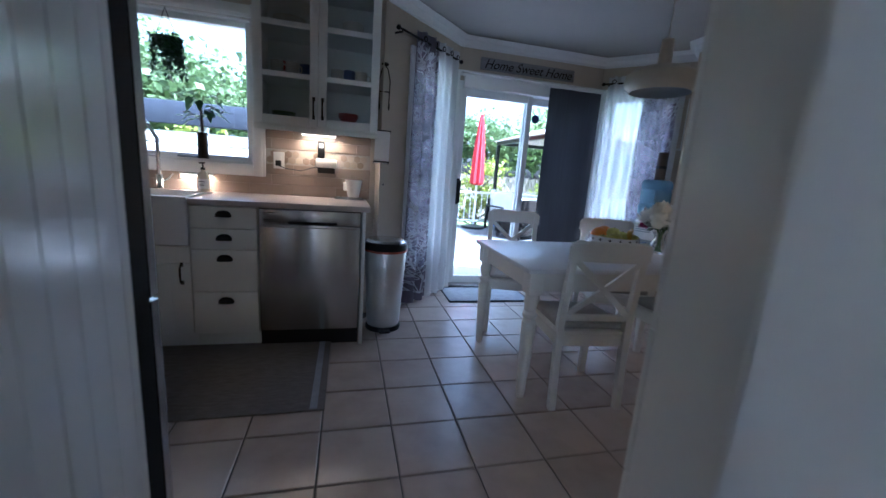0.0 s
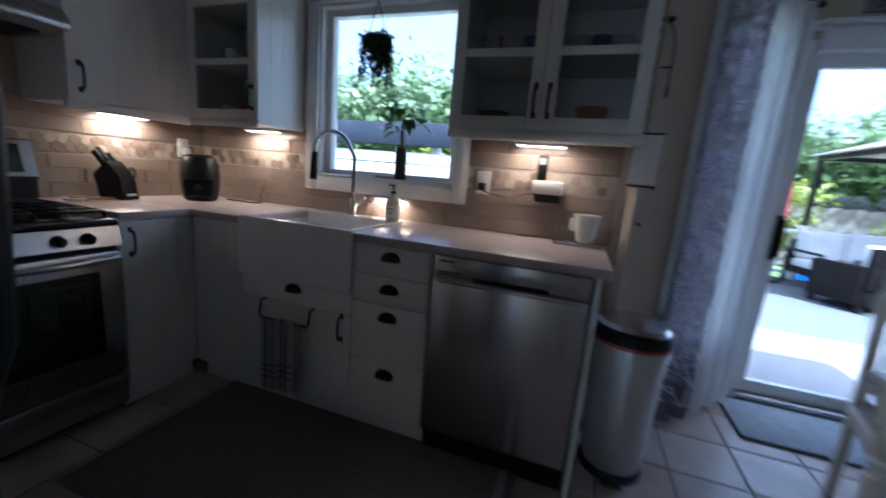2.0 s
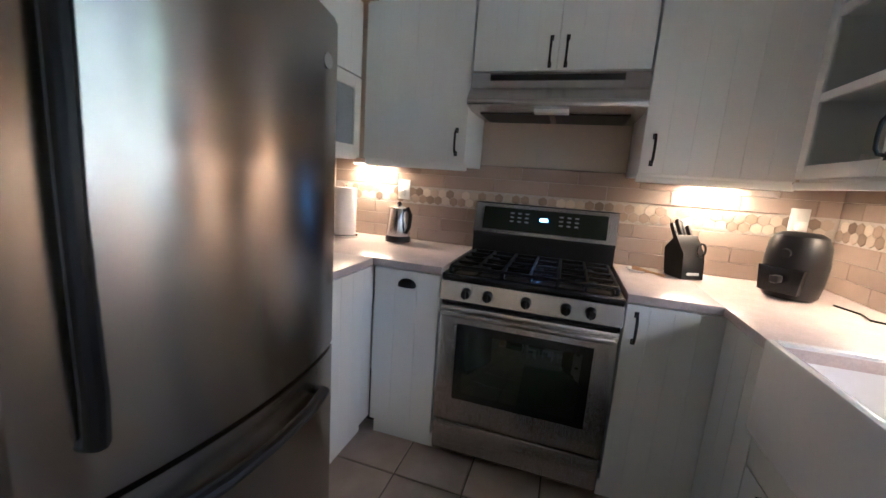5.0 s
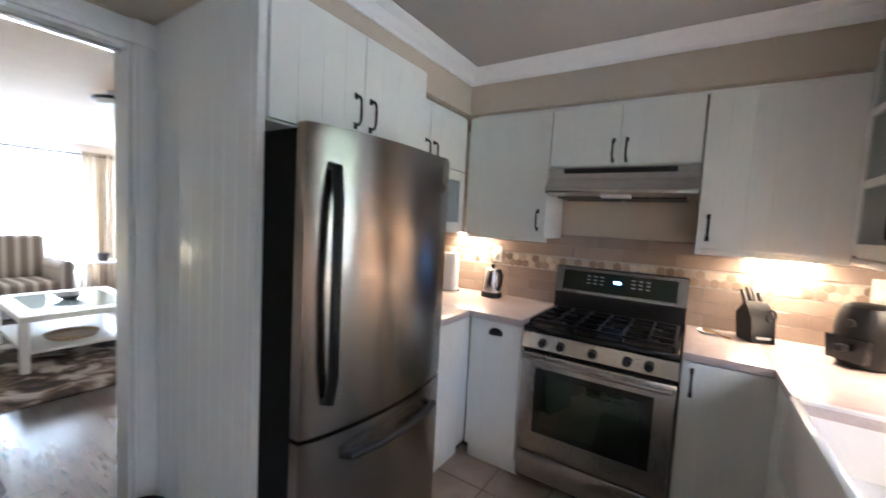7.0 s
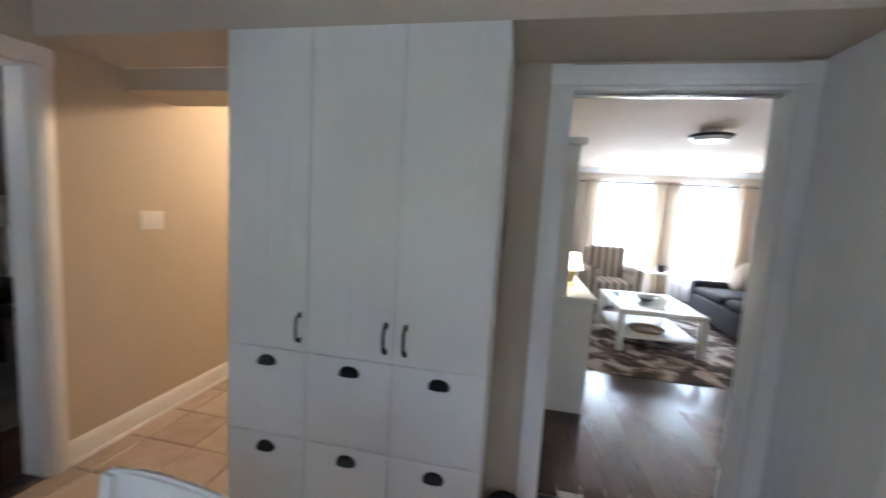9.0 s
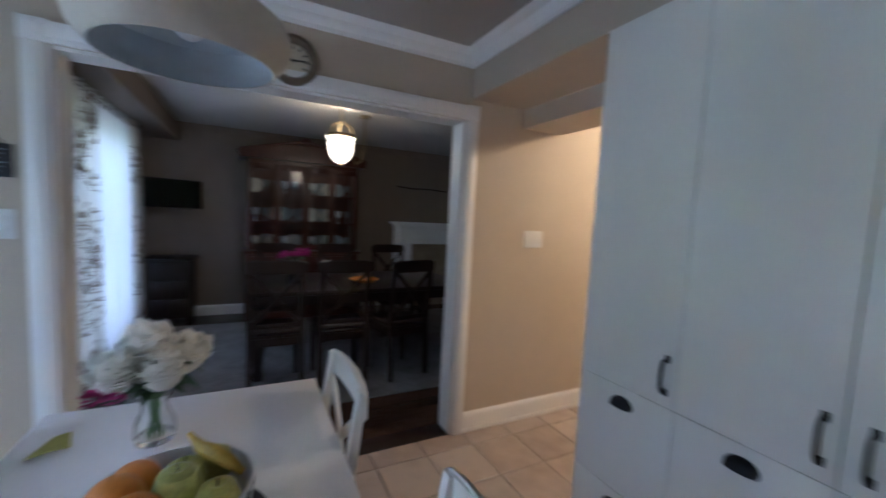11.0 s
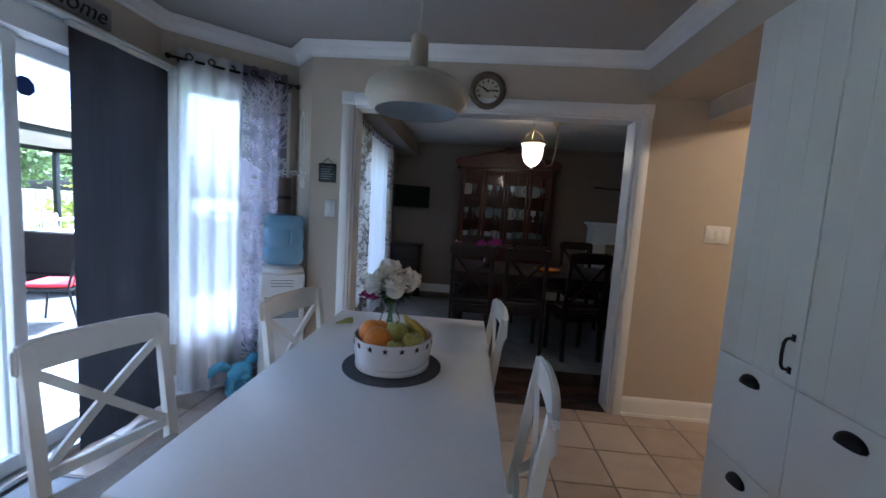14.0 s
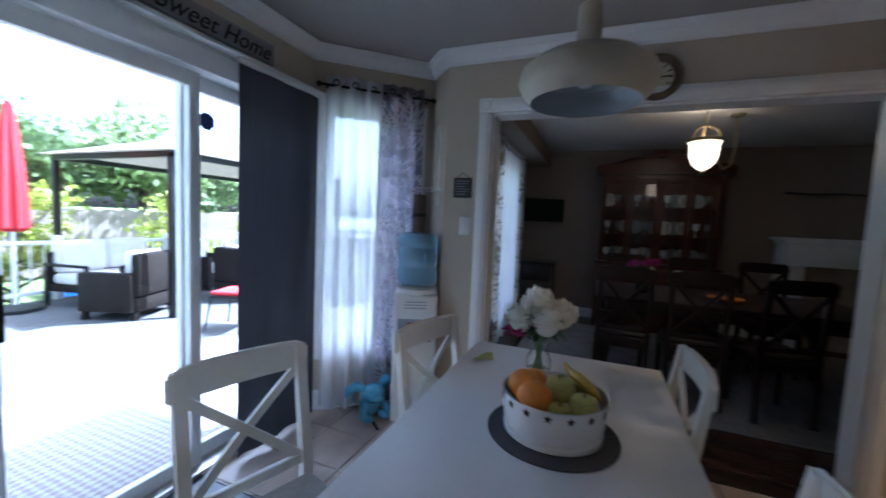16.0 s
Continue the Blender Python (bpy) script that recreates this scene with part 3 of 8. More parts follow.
gd = part("glass_door", Build().box(0.0, 0.06, -0.02, -0.001, 1.40, 1.795, 0.003).box(0.71, 0.77, -0.02, -0.001, 1.40, 1.795, 0.003).box(0.06, 0.71, -0.02, -0.001, 1.40, 1.46, 0.003).box(0.06, 0.71, -0.02, -0.001, 1.735, 1.795, 0.003), M_cab, wc)
M_frost = mat("grey_frosted_glass", (0.28, 0.31, 0.33), 0.15, var=0.05)
part("pane", Build().box(0.06, 0.71, -0.012, -0.006, 1.46, 1.735), M_frost, gd, "grey frosted pane")
for nm, bx in (("cornice_west", (-1.262, -1.238, 1.96, 4.1, SOFFIT - 0.018, SOFFIT - 0.002)),):
    struct(nm, Build().box(*bx, 0.004), M_trim)
for nm, bx in (("light_rail", (-1.28, -1.255, 1.9, 2.462, 1.365, 1.392)), ("light_rail", (-1.28, -1.255, 3.23, 3.8, 1.365, 1.392))):
    solid(nm, Build().box(*bx, 0.005), M_cab, "white light rail under the wall cabinets", "rail")

# fridge side panel, planked
out = [(0.406, 1.482), (0.432, 1.482)]
for i in range(1, 10):
    out += [(0.432, 1.482 + i * 0.076 - 0.002), (0.4295, 1.482 + i * 0.076), (0.432, 1.482 + i * 0.076 + 0.002)]
M_panel = mat("glossy_white_panel", (0.80, 0.80, 0.77), 0.16, var=0.012, scale=3)
b = Build().prism(out + [(0.432, 2.2), (0.406, 2.2)], 0, SOFFIT - 0.003)
struct("wall_fridge_panel", b, M_panel, "tall white beadboard panel beside the fridge")


def glazed_cabinet(name, m, w, z0, z1, depth, doors, label):
    ob = thing(name, label, "cabinet", m, U)
    b = Build().box(0, 0.018, 0, depth, z0, z1).box(w - 0.018, w, 0, depth, z0, z1).box(0.018, w - 0.018, 0, depth, z0, z0 + 0.018).box(0.018, w - 0.018, 0, depth, z1 - 0.018, z1).box(0.018, w - 0.018, depth - 0.01, depth, z0 + 0.018, z1 - 0.018)
    part("body", b, M_cab, ob)
    rows = 3
    hz = (z1 - z0 - 0.02) / rows
    for i in range(1, rows):
        part("shelf", Build().box(0.019, w - 0.019, 0.02, depth - 0.011, z0 + 0.01 + i * hz, z0 + 0.025 + i * hz), M_cab, ob)
    dw = w / doors
    for d in range(doors):
        a, c = d * dw + 0.0015, (d + 1) * dw - 0.0015
        door = part("door", Build().box(a, a + 0.05, -0.02, -0.001, z0 + 0.01, z1 - 0.01, 0.003), M_cab, ob)
        part("door_stile", Build().box(c - 0.05, c, -0.02, -0.001, z0 + 0.01, z1 - 0.01, 0.003), M_cab, door)
        for i in range(rows + 1):
            zz = z0 + 0.01 + i * hz
            lo, hi = (zz, zz + 0.05) if i == 0 else (zz - 0.05, zz) if i == rows else (zz - 0.012, zz + 0.02)
            part("door_rail", Build().box(a + 0.05, c - 0.05, -0.02, -0.001, lo, hi, 0.003), M_cab, door)
        for i in range(rows):
            g = part("pane", Build().box(a + 0.05, c - 0.05, -0.012, -0.008, z0 + 0.03 + i * hz, z0 + (i + 1) * hz + 0.01), M_pane, door)
            g.visible_shadow = False
        px = (c - 0.025 if d == 0 and doors == 2 else a + 0.025 if doors == 2 else c - 0.025)
        bow_pull(door, px, z0 + 0.12)
    part("light_rail", Build().box(0, w, -0.02, 0.0, z0 - 0.03, z0 - 0.001, 0.004), M_cab, ob)
    return ob


glazed_cabinet("glazed_wall_cabinet", at_n(0.318, 3.765), 0.752, 1.40, 2.28, 0.383, 2, "white double glass-front wall cabinet holding dishes")
gl = glazed_cabinet("glazed_wall_cabinet", at_n(-1.235, 3.80), 0.475, 1.40, 2.28, 0.348, 1, "white single glass-front wall cabinet in the corner")
out = [(-0.7605, 3.785), (-0.753, 3.785)]
for i in range(1, 4):
    out += [(-0.753, 3.785 + i * 0.09 - 0.002), (-0.7555, 3.785 + i * 0.09), (-0.753, 3.785 + i * 0.09 + 0.002)]
part("side_panel", Build().prism(out + [(-0.753, 4.146), (-0.7605, 4.146)], 1.39, 2.28).moved(gl.matrix_basis.inverted()), M_cab, gl)

# ---- dishes behind the glass ----
def bowl_stack(x, y, z, material, n=3, r=0.06, label="stacked bowls on a cabinet shelf"):
    b = Build()
    for i in range(n):
        b.lathe([(0, 0.006), (r * 0.5, 0.006), (r * 0.55, 0), (r, 0.045), (r * 0.96, 0.046), (r * 0.5, 0.012), (0, 0.011)], (x, y, z + i * 0.016), 20)
    return solid("bowl_stack", b, material, label, "bowls")


def mug(x, y, z, material, label="small mug on a cabinet shelf"):
    b = Build().lathe([(0, 0), (0.035, 0), (0.038, 0.01), (0.038, 0.085), (0.034, 0.085), (0.033, 0.008), (0, 0.008)], (x, y, z), 18)
    b.tube([(x + 0.036, y, z + 0.07), (x + 0.06, y, z + 0.062), (x + 0.062, y, z + 0.035), (x + 0.037, y, z + 0.02)], 0.005)
    return solid("mug", b, material, label, "mug")


def plate_stack(x, y, z, material, n=6, r=0.1):
    b = Build()
    for i in range(n):
        b.lathe([(0, 0), (r * 0.6, 0), (r, 0.014), (r, 0.018), (r * 0.6, 0.005), (0, 0.005)], (x, y, z + i * 0.007), 24)
    return solid("plate_stack", b, material, "stack of plates on a cabinet shelf", "plates")


M_red = mat("red_ceramic", (0.32, 0.03, 0.03), 0.3, var=0.1)
M_green = mat("green_ceramic", (0.14, 0.2, 0.07), 0.35, var=0.1)
M_cream = mat("cream_ceramic", (0.62, 0.58, 0.5), 0.25, var=0.05)
M_bluec = mat("blue_ceramic", (0.05, 0.09, 0.25), 0.3, var=0.1)
S0, S1, S2 = 1.419, 1.722, 2.009
for x in (0.43, 0.52):
    mug(x, 3.9, S1, M_cream)
mug(0.60, 3.93, S1, M_bluec)
bowl_stack(0.46, 3.98, S1 + 0.0, M_red, 4, 0.07, "red bowls stacked on a cabinet shelf")
bowl_stack(0.47, 3.9, S0, M_green, 3, 0.075, "green bowls stacked on a cabinet shelf")
plate_stack(0.88, 3.92, S0, M_cream, 5)
bowl_stack(0.88, 3.92, S0 + 0.045, M_red, 2, 0.07, "red bowls resting on stacked plates")
for x in (0.80, 0.88, 0.96):
    mug(x, 3.94, S1, M_bluec if x == 0.88 else M_cream)
plate_stack(0.5, 3.95, S2, M_cream, 8)
bowl_stack(0.9, 3.95, S2, M_cream, 4, 0.07)
for x, z in ((-1.13, S0), (-1.02, S0), (-0.9, S0), (-1.1, S1), (-0.95, S1)):
    mug(x, 3.95, z, M_red if x == -1.02 else M_cream)
bowl_stack(-1.0, 3.97, S2, M_cream, 3)

# ---- dishwasher ----
dwm = at_n(0.367, 3.565)
dw = thing("dishwasher", "stainless steel dishwasher built in under the worktop", "dishwasher", dwm)
part("body", Build().box(0.002, 0.608, 0.02, 0.55, 0.1, 0.895), M_black, dw)
door = part("door", Build().box(0.004, 0.606, -0.005, 0.02, 0.115, 0.80, 0.006).box(0.004, 0.606, 0.0, 0.02, 0.80, 0.892, 0.004), M_steel, dw)
part("handle_lip", Build().box(0.03, 0.58, -0.016, -0.004, 0.785, 0.802, 0.004), M_steelh, door)
part("handle_slot", Build().box(0.17, 0.46, -0.002, 0.001, 0.805, 0.822, 0.004), M_black, door)
part("vent_slots", Build().box(0.03, 0.13, -0.001, 0.001, 0.815, 0.82).box(0.03, 0.13, -0.001, 0.001, 0.826, 0.831), M_black, door)
part("maker_mark", Build().box(0.03, 0.09, -0.001, 0.001, 0.868, 0.876), M_blackp, door)
part("toe_kick", Build().box(0.004, 0.606, 0.03, 0.05, 0.0, 0.115), M_blackp, dw)

# ---- farmhouse sink ----
sk = thing("farmhouse_sink", "white fireclay farmhouse sink with apron front", "sink", pose(-0.315, 3.53, 0.66))
b = Build()
w2, d, h, t = 0.318, 0.50, 0.285, 0.03
b.box(-w2, w2, 0, t, 0, h, 0.012).box(-w2, w2, d - t, d, 0.05, h, 0.008).box(-w2, -w2 + t, t - 0.005, d - t + 0.005, 0.05, h, 0.008).box(w2 - t, w2, t - 0.005, d - t + 0.005, 0.05, h, 0.008).box(-w2 + 0.01, w2 - 0.01, 0.01, d - 0.01, 0.05, 0.08)
part("basin", b, M_sink, sk)
part("drain", Build().cyl((0, 0.27, 0.08), (0, 0.27, 0.084), 0.045, seg=24), M_chrome, sk)
fc = thing("spring_faucet", "brushed steel high-arc faucet behind the sink", "faucet", pose(-0.33, 4.05, 0.936))
part("base", Build().lathe([(0, 0), (0.03, 0), (0.03, 0.012), (0.022, 0.03), (0.022, 0.09), (0.015, 0.1), (0, 0.1)]), M_chrome, fc)
arc = [(0, 0, 0.09)] + [(0, 0, 0.2), (0, 0, 0.33)] + [(-0.02 - 0.095 * (1 - math.cos(a)) * 0.9, -0.03 - 0.02 * a, 0.38 + 0.075 * math.sin(a)) for a in [k * math.pi / 8 for k in range(1, 9)]] + [(-0.195, -0.095, 0.32)]
part("spout", Build().tube(arc, 0.012, 10), M_chrome, fc)
part("spray_head", Build().cyl((-0.195, -0.095, 0.34), (-0.2, -0.098, 0.19), 0.016, 0.021), M_blackp, fc, "dark spray head")
part("lever", Build().tube([(0.02, 0, 0.06), (0.05, 0, 0.075), (0.085, -0.01, 0.11)], 0.006), M_chrome, fc)
part("hose_clip", Build().tube([(0, 0, 0.22), (-0.1, -0.05, 0.225), (-0.19, -0.092, 0.23)], 0.004), M_chrome, fc)

sp = thing("soap_dispenser", "clear soap bottle with black pump beside the sink", "soap bottle", pose(-0.06, 4.02, 0.936))
M_soap = mat("pearly_soap", (0.62, 0.58, 0.46), 0.15, var=0.05)
part("bottle", Build().lathe([(0, 0), (0.036, 0), (0.038, 0.01), (0.038, 0.1), (0.03, 0.125), (0.013, 0.14), (0.013, 0.15), (0, 0.15)]), M_soap, sp)
part("paper_label", Build().lathe([(0.0385, 0.025), (0.0388, 0.03), (0.0388, 0.085), (0.0385, 0.09)]), M_white, sp)
part("label_lines", Build().box(-0.02, 0.02, -0.0402, -0.039, 0.07, 0.074).box(-0.016, 0.016, -0.0402, -0.039, 0.055, 0.058).box(-0.016, 0.016, -0.0402, -0.039, 0.045, 0.048), M_blackp, sp)
part("pump", Build().cyl((0, 0, 0.15), (0, 0, 0.165), 0.014).cyl((0, 0, 0.165), (0, 0, 0.19), 0.005).box(-0.012, 0.012, -0.04, 0.014, 0.19, 0.2, 0.004), M_blackp, sp, "black pump head")

# towel on its rail
tw = thing("towel_rail", "steel over-door towel rail on the sink cabinet", "towel rail", pose(-0.47, 3.548, 0.5))
part("rail", Build().tube([(-0.012, 0.005, 0.05), (-0.012, -0.02, 0.05), (-0.012, -0.035, -0.02), (0, -0.035, -0.03), (0.26, -0.035, -0.03), (0.272, -0.035, -0.02), (0.272, -0.02, 0.05), (0.272, 0.005, 0.05)], 0.006), M_black, tw)
M_towel = mat("white_cotton", (0.55, 0.54, 0.52), 0.95, var=0.12, bump=0.3, bscale=250)
M_stripe = mat("dark_blue_weave", (0.15, 0.16, 0.22), 0.95, var=0.15, bump=0.3, bscale=250)


def towel(m):
    ob = thing("dish_towel", "white dish towel with dark check stripes hanging over the rail", "towel", m)
    b = Build()
    nx, nz = 16, 12
    g = [[b.bm.verts.new((0.23 * i / nx, -0.012 - 0.008 * math.sin(i * 1.3) - 0.006 * (j / nz), 0.01 - 0.36 * j / nz - 0.012 * math.sin(i * 0.45))) for i in range(nx + 1)] for j in range(nz + 1)]
    for a, c in zip(g, g[1:]):
        for i in range(nx):
            b.bm.faces.new((a[i], a[i + 1], c[i + 1], c[i]))
    bmesh.ops.solidify(b.bm, geom=b.bm.faces[:], thickness=0.004)
    part("cloth", b, M_towel, ob)
    for k in range(5):
        u = 0.03 + 0.043 * k
        s = Build()
        rows = [(s.bm.verts.new((u, -0.0185 - 0.008 * math.sin(u / 0.23 * nx * 1.3) - 0.006 * j / nz, 0.01 - 0.36 * j / nz)), s.bm.verts.new((u + 0.006, -0.0185 - 0.008 * math.sin((u + 0.006) / 0.23 * nx * 1.3) - 0.006 * j / nz, 0.01 - 0.36 * j / nz)) ) for j in range(nz + 1)]
        for (a, c), (e, f) in zip(rows, rows[1:]):
            s.bm.faces.new((a, c, f, e))
        part("stripe", s, M_stripe, ob)
    for z in (-0.22, -0.25, -0.28):
        s = Build()
        pts = [(0.23 * i / 32, -0.0190 - 0.008 * math.sin(i / 2 * 1.3) - 0.006 * 0.7, z - 0.012 * math.sin(i * 0.225)) for i in range(33)]
        vs = [(s.bm.verts.new(p), s.bm.verts.new((p[0], p[1], p[2] - 0.007))) for p in pts]
        for (a, c), (e, f) in zip(vs, vs[1:]):
            s.bm.faces.new((a, e, f, c))
        part("stripe", s, M_stripe, ob)
    return ob


towel(pose(-0.46, 3.515, 0.475))

# ---- range and hood ----
rg = thing("gas_range", "stainless steel gas range with black cooktop", "stove", at_w(2.47, -0.97))
W = 0.752
part("body", Build().box(0, W, 0.02, 0.60, 0.03, 0.895, 0.004), M_blackp, rg)
part("drawer", Build().box(0.004, W - 0.004, -0.012, 0.02, 0.055, 0.205, 0.012), M_steelh, rg, "brushed steel storage drawer")
dr = part("oven_door", Build().box(0.004, W - 0.004, -0.022, 0.02, 0.215, 0.775, 0.014), M_steelh, rg, "brushed steel oven door")
part("oven_window", Build().box(0.09, W - 0.09, -0.0245, -0.02, 0.335, 0.695, 0.008), M_enamel, dr, "black glass oven window")
M_ovg = mat("green_black_glass", (0.012, 0.02, 0.012), 0.04, var=0.0, coat=0.5)
part("inner_glass", Build().box(0.13, W - 0.13, -0.0262, -0.024, 0.37, 0.66, 0.006), M_ovg, dr)
part("oven_handle", Build().tube([(0.02, -0.02, 0.745), (0.03, -0.052, 0.748), (0.1, -0.062, 0.75), (W / 2, -0.066, 0.75), (W - 0.1, -0.062, 0.75), (W - 0.03, -0.052, 0.748), (W - 0.02, -0.02, 0.745)], 0.0135, 10), M_steelh, dr, "bowed steel handle bar")
part("vent_gap", Build().box(0.01, W - 0.01, -0.004, 0.015, 0.778, 0.80), M_blackp, rg)
cp = part("control_panel", Build().prism([(-0.03, 0.80), (0.05, 0.80), (0.05, 0.88), (-0.012, 0.88)], 0.002, W - 0.002, "x"), M_steelh, rg, "steel front with five knobs")
for x in (0.12, 0.215, 0.376, 0.535, 0.63):
    k = part("knob", Build().cyl((x, -0.02, 0.84), (x, -0.046, 0.836), 0.023, 0.019, 20).box(x - 0.004, x + 0.004, -0.054, -0.04, 0.817, 0.857, 0.002), M_blackp, cp)
part("cooktop", Build().box(0.0, W, -0.014, 0.54, 0.88, 0.915, 0.01), M_enamel, rg, "black enamel cooktop")
for gx in (0.03, 0.262, 0.494):
    b = Build()
    for x in (gx, gx + 0.228):
        b.box(x - 0.006, x + 0.006, 0.03, 0.50, 0.932, 0.947, 0.003)
    for y in (0.03, 0.14, 0.265, 0.39, 0.50):
        b.box(gx, gx + 0.228, y - 0.006, y + 0.006, 0.932, 0.947, 0.003)
    b.box(gx + 0.108, gx + 0.12, 0.03, 0.50, 0.932, 0.947, 0.003)
    for x, y in ((gx, 0.03), (gx + 0.228, 0.03), (gx, 0.5), (gx + 0.228, 0.5)):
        b.box(x - 0.008, x + 0.008, y - 0.008, y + 0.008, 0.914, 0.94, 0.002)
    part("grate", b, M_black, rg, "cast iron grate")
for x, y in ((0.145, 0.14), (0.145, 0.39), (0.376, 0.265), (0.608, 0.14), (0.608, 0.39)):
    part("burner", Build().cyl((x, y, 0.914), (x, y, 0.925), 0.045, seg=24).cyl((x, y, 0.925), (x, y, 0.931), 0.03, seg=24), M_black, rg)
bg = part("backguard", Build().box(0.0, W, 0.545, 0.61, 0.90, 1.04).prism([(0.535, 1.03), (0.62, 1.03), (0.62, 1.21), (0.575, 1.21)], 0.0, W, "x"), M_blackp, rg)
part("backguard_trim", Build().prism([(0.528, 1.045), (0.536, 1.045), (0.576, 1.205), (0.568, 1.205)], 0.0, W, "x"), M_steelh, bg, "steel frame of the control display")
part("display", Build().prism([(0.5262, 1.066), (0.533, 1.066), (0.567, 1.187), (0.558, 1.187)], 0.05, W - 0.05, "x"), M_bglass, bg, "black glass control display")
M_led = mat("blue_led", (0.02, 0.05, 0.1), 0.3, var=0.0, emit=(0.2, 0.5, 1.0), power=2.0)
M_key = mat("grey_print", (0.25, 0.25, 0.26), 0.4, var=0.0)
part("clock_digits", Build().prism([(0.5395, 1.13), (0.542, 1.13), (0.5455, 1.145), (0.543, 1.145)], 0.36, 0.40, "x"), M_led, bg)
b = Build()
for x in (0.2, 0.24, 0.28, 0.46, 0.5, 0.54):
    for i in range(3):
        o = i * 0.0062
        b.prism([(0.5375 + o, 1.113 + 0.022 * i), (0.541 + o, 1.113 + 0.022 * i), (0.543 + o, 1.121 + 0.022 * i), (0.5395 + o, 1.121 + 0.022 * i)], x, x + 0.02, "x")
part("key_marks", b, M_key, bg)["kind"] = "stuff"

hd = thing("range_hood", "stainless steel under-cabinet range hood", "range hood", at_w(2.467, -1.215))
part("shell", Build().prism([(-0.002, 1.745), (0.0, 1.81), (0.38, 1.81), (0.38, 1.65), (0.06, 1.648), (-0.045, 1.662), (-0.052, 1.69)], 0.0, 0.756, "x").box(0.0, 0.756, -0.055, -0.02, 1.66, 1.69, 0.006), M_steelh, hd)
part("vent_strip", Build().box(0.09, 0.66, -0.003, 0.002, 1.775, 1.803, 0.003), M_blackp, hd, "black vent and switch strip")
part("filter", Build().box(0.04, 0.36, 0.07, 0.33, 1.642, 1.651).box(0.39, 0.71, 0.07, 0.33, 1.642, 1.651), M_blackp, hd)
part("hood_lamp", Build().box(0.30, 0.45, 0.0, 0.06, 1.64, 1.66, 0.003), M_white, hd)

# ---- fridge ----
FX0, FX1 = -0.35, 0.402
fr = thing("fridge", "stainless steel bottom-freezer fridge with black sides", "fridge", at_s(FX1, 2.395))
FW = FX1 - FX0
part("body", Build().box(0, FW, 0.045, 0.72, 0.02, 1.71, 0.006), M_fside, fr, "black fridge body")


def bulged(z0, z1, depth=0.055):
    n = 14
    out = [(FW * i / n, -depth * (1 - (2 * i / n - 1) ** 2) - 0.006 * (1 if 0 < i < n else 0)) for i in range(n + 1)]
    return Build().prism(out + [(FW, 0.042), (0, 0.042)], z0, z1)


d1 = part("fridge_door", bulged(0.782, 1.722), M_fsteel, fr, "brushed steel upper door")
d2 = part("freezer_door", bulged(0.09, 0.768), M_fsteel, fr, "brushed steel freezer drawer")
part("toe_grille", Build().box(0.01, FW - 0.01, 0.02, 0.05, 0.0, 0.085), M_blackp, fr)
part("fridge_handle", Build().tube([(0.07, -0.01, 0.885), (0.075, -0.045, 0.895), (0.064, -0.07, 0.98), (0.055, -0.08, 1.24), (0.064, -0.07, 1.50), (0.075, -0.045, 1.60), (0.07, -0.01, 1.612)], [0.012, 0.018, 0.017, 0.015, 0.017, 0.018, 0.012], 10), M_blackp, d1, "black bowed door handle")
part("fridge_handle", Build().tube([(0.14, -0.035, 0.688), (0.15, -0.07, 0.694), (0.25, -0.10, 0.70), (0.378, -0.108, 0.702), (0.51, -0.10, 0.70), (0.61, -0.07, 0.694), (0.62, -0.035, 0.688)], [0.012, 0.016, 0.016, 0.015, 0.016, 0.016, 0.012], 10), M_blackp, d2, "black bowed drawer handle")
part("badge", Build().cyl((FW - 0.09, -0.024, 1.60), (FW - 0.09, -0.034, 1.60), 0.019, seg=20), M_chrome, d1)
part("hinge_cap", Build().box(FW - 0.09, FW - 0.01, 0.0, 0.1, 1.722, 1.736, 0.004), M_blackp, fr)

# ---- kitchen small things ----
M_bronze = mat("dark_wrought_iron", (0.03, 0.025, 0.02), 0.5, metal=0.7, var=0.2)
M_bulb = mat("warm_led_panel", (1, 0.9, 0.75), 0.4, var=0.0, emit=(1.0, 0.72, 0.42), power=2.0)


def puck(x, y, z, rz, power=0.5, length=0.24, label="warm strip light under the wall cabinet"):
    ob = thing("strip_light", label, "strip light", pose(x, y, z, 0, 0, rz), "strip lights under the cabinets")
    part("housing", Build().box(-length / 2, length / 2, -0.03, 0.03, -0.012, 0, 0.003), M_white, ob)
    part("diffuser", Build().box(-length / 2 + 0.01, length / 2 - 0.01, -0.022, 0.022, -0.016, -0.012), M_bulb, ob)
    lamp("strip_lamp", "AREA", pose(x, y, z - 0.02, 0, 0, rz), power, (1.0, 0.66, 0.36), size=length, size_y=0.05)


puck(0.68, 4.06, 1.389, 0, 0.36)
puck(-1.0, 4.07, 1.389, 0, 0.45)
puck(-1.53, 3.62, 1.389, 90)
puck(-1.53, 1.80, 1.389, 90, 0.4)
puck(-0.13, 4.125, 1.057, 0, 0.22, 0.2, "warm strip light under the window apron")

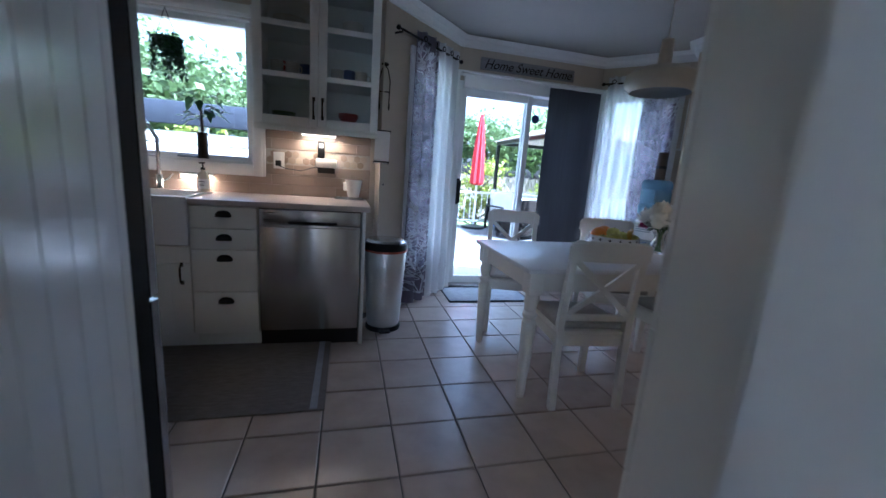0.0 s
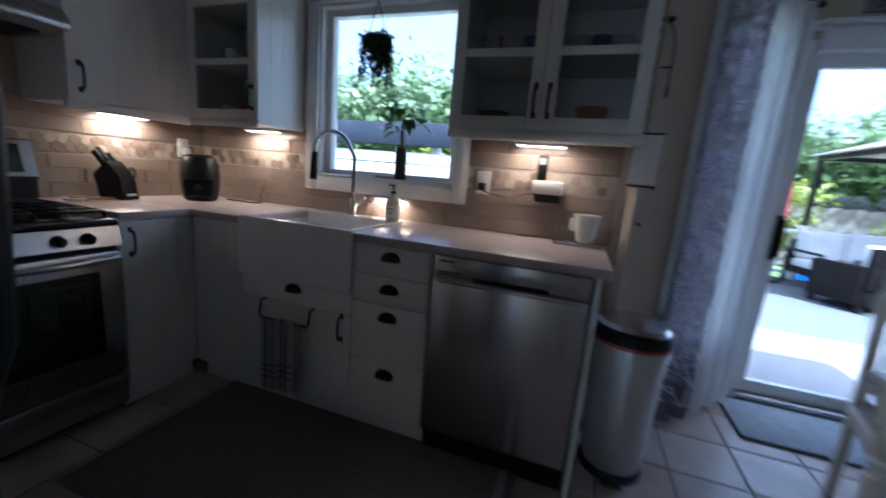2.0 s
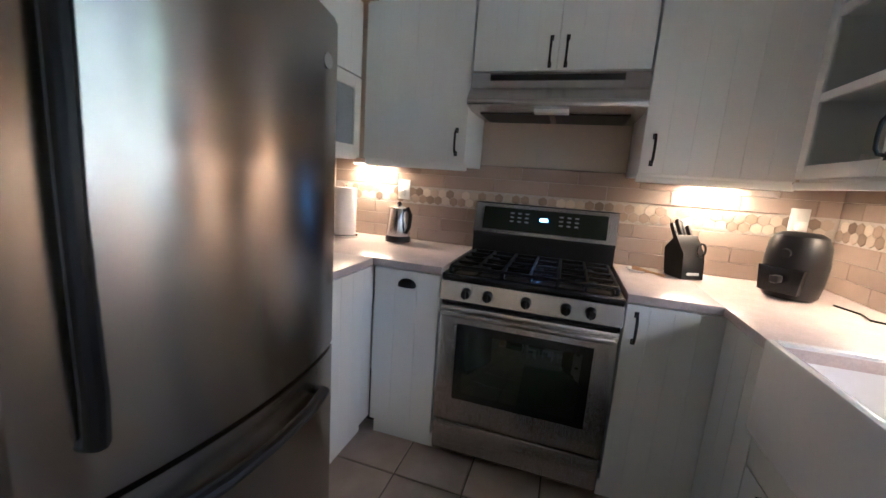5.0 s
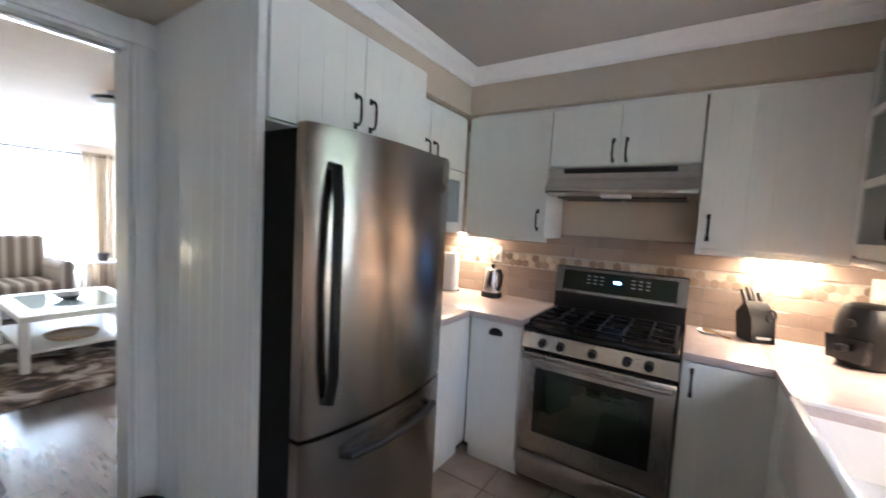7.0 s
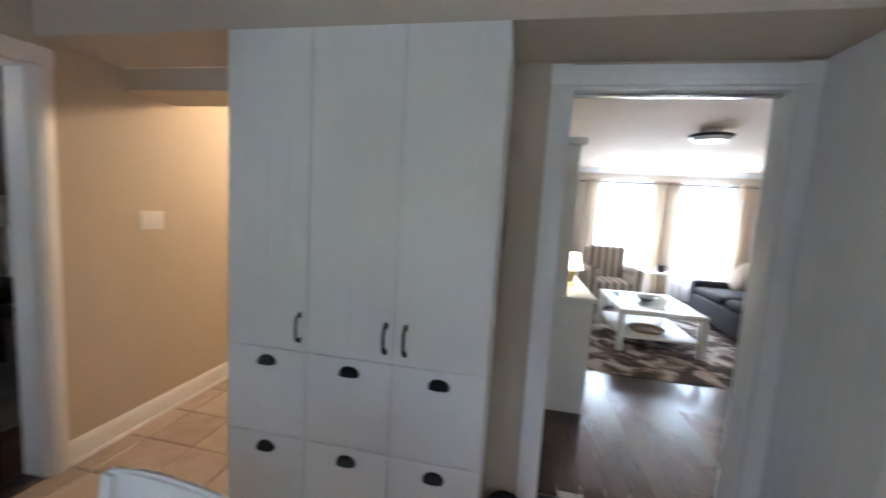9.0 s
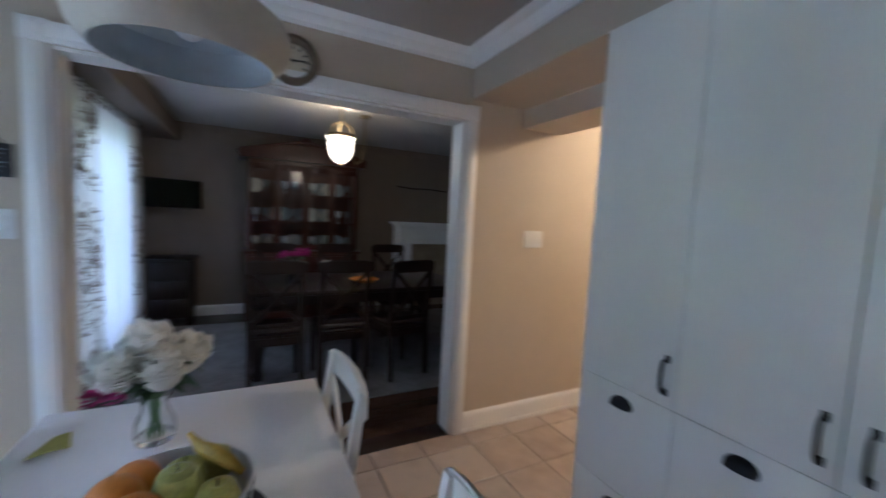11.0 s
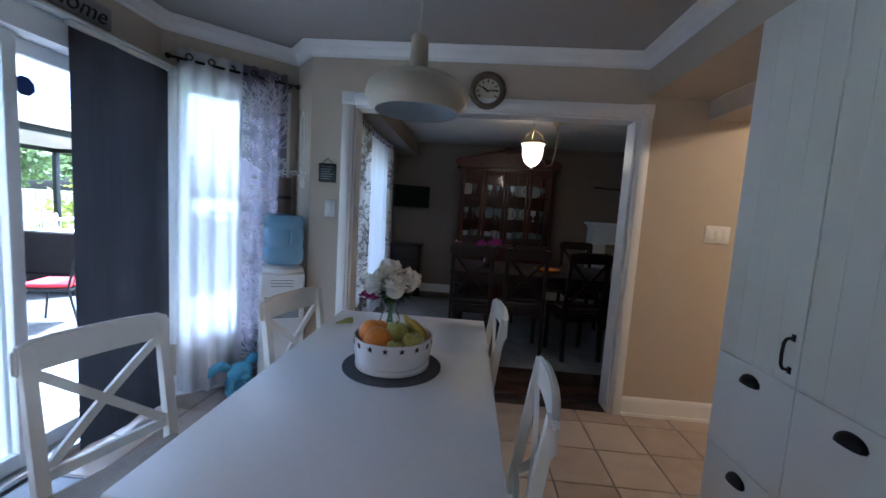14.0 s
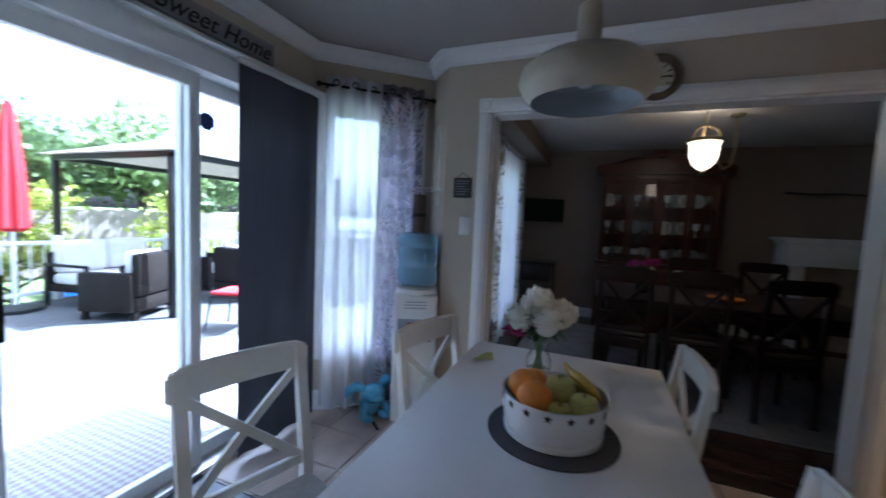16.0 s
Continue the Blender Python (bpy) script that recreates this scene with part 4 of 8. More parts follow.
kt = thing("kettle", "brushed steel electric kettle with black handle", "kettle", pose(-1.47, 2.02, 0.936, 0, 0, 60))
part("base", Build().lathe([(0, 0), (0.075, 0), (0.075, 0.022), (0.07, 0.035), (0, 0.035)]), M_blackp, kt)
part("jug", Build().lathe([(0.068, 0.035), (0.07, 0.05), (0.056, 0.19), (0.05, 0.2), (0.02, 0.212), (0, 0.212)]), M_steel, kt)
part("lid_knob", Build().ball((0, 0, 0.222), 0.014), M_blackp, kt)
part("handle", Build().tube([(0.05, 0, 0.19), (0.085, 0, 0.2), (0.11, 0, 0.17), (0.105, 0, 0.1), (0.075, 0, 0.06)], 0.012), M_blackp, kt)
part("spout", Build().prism([(-0.055, 0.15), (-0.085, 0.195), (-0.045, 0.2)], -0.015, 0.015, "y"), M_steel, kt)

pt = thing("paper_towel_roll", "white paper towel roll on a steel stand", "paper towel", pose(-1.40, 1.70, 0.936))
part("stand", Build().cyl((0, 0, 0), (0, 0, 0.012), 0.08, seg=24).cyl((0, 0, 0.012), (0, 0, 0.31), 0.006), M_chrome, pt)
M_paper = mat("white_paper", (0.8, 0.8, 0.79), 0.9, var=0.03, bump=0.2, bscale=120)
part("roll", Build().lathe([(0.02, 0.016), (0.062, 0.016), (0.063, 0.02), (0.063, 0.29), (0.062, 0.294), (0.02, 0.294), (0.02, 0.016)]), M_paper, pt)

kb = thing("knife_block", "black knife block full of black-handled knives", "knife block", pose(-1.46, 3.53, 0.936, 0, 0, 25))
part("block", Build().prism([(-0.06, 0), (0.06, 0), (0.045, 0.12), (-0.02, 0.2), (-0.085, 0.13)], -0.055, 0.055, "y"), M_blackp, kb)
part("name_plate", Build().box(0.055, 0.062, -0.03, 0.03, 0.02, 0.032), M_white, kb)
for i, (y, l) in enumerate(((-0.035, 0.1), (-0.012, 0.12), (0.012, 0.11), (0.035, 0.09))):
    part("knife", Build().box(-0.012, 0.012, y - 0.007, y + 0.007, 0, l, 0.005).moved(Matrix.Translation((-0.035 + 0.012 * (i % 2), 0, 0.165)) @ Matrix.Rotation(radians(-32), 4, "Y")), M_blackp, kb)
part("scissors", Build().tube([(0.05 + 0.0, 0.03 + 0.022 * math.cos(k * math.pi / 5), 0.14 + 0.03 * math.sin(k * math.pi / 5)) for k in range(11)], 0.005, 6), M_blackp, kb)

af = thing("air_fryer", "black rounded air fryer on the corner worktop", "air fryer", pose(-1.30, 3.88, 0.936, 0, 0, 45))
part("shell", Build().lathe([(0, 0), (0.078, 0), (0.092, 0.015), (0.102, 0.075), (0.106, 0.15), (0.099, 0.22), (0.084, 0.256), (0.06, 0.27), (0, 0.272)], seg=32), M_blackp, af)
part("basket_front", Build().prism([(-0.065, 0.03), (0.065, 0.03), (0.075, 0.13), (-0.075, 0.13)], -0.121, -0.08, "y"), M_enamel, af)
part("basket_handle", Build().box(-0.016, 0.016, -0.165, -0.118, 0.07, 0.1, 0.008), M_blackp, af)
part("dial", Build().cyl((0, -0.1, 0.19), (0, -0.114, 0.187), 0.018, seg=20), M_blackp, af)
solid("power_cord", Build().tube([(-1.2, 3.98, 0.945), (-1.12, 4.02, 0.941), (-1.04, 4.0, 0.941), (-1.0, 4.06, 0.941), (-1.06, 4.1, 0.97), (-1.05, 4.135, 1.05)], 0.004, 6), M_blackp, "black power cord trailing on the worktop", "cord")

sr = thing("spoon_rest", "white spoon rest with a wooden spoon", "spoon rest", pose(-1.45, 3.33, 0.936, 0, 0, 30))
part("dish", Build().lathe([(0, 0), (0.04, 0), (0.055, 0.012), (0.052, 0.014), (0.035, 0.005), (0, 0.005)]), M_sink, sr)
M_wood = mat("beech_wood", (0.42, 0.27, 0.14), 0.5, var=0.2, stretch=(8, 1, 1))
part("spoon", Build().tube([(-0.03, 0, 0.012), (0.1, 0.0, 0.018), (0.17, 0.0, 0.022)], [0.012, 0.005, 0.006]), M_wood, sr)


def wall_plate(name, m, w, h, label, rockers=1, plug=False):
    ob = thing(name, label, "switch" if name == "light_switch" else "outlet", m)
    part("plate", Build().box(-w / 2, w / 2, -0.006, 0, -h / 2, h / 2, 0.003), M_white, ob)
    for i in range(rockers):
        x = (i - (rockers - 1) / 2) * 0.046
        part("rocker" if not plug else "socket", Build().box(x - 0.016, x + 0.016, -0.01, -0.005, -0.032, 0.032, 0.003), M_white, ob)
    if plug:
        part("plug", Build().box(-0.018, 0.018, -0.05, -0.01, -0.04, 0.0, 0.006), M_blackp if plug == 1 else M_white, ob)
    return ob


wall_plate("wall_outlet", pose(0.40, 4.138, 1.185), 0.075, 0.118, "white wall outlet with a black plug", 1, 1)
wall_plate("wall_outlet", pose(-1.588, 1.995, 1.24, 0, 0, 90), 0.075, 0.118, "white wall outlet behind the kettle", 1, 2)
wall_plate("wall_outlet", pose(-1.588, 3.99, 1.24, 0, 0, 90), 0.075, 0.118, "white wall outlet with a plugged-in night light", 1, 2)
wall_plate("light_switch", pose(3.829, 1.335, 1.308, 0, 0, -90), 0.16, 0.118, "white wide three-rocker light switch", 3)
wall_plate("light_switch", pose(3.829, 3.985, 1.322, 0, 0, -90), 0.075, 0.118, "white single rocker light switch", 1)

ph = thing("cordless_phone", "black cordless phone on a white lit wall cradle", "phone", pose(0.73, 4.134, 1.19))
part("cradle", Build().box(-0.075, 0.075, -0.06, 0, -0.035, 0.03, 0.012), M_white, ph)
part("handset", Build().box(-0.06, -0.012, -0.05, -0.02, 0.01, 0.155, 0.01), M_blackp, ph)
part("handset_screen", Build().box(-0.052, -0.02, -0.0515, -0.049, 0.105, 0.135), M_frost, ph)
part("bracket", Build().prism([(-0.05, -0.035), (0.0, -0.035), (0.0, -0.075)], -0.06, 0.06, "x"), M_blackp, ph)
solid("phone_cord", Build().tube([(0.40, 4.09, 1.15), (0.45, 4.12, 1.13), (0.55, 4.13, 1.12), (0.64, 4.12, 1.15), (0.70, 4.11, 1.155)], 0.003, 6), M_blackp, "thin black cord from outlet to phone", "cord")
jg = thing("measuring_jug", "white plastic scoop jug on the worktop", "jug", pose(0.93, 4.05, 0.955))
part("jug", Build().lathe([(0, 0), (0.038, 0), (0.045, 0.03), (0.062, 0.125), (0.059, 0.125), (0.042, 0.03), (0.035, 0.006), (0, 0.006)]), M_white, jg)
part("grip", Build().box(-0.075, -0.045, -0.012, 0.012, 0.045, 0.105, 0.006), M_white, jg)
dm = solid("dish_rack", Build().tube([(0.8, 3.97, 0.945), (1.0, 3.97, 0.945), (1.0, 4.11, 0.945), (0.8, 4.11, 0.945), (0.8, 3.97, 0.945)], 0.005).tube([(0.84, 3.97, 0.953), (0.84, 4.11, 0.953)], 0.004).tube([(0.9, 3.97, 0.953), (0.9, 4.11, 0.953)], 0.004).tube([(0.96, 3.97, 0.953), (0.96, 4.11, 0.953)], 0.004), M_frost, "small grey drying rack on the worktop", "rack")

# plate rack and letter holder on the wall end, next to the counter
pr = thing("plate_hanger", "dark wrought iron plate hanger on the wall", "plate hanger", pose(1.135, 4.138, 1.62))
part("frame", Build().tube([(-0.035, -0.01, 0.0), (-0.04, -0.012, 0.2), (-0.02, -0.012, 0.28), (0.0, -0.012, 0.3), (0.02, -0.012, 0.28), (0.04, -0.012, 0.2), (0.035, -0.01, 0.0)], 0.004, 6), M_bronze, pr)
part("cross_bar", Build().tube([(-0.038, -0.01, 0.12), (0.038, -0.01, 0.12)], 0.004, 6), M_bronze, pr)
for x in (-0.035, 0.035):
    part("hook", Build().tube([(x, -0.01, 0.0), (x, -0.03, -0.01), (x, -0.055, 0.0), (x, -0.055, 0.03)], 0.004, 6), M_bronze, pr)
part("leaf", Build().ball((0, -0.012, 0.31), 0.02, 1.4, 0.4, 0.7, 10, 6), M_bronze, pr)
lh = thing("letter_holder", "white letter holder with black wire edge", "letter holder", pose(1.13, 4.138, 1.22))
part("pocket", Build().prism([(-0.002, 0), (-0.05, 0.02), (-0.075, 0.23), (-0.07, 0.23), (-0.04, 0.03), (-0.002, 0.02)], -0.055, 0.055, "x"), M_white, lh)
part("wire_rim", Build().tube([(-0.055, -0.004, 0.2), (-0.058, -0.078, 0.235), (0.058, -0.078, 0.235), (0.055, -0.004, 0.2)], 0.005, 6), M_black, lh)
part("wire_base", Build().tube([(-0.055, -0.004, 0.0), (-0.057, -0.055, 0.01), (0.057, -0.055, 0.01), (0.055, -0.004, 0.0)], 0.005, 6), M_black, lh)
solid("wall_hook", Build().tube([(1.15, 4.138, 1.06), (1.15, 4.09, 1.055), (1.15, 4.07, 1.065)], 0.005, 6), M_black, "small black hook on the wall", "hook")

bn = thing("pedal_bin", "tall steel pedal bin with black lid rim", "bin", pose(1.17, 3.86, 0))
part("base_ring", Build().lathe([(0, 0), (0.13, 0), (0.132, 0.02), (0.125, 0.035), (0, 0.035)]), M_blackp, bn)
M_satin = mat("satin_steel", (0.68, 0.68, 0.68), 0.38, metal=0.75, var=0.03)
part("shell", Build().lathe([(0.118, 0.035), (0.122, 0.05), (0.152, 0.60), (0.15, 0.605), (0, 0.605)], seg=36), M_satin, bn)
part("lid_rim", Build().lathe([(0.15, 0.605), (0.158, 0.61), (0.158, 0.655), (0.15, 0.665), (0, 0.668)], seg=36), M_blackp, bn)
part("lid", Build().lathe([(0.148, 0.662), (0.13, 0.68), (0.06, 0.69), (0, 0.692)], seg=36), M_steel, bn)
part("pedal", Build().box(-0.04, 0.04, -0.17, -0.11, 0.01, 0.025, 0.006), M_blackp, bn)
part("bin_liner", Build().lathe([(0.154, 0.595), (0.159, 0.598), (0.159, 0.61), (0.154, 0.612)], seg=36), mat("red_liner", (0.4, 0.08, 0.05), 0.5), bn, "red edge of the bin liner")
for x, y, r, h in ((0.55, 1.64, 0.10, 0.27), (1.53, 1.60, 0.075, 0.1)):
    sb2 = thing("waste_basket", "small dark grey waste basket on the floor", "bin", pose(x, y, 0))
    part("shell", Build().lathe([(0, 0), (r * 0.8, 0), (r * 0.82, 0.01), (r, h), (r * 0.97, h), (r * 0.78, 0.015), (0, 0.015)]), M_blackp, sb2)
    part("rim", Build().lathe([(r * 0.97, h), (r * 1.04, h + 0.004), (r * 1.04, h + 0.014), (r * 0.97, h + 0.014)]), M_blackp, sb2)

# rugs
M_rug = mat("grey_woven_rug", (0.20, 0.18, 0.165), 0.95, var=0.3, scale=18, bump=0.6, bscale=90, stretch=(1, 6, 1))
M_mat = mat("light_grey_mat", (0.33, 0.34, 0.36), 0.95, var=0.15, scale=20, bump=0.5, bscale=160)
M_edge = mat("dark_binding", (0.07, 0.075, 0.085), 0.9, var=0.1)


def mat_rug(name, label, x0, x1, y0, y1, m1, edge=None):
    ob = thing(name, label, "rug")
    part("rug_body", Build().box(x0, x1, y0, y1, 0.001, 0.011, 0.004), m1, ob)
    if edge:
        part("binding", Build().tube([(x0, y0, 0.007), (x1, y0, 0.007), (x1, y1, 0.007), (x0, y1, 0.007), (x0, y0, 0.007)], 0.009), edge, ob)
    return ob


kr = mat_rug("kitchen_rug", "grey flat woven runner before the sink", -0.75, 0.80, 2.83, 3.655, M_rug)
part("border", Build().box(0.73, 0.765, 2.84, 3.645, 0.0112, 0.0125), M_mat, kr, "pale woven border")
mat_rug("door_mat", "light grey door mat with dark binding", 1.88, 2.70, 4.48, 4.92, M_mat, M_edge)

# plants at the sink window
M_leaf = mat("green_leaf", (0.07, 0.17, 0.035), 0.45, var=0.35, scale=30)
M_leafd = mat("dark_green_leaf", (0.025, 0.07, 0.018), 0.5, var=0.35, scale=30)
M_bark = mat("brown_stem", (0.1, 0.06, 0.035), 0.8, var=0.3)
M_smoke = mat("dark_glass_vase", (0.03, 0.025, 0.02), 0.1, var=0.1)


def leaf_at(b, p, d, size, wide=0.55, droop=0.3):
    """One folded leaf of four faces from p along d."""
    d = Vector(d).normalized()
    s = d.cross(Vector((0, 0, 1)))
    s = s.normalized() if s.length > 0.05 else Vector((1, 0, 0))
    u = s.cross(d)
    p = Vector(p)
    t = [b.bm.verts.new(v) for v in (p, p + d * size * 0.45 + s * size * wide * 0.5 + u * size * 0.06, p + d * size - u * size * droop, p + d * size * 0.45 - s * size * wide * 0.5 + u * size * 0.06, p + d * size * 0.5 - u * size * 0.05)]
    for i, j in ((0, 1), (1, 2), (2, 3), (3, 0)):
        b.bm.faces.new((t[i], t[j], t[4]))


rnd = random.Random(5)
vp = thing("lucky_plant", "leafy plant in a dark glass vase on the sill", "plant", pose(-0.10, 4.165, 1.16))
part("vase", Build().lathe([(0, 0), (0.035, 0), (0.035, 0.005), (0.033, 0.17), (0.036, 0.175), (0.031, 0.175), (0.029, 0.01), (0, 0.01)]), M_smoke, vp)
part("stem", Build().tube([(0, 0, 0.02), (0.005, -0.01, 0.2), (0, 0, 0.34)], [0.011, 0.011, 0.007]).tube([(0.003, -0.005, 0.25), (-0.08, -0.01, 0.31), (-0.11, 0.0, 0.30)], 0.004).tube([(0, -0.005, 0.28), (0.07, -0.02, 0.34), (0.1, -0.02, 0.35)], 0.004).tube([(0, 0, 0.33), (0.02, 0, 0.42)], 0.003), M_bark, vp)
b = Build()
for k in range(26):
    a = rnd.uniform(0, 6.28)
    r0 = rnd.uniform(0.02, 0.12)
    leaf_at(b, (r0 * math.cos(a), -0.01 + 0.4 * r0 * math.sin(a), rnd.uniform(0.26, 0.42)), (math.cos(a), 0.5 * math.sin(a), rnd.uniform(-0.5, 0.4)), rnd.uniform(0.07, 0.12))
part("leaves", b, M_leaf, vp)["kind"] = "stuff"
hp = thing("hanging_plant", "trailing green plant hanging in the window", "plant", pose(-0.27, 4.13, 1.83))
part("pot", Build().lathe([(0, 0), (0.045, 0), (0.065, 0.08), (0.06, 0.08), (0.042, 0.006), (0, 0.006)]), M_leafd, hp)
part("hanger", Build().tube([(-0.06, 0, 0.08), (0, 0, 0.258)], 0.0025, 5).tube([(0.06, 0, 0.08), (0, 0, 0.258)], 0.0025, 5), M_black, hp)
b = Build()
for k in range(130):
    a = rnd.uniform(0, 6.28)
    ln = rnd.uniform(0.04, 0.28)
    x0, y0 = 0.055 * math.cos(a), 0.055 * math.sin(a)
    for j in range(max(3, int(ln / 0.02))):
        z = 0.085 - 0.021 * j + rnd.uniform(-0.008, 0.008)
        leaf_at(b, (x0 * (1.3 + 0.03 * j) + rnd.uniform(-0.012, 0.012), y0 * 0.7 + rnd.uniform(-0.012, 0.012), z), (rnd.uniform(-1, 1), rnd.uniform(-1, 0.4), rnd.uniform(-0.7, 0.3)), rnd.uniform(0.026, 0.046))
part("leaves", b, M_leafd, hp)["kind"] = "stuff"
solid("sill_dish", Build().box(-0.26, -0.14, 4.155, 4.195, 1.161, 1.175, 0.006), M_frost, "small grey dish on the window sill", "dish")

# the kitchen run stands against the north and west walls
STAY = ("pantry", "fridge", "wall_fridge", "light_switch", "waste_basket", "door_mat")
for ob in [o for o in bpy.data.objects if o not in first and o.parent is None and not o.name.startswith(STAY) or o.name == "fridge_side_cabinet"]:
    ob.matrix_basis = Matrix.Translation((0.04, 0.105, 0)) @ ob.matrix_basis

# ---- dinette ----
TX0, TX1, TY0, TY1 = 1.81, 3.307, 2.868, 3.70
dt = thing("dining_table", "white painted kitchen table with turned legs", "table", pose((TX0 + TX1) / 2, (TY0 + TY1) / 2, 0))
hx, hy = (TX1 - TX0) / 2, (TY1 - TY0) / 2
part("tabletop", Build().box(-hx, hx, -hy, hy, 0.717, 0.742, 0.007), M_table, dt)
for nm, bx in (("apron", (-hx + 0.1, hx - 0.1, -hy + 0.06, -hy + 0.08)), ("apron", (-hx + 0.1, hx - 0.1, hy - 0.08, hy - 0.06)), ("apron", (-hx + 0.06, -hx + 0.08, -hy + 0.1, hy - 0.1)), ("apron", (hx - 0.08, hx - 0.06, -hy + 0.1, hy - 0.1))):
    part(nm, Build().box(*bx, 0.605, 0.716, 0.002), M_furn, dt)
LEG = [(0.0, 0.0), (0.019, 0.0), (0.024, 0.03), (0.036, 0.40), (0.038, 0.44), (0.028, 0.452), (0.026, 0.46), (0.039, 0.475), (0.039, 0.488), (0.026, 0.5), (0.03, 0.52), (0.038, 0.555), (0.03, 0.585), (0.036, 0.6), (0.0, 0.6)]
for sx in (-1, 1):
    for sy in (-1, 1):
        cx, cy = sx * (hx - 0.065), sy * (hy - 0.065)
        part("leg", Build().lathe(LEG, (cx, cy, 0), 20).box(cx - 0.04, cx + 0.04, cy - 0.04, cy + 0.04, 0.598, 0.716, 0.004), M_furn, dt)


def cross_chair(name, label, wood, cushion, m, group, seat_h=0.43, top=0.90, clothlabel="grey seat cushion"):
    """A cross-back chair; it faces +y, its back is at -y."""
    ob = thing(name, label, "chair", m, group)
    part("seat", Build().box(-0.205, 0.205, -0.19, 0.215, seat_h - 0.022, seat_h, 0.008), wood, ob)
    part("seat_cushion", Build().box(-0.19, 0.19, -0.165, 0.2, seat_h + 0.001, seat_h + 0.035, 0.015, 3), cushion, ob, clothlabel)
    for x0, x1, y0, y1 in ((-0.17, 0.17, 0.175, 0.193), (-0.17, 0.17, -0.185, -0.167), (-0.19, -0.172, -0.16, 0.17), (0.172, 0.19, -0.16, 0.17)):
        part("apron", Build().box(x0, x1, y0, y1, seat_h - 0.085, seat_h - 0.023, 0.003), wood, ob)
    for x in (-0.185, 0.185):
        part("leg", Build().box(-0.019, 0.019, -0.019, 0.019, 0, seat_h - 0.023, 0.004).moved(Matrix.Translation((x, 0.185, 0))), wood, ob)
        part("leg", Build().prism([(-0.225, 0), (-0.19, 0), (-0.165, seat_h * 0.9), (-0.165, seat_h + 0.05), (-0.225, top), (-0.25, top), (-0.2, seat_h + 0.04), (-0.2, seat_h * 0.9)], x - 0.017, x + 0.017, "x"), wood, ob)
    n = 10
    out = []
    for i in range(n + 1):
        u = -0.215 + 0.43 * i / n
        out.append((u, -0.227 - 0.02 * (1 - (u / 0.215) ** 2)))
    out2 = [(u, v - 0.022) for u, v in reversed(out)]
    rail = Build().prism(out + out2, top - 0.088, top + 0.014)
    for v in rail.bm.verts:
        if v.co.z > top:
            v.co.z -= 0.022 * (abs(v.co.x) / 0.215) ** 6
    bmesh.ops.bevel(rail.bm, geom=[e for e in rail.bm.edges if e.calc_face_angle(0) > 0.6], offset=0.007, segments=2, affect="EDGES")
    part("top_rail", rail, wood, ob)
    for s in (-1, 1):
        bar = Build()
        rings = []
        for k in range(9):
            u = k / 8
            x, z = s * 0.172 * (1 - 2 * u), seat_h + 0.085 + (top - seat_h - 0.172) * u
            y = -0.192 - 0.045 * u - 0.012 * math.sin(math.pi * u) - 0.004 * s
            dx, dz = -s * 0.344, top - seat_h - 0.172
            ln = math.hypot(dx, dz)
            px, pz = -dz / ln * 0.0145, dx / ln * 0.0145
            rings.append([bar.bm.verts.new((x + i * px, y + j * 0.007, z + i * pz)) for i, j in ((-1, -1), (1, -1), (1, 1), (-1, 1))])
        for a, c in zip(rings, rings[1:]):
            for i in range(4):
                bar.bm.faces.new((a[i], a[(i + 1) % 4], c[(i + 1) % 4], c[i]))
        bar.bm.faces.new(rings[0])
        bar.bm.faces.new(rings[-1][::-1])
        bmesh.ops.recalc_face_normals(bar.bm, faces=bar.bm.faces[:])
        part("cross_slat", bar, wood, ob)
    part("lower_rail", Build().box(-0.17, 0.17, -0.2, -0.18, seat_h + 0.06, seat_h + 0.095, 0.004), wood, ob)
    return ob


M_cush = mat("grey_cushion_cloth", (0.44, 0.43, 0.41), 0.95, var=0.12, bump=0.35, bscale=200)
CH = "white chairs round the kitchen table"
c0 = cross_chair("kitchen_chair", "white cross-back wooden chair with grey cushion", M_furn, M_cush, pose(2.20, 2.99, 0, 0, 0, -6), CH)
for x, y, rz in ((2.97, 3.055, 2), (2.22, 3.945, 163), (2.88, 3.60, 164)):
    copy_thing(c0, pose(x, y, 0, 0, 0, rz))

M_ppl = mat("grey_felt", (0.09, 0.09, 0.1), 0.95, var=0.12, bump=0.3, bscale=220)
BX, BY = 2.57, 3.255
solid("placemat", Build().cyl((BX, BY, 0.7425), (BX, BY, 0.7475), 0.19, seg=48), M_ppl, "round dark grey felt placemat on the table", "placemat")
fb = thing("fruit_bowl", "white ribbed ceramic fruit bowl with star cutouts", "bowl", pose(BX, BY, 0.748))
n = 64
b = Build()
prof = [(0.128, 0.0), (0.142, 0.006), (0.143, 0.02), (0.133, 0.026), (0.139, 0.03), (0.146, 0.085), (0.15, 0.118), (0.152, 0.122), (0.146, 0.122), (0.142, 0.085), (0.13, 0.03), (0.12, 0.02), (0, 0.02)]
b.lathe([(0, 0.0)] + prof, seg=n)
for v in b.bm.verts:
    r = math.hypot(v.co.x, v.co.y)
    if r > 0.136 and 0.028 < v.co.z < 0.09:
        k = round(math.atan2(v.co.y, v.co.x) / (2 * math.pi / n)) % 2
        v.co.x *= 1 + 0.024 * k
        v.co.y *= 1 + 0.024 * k
part("bowl", b, M_sink, fb)
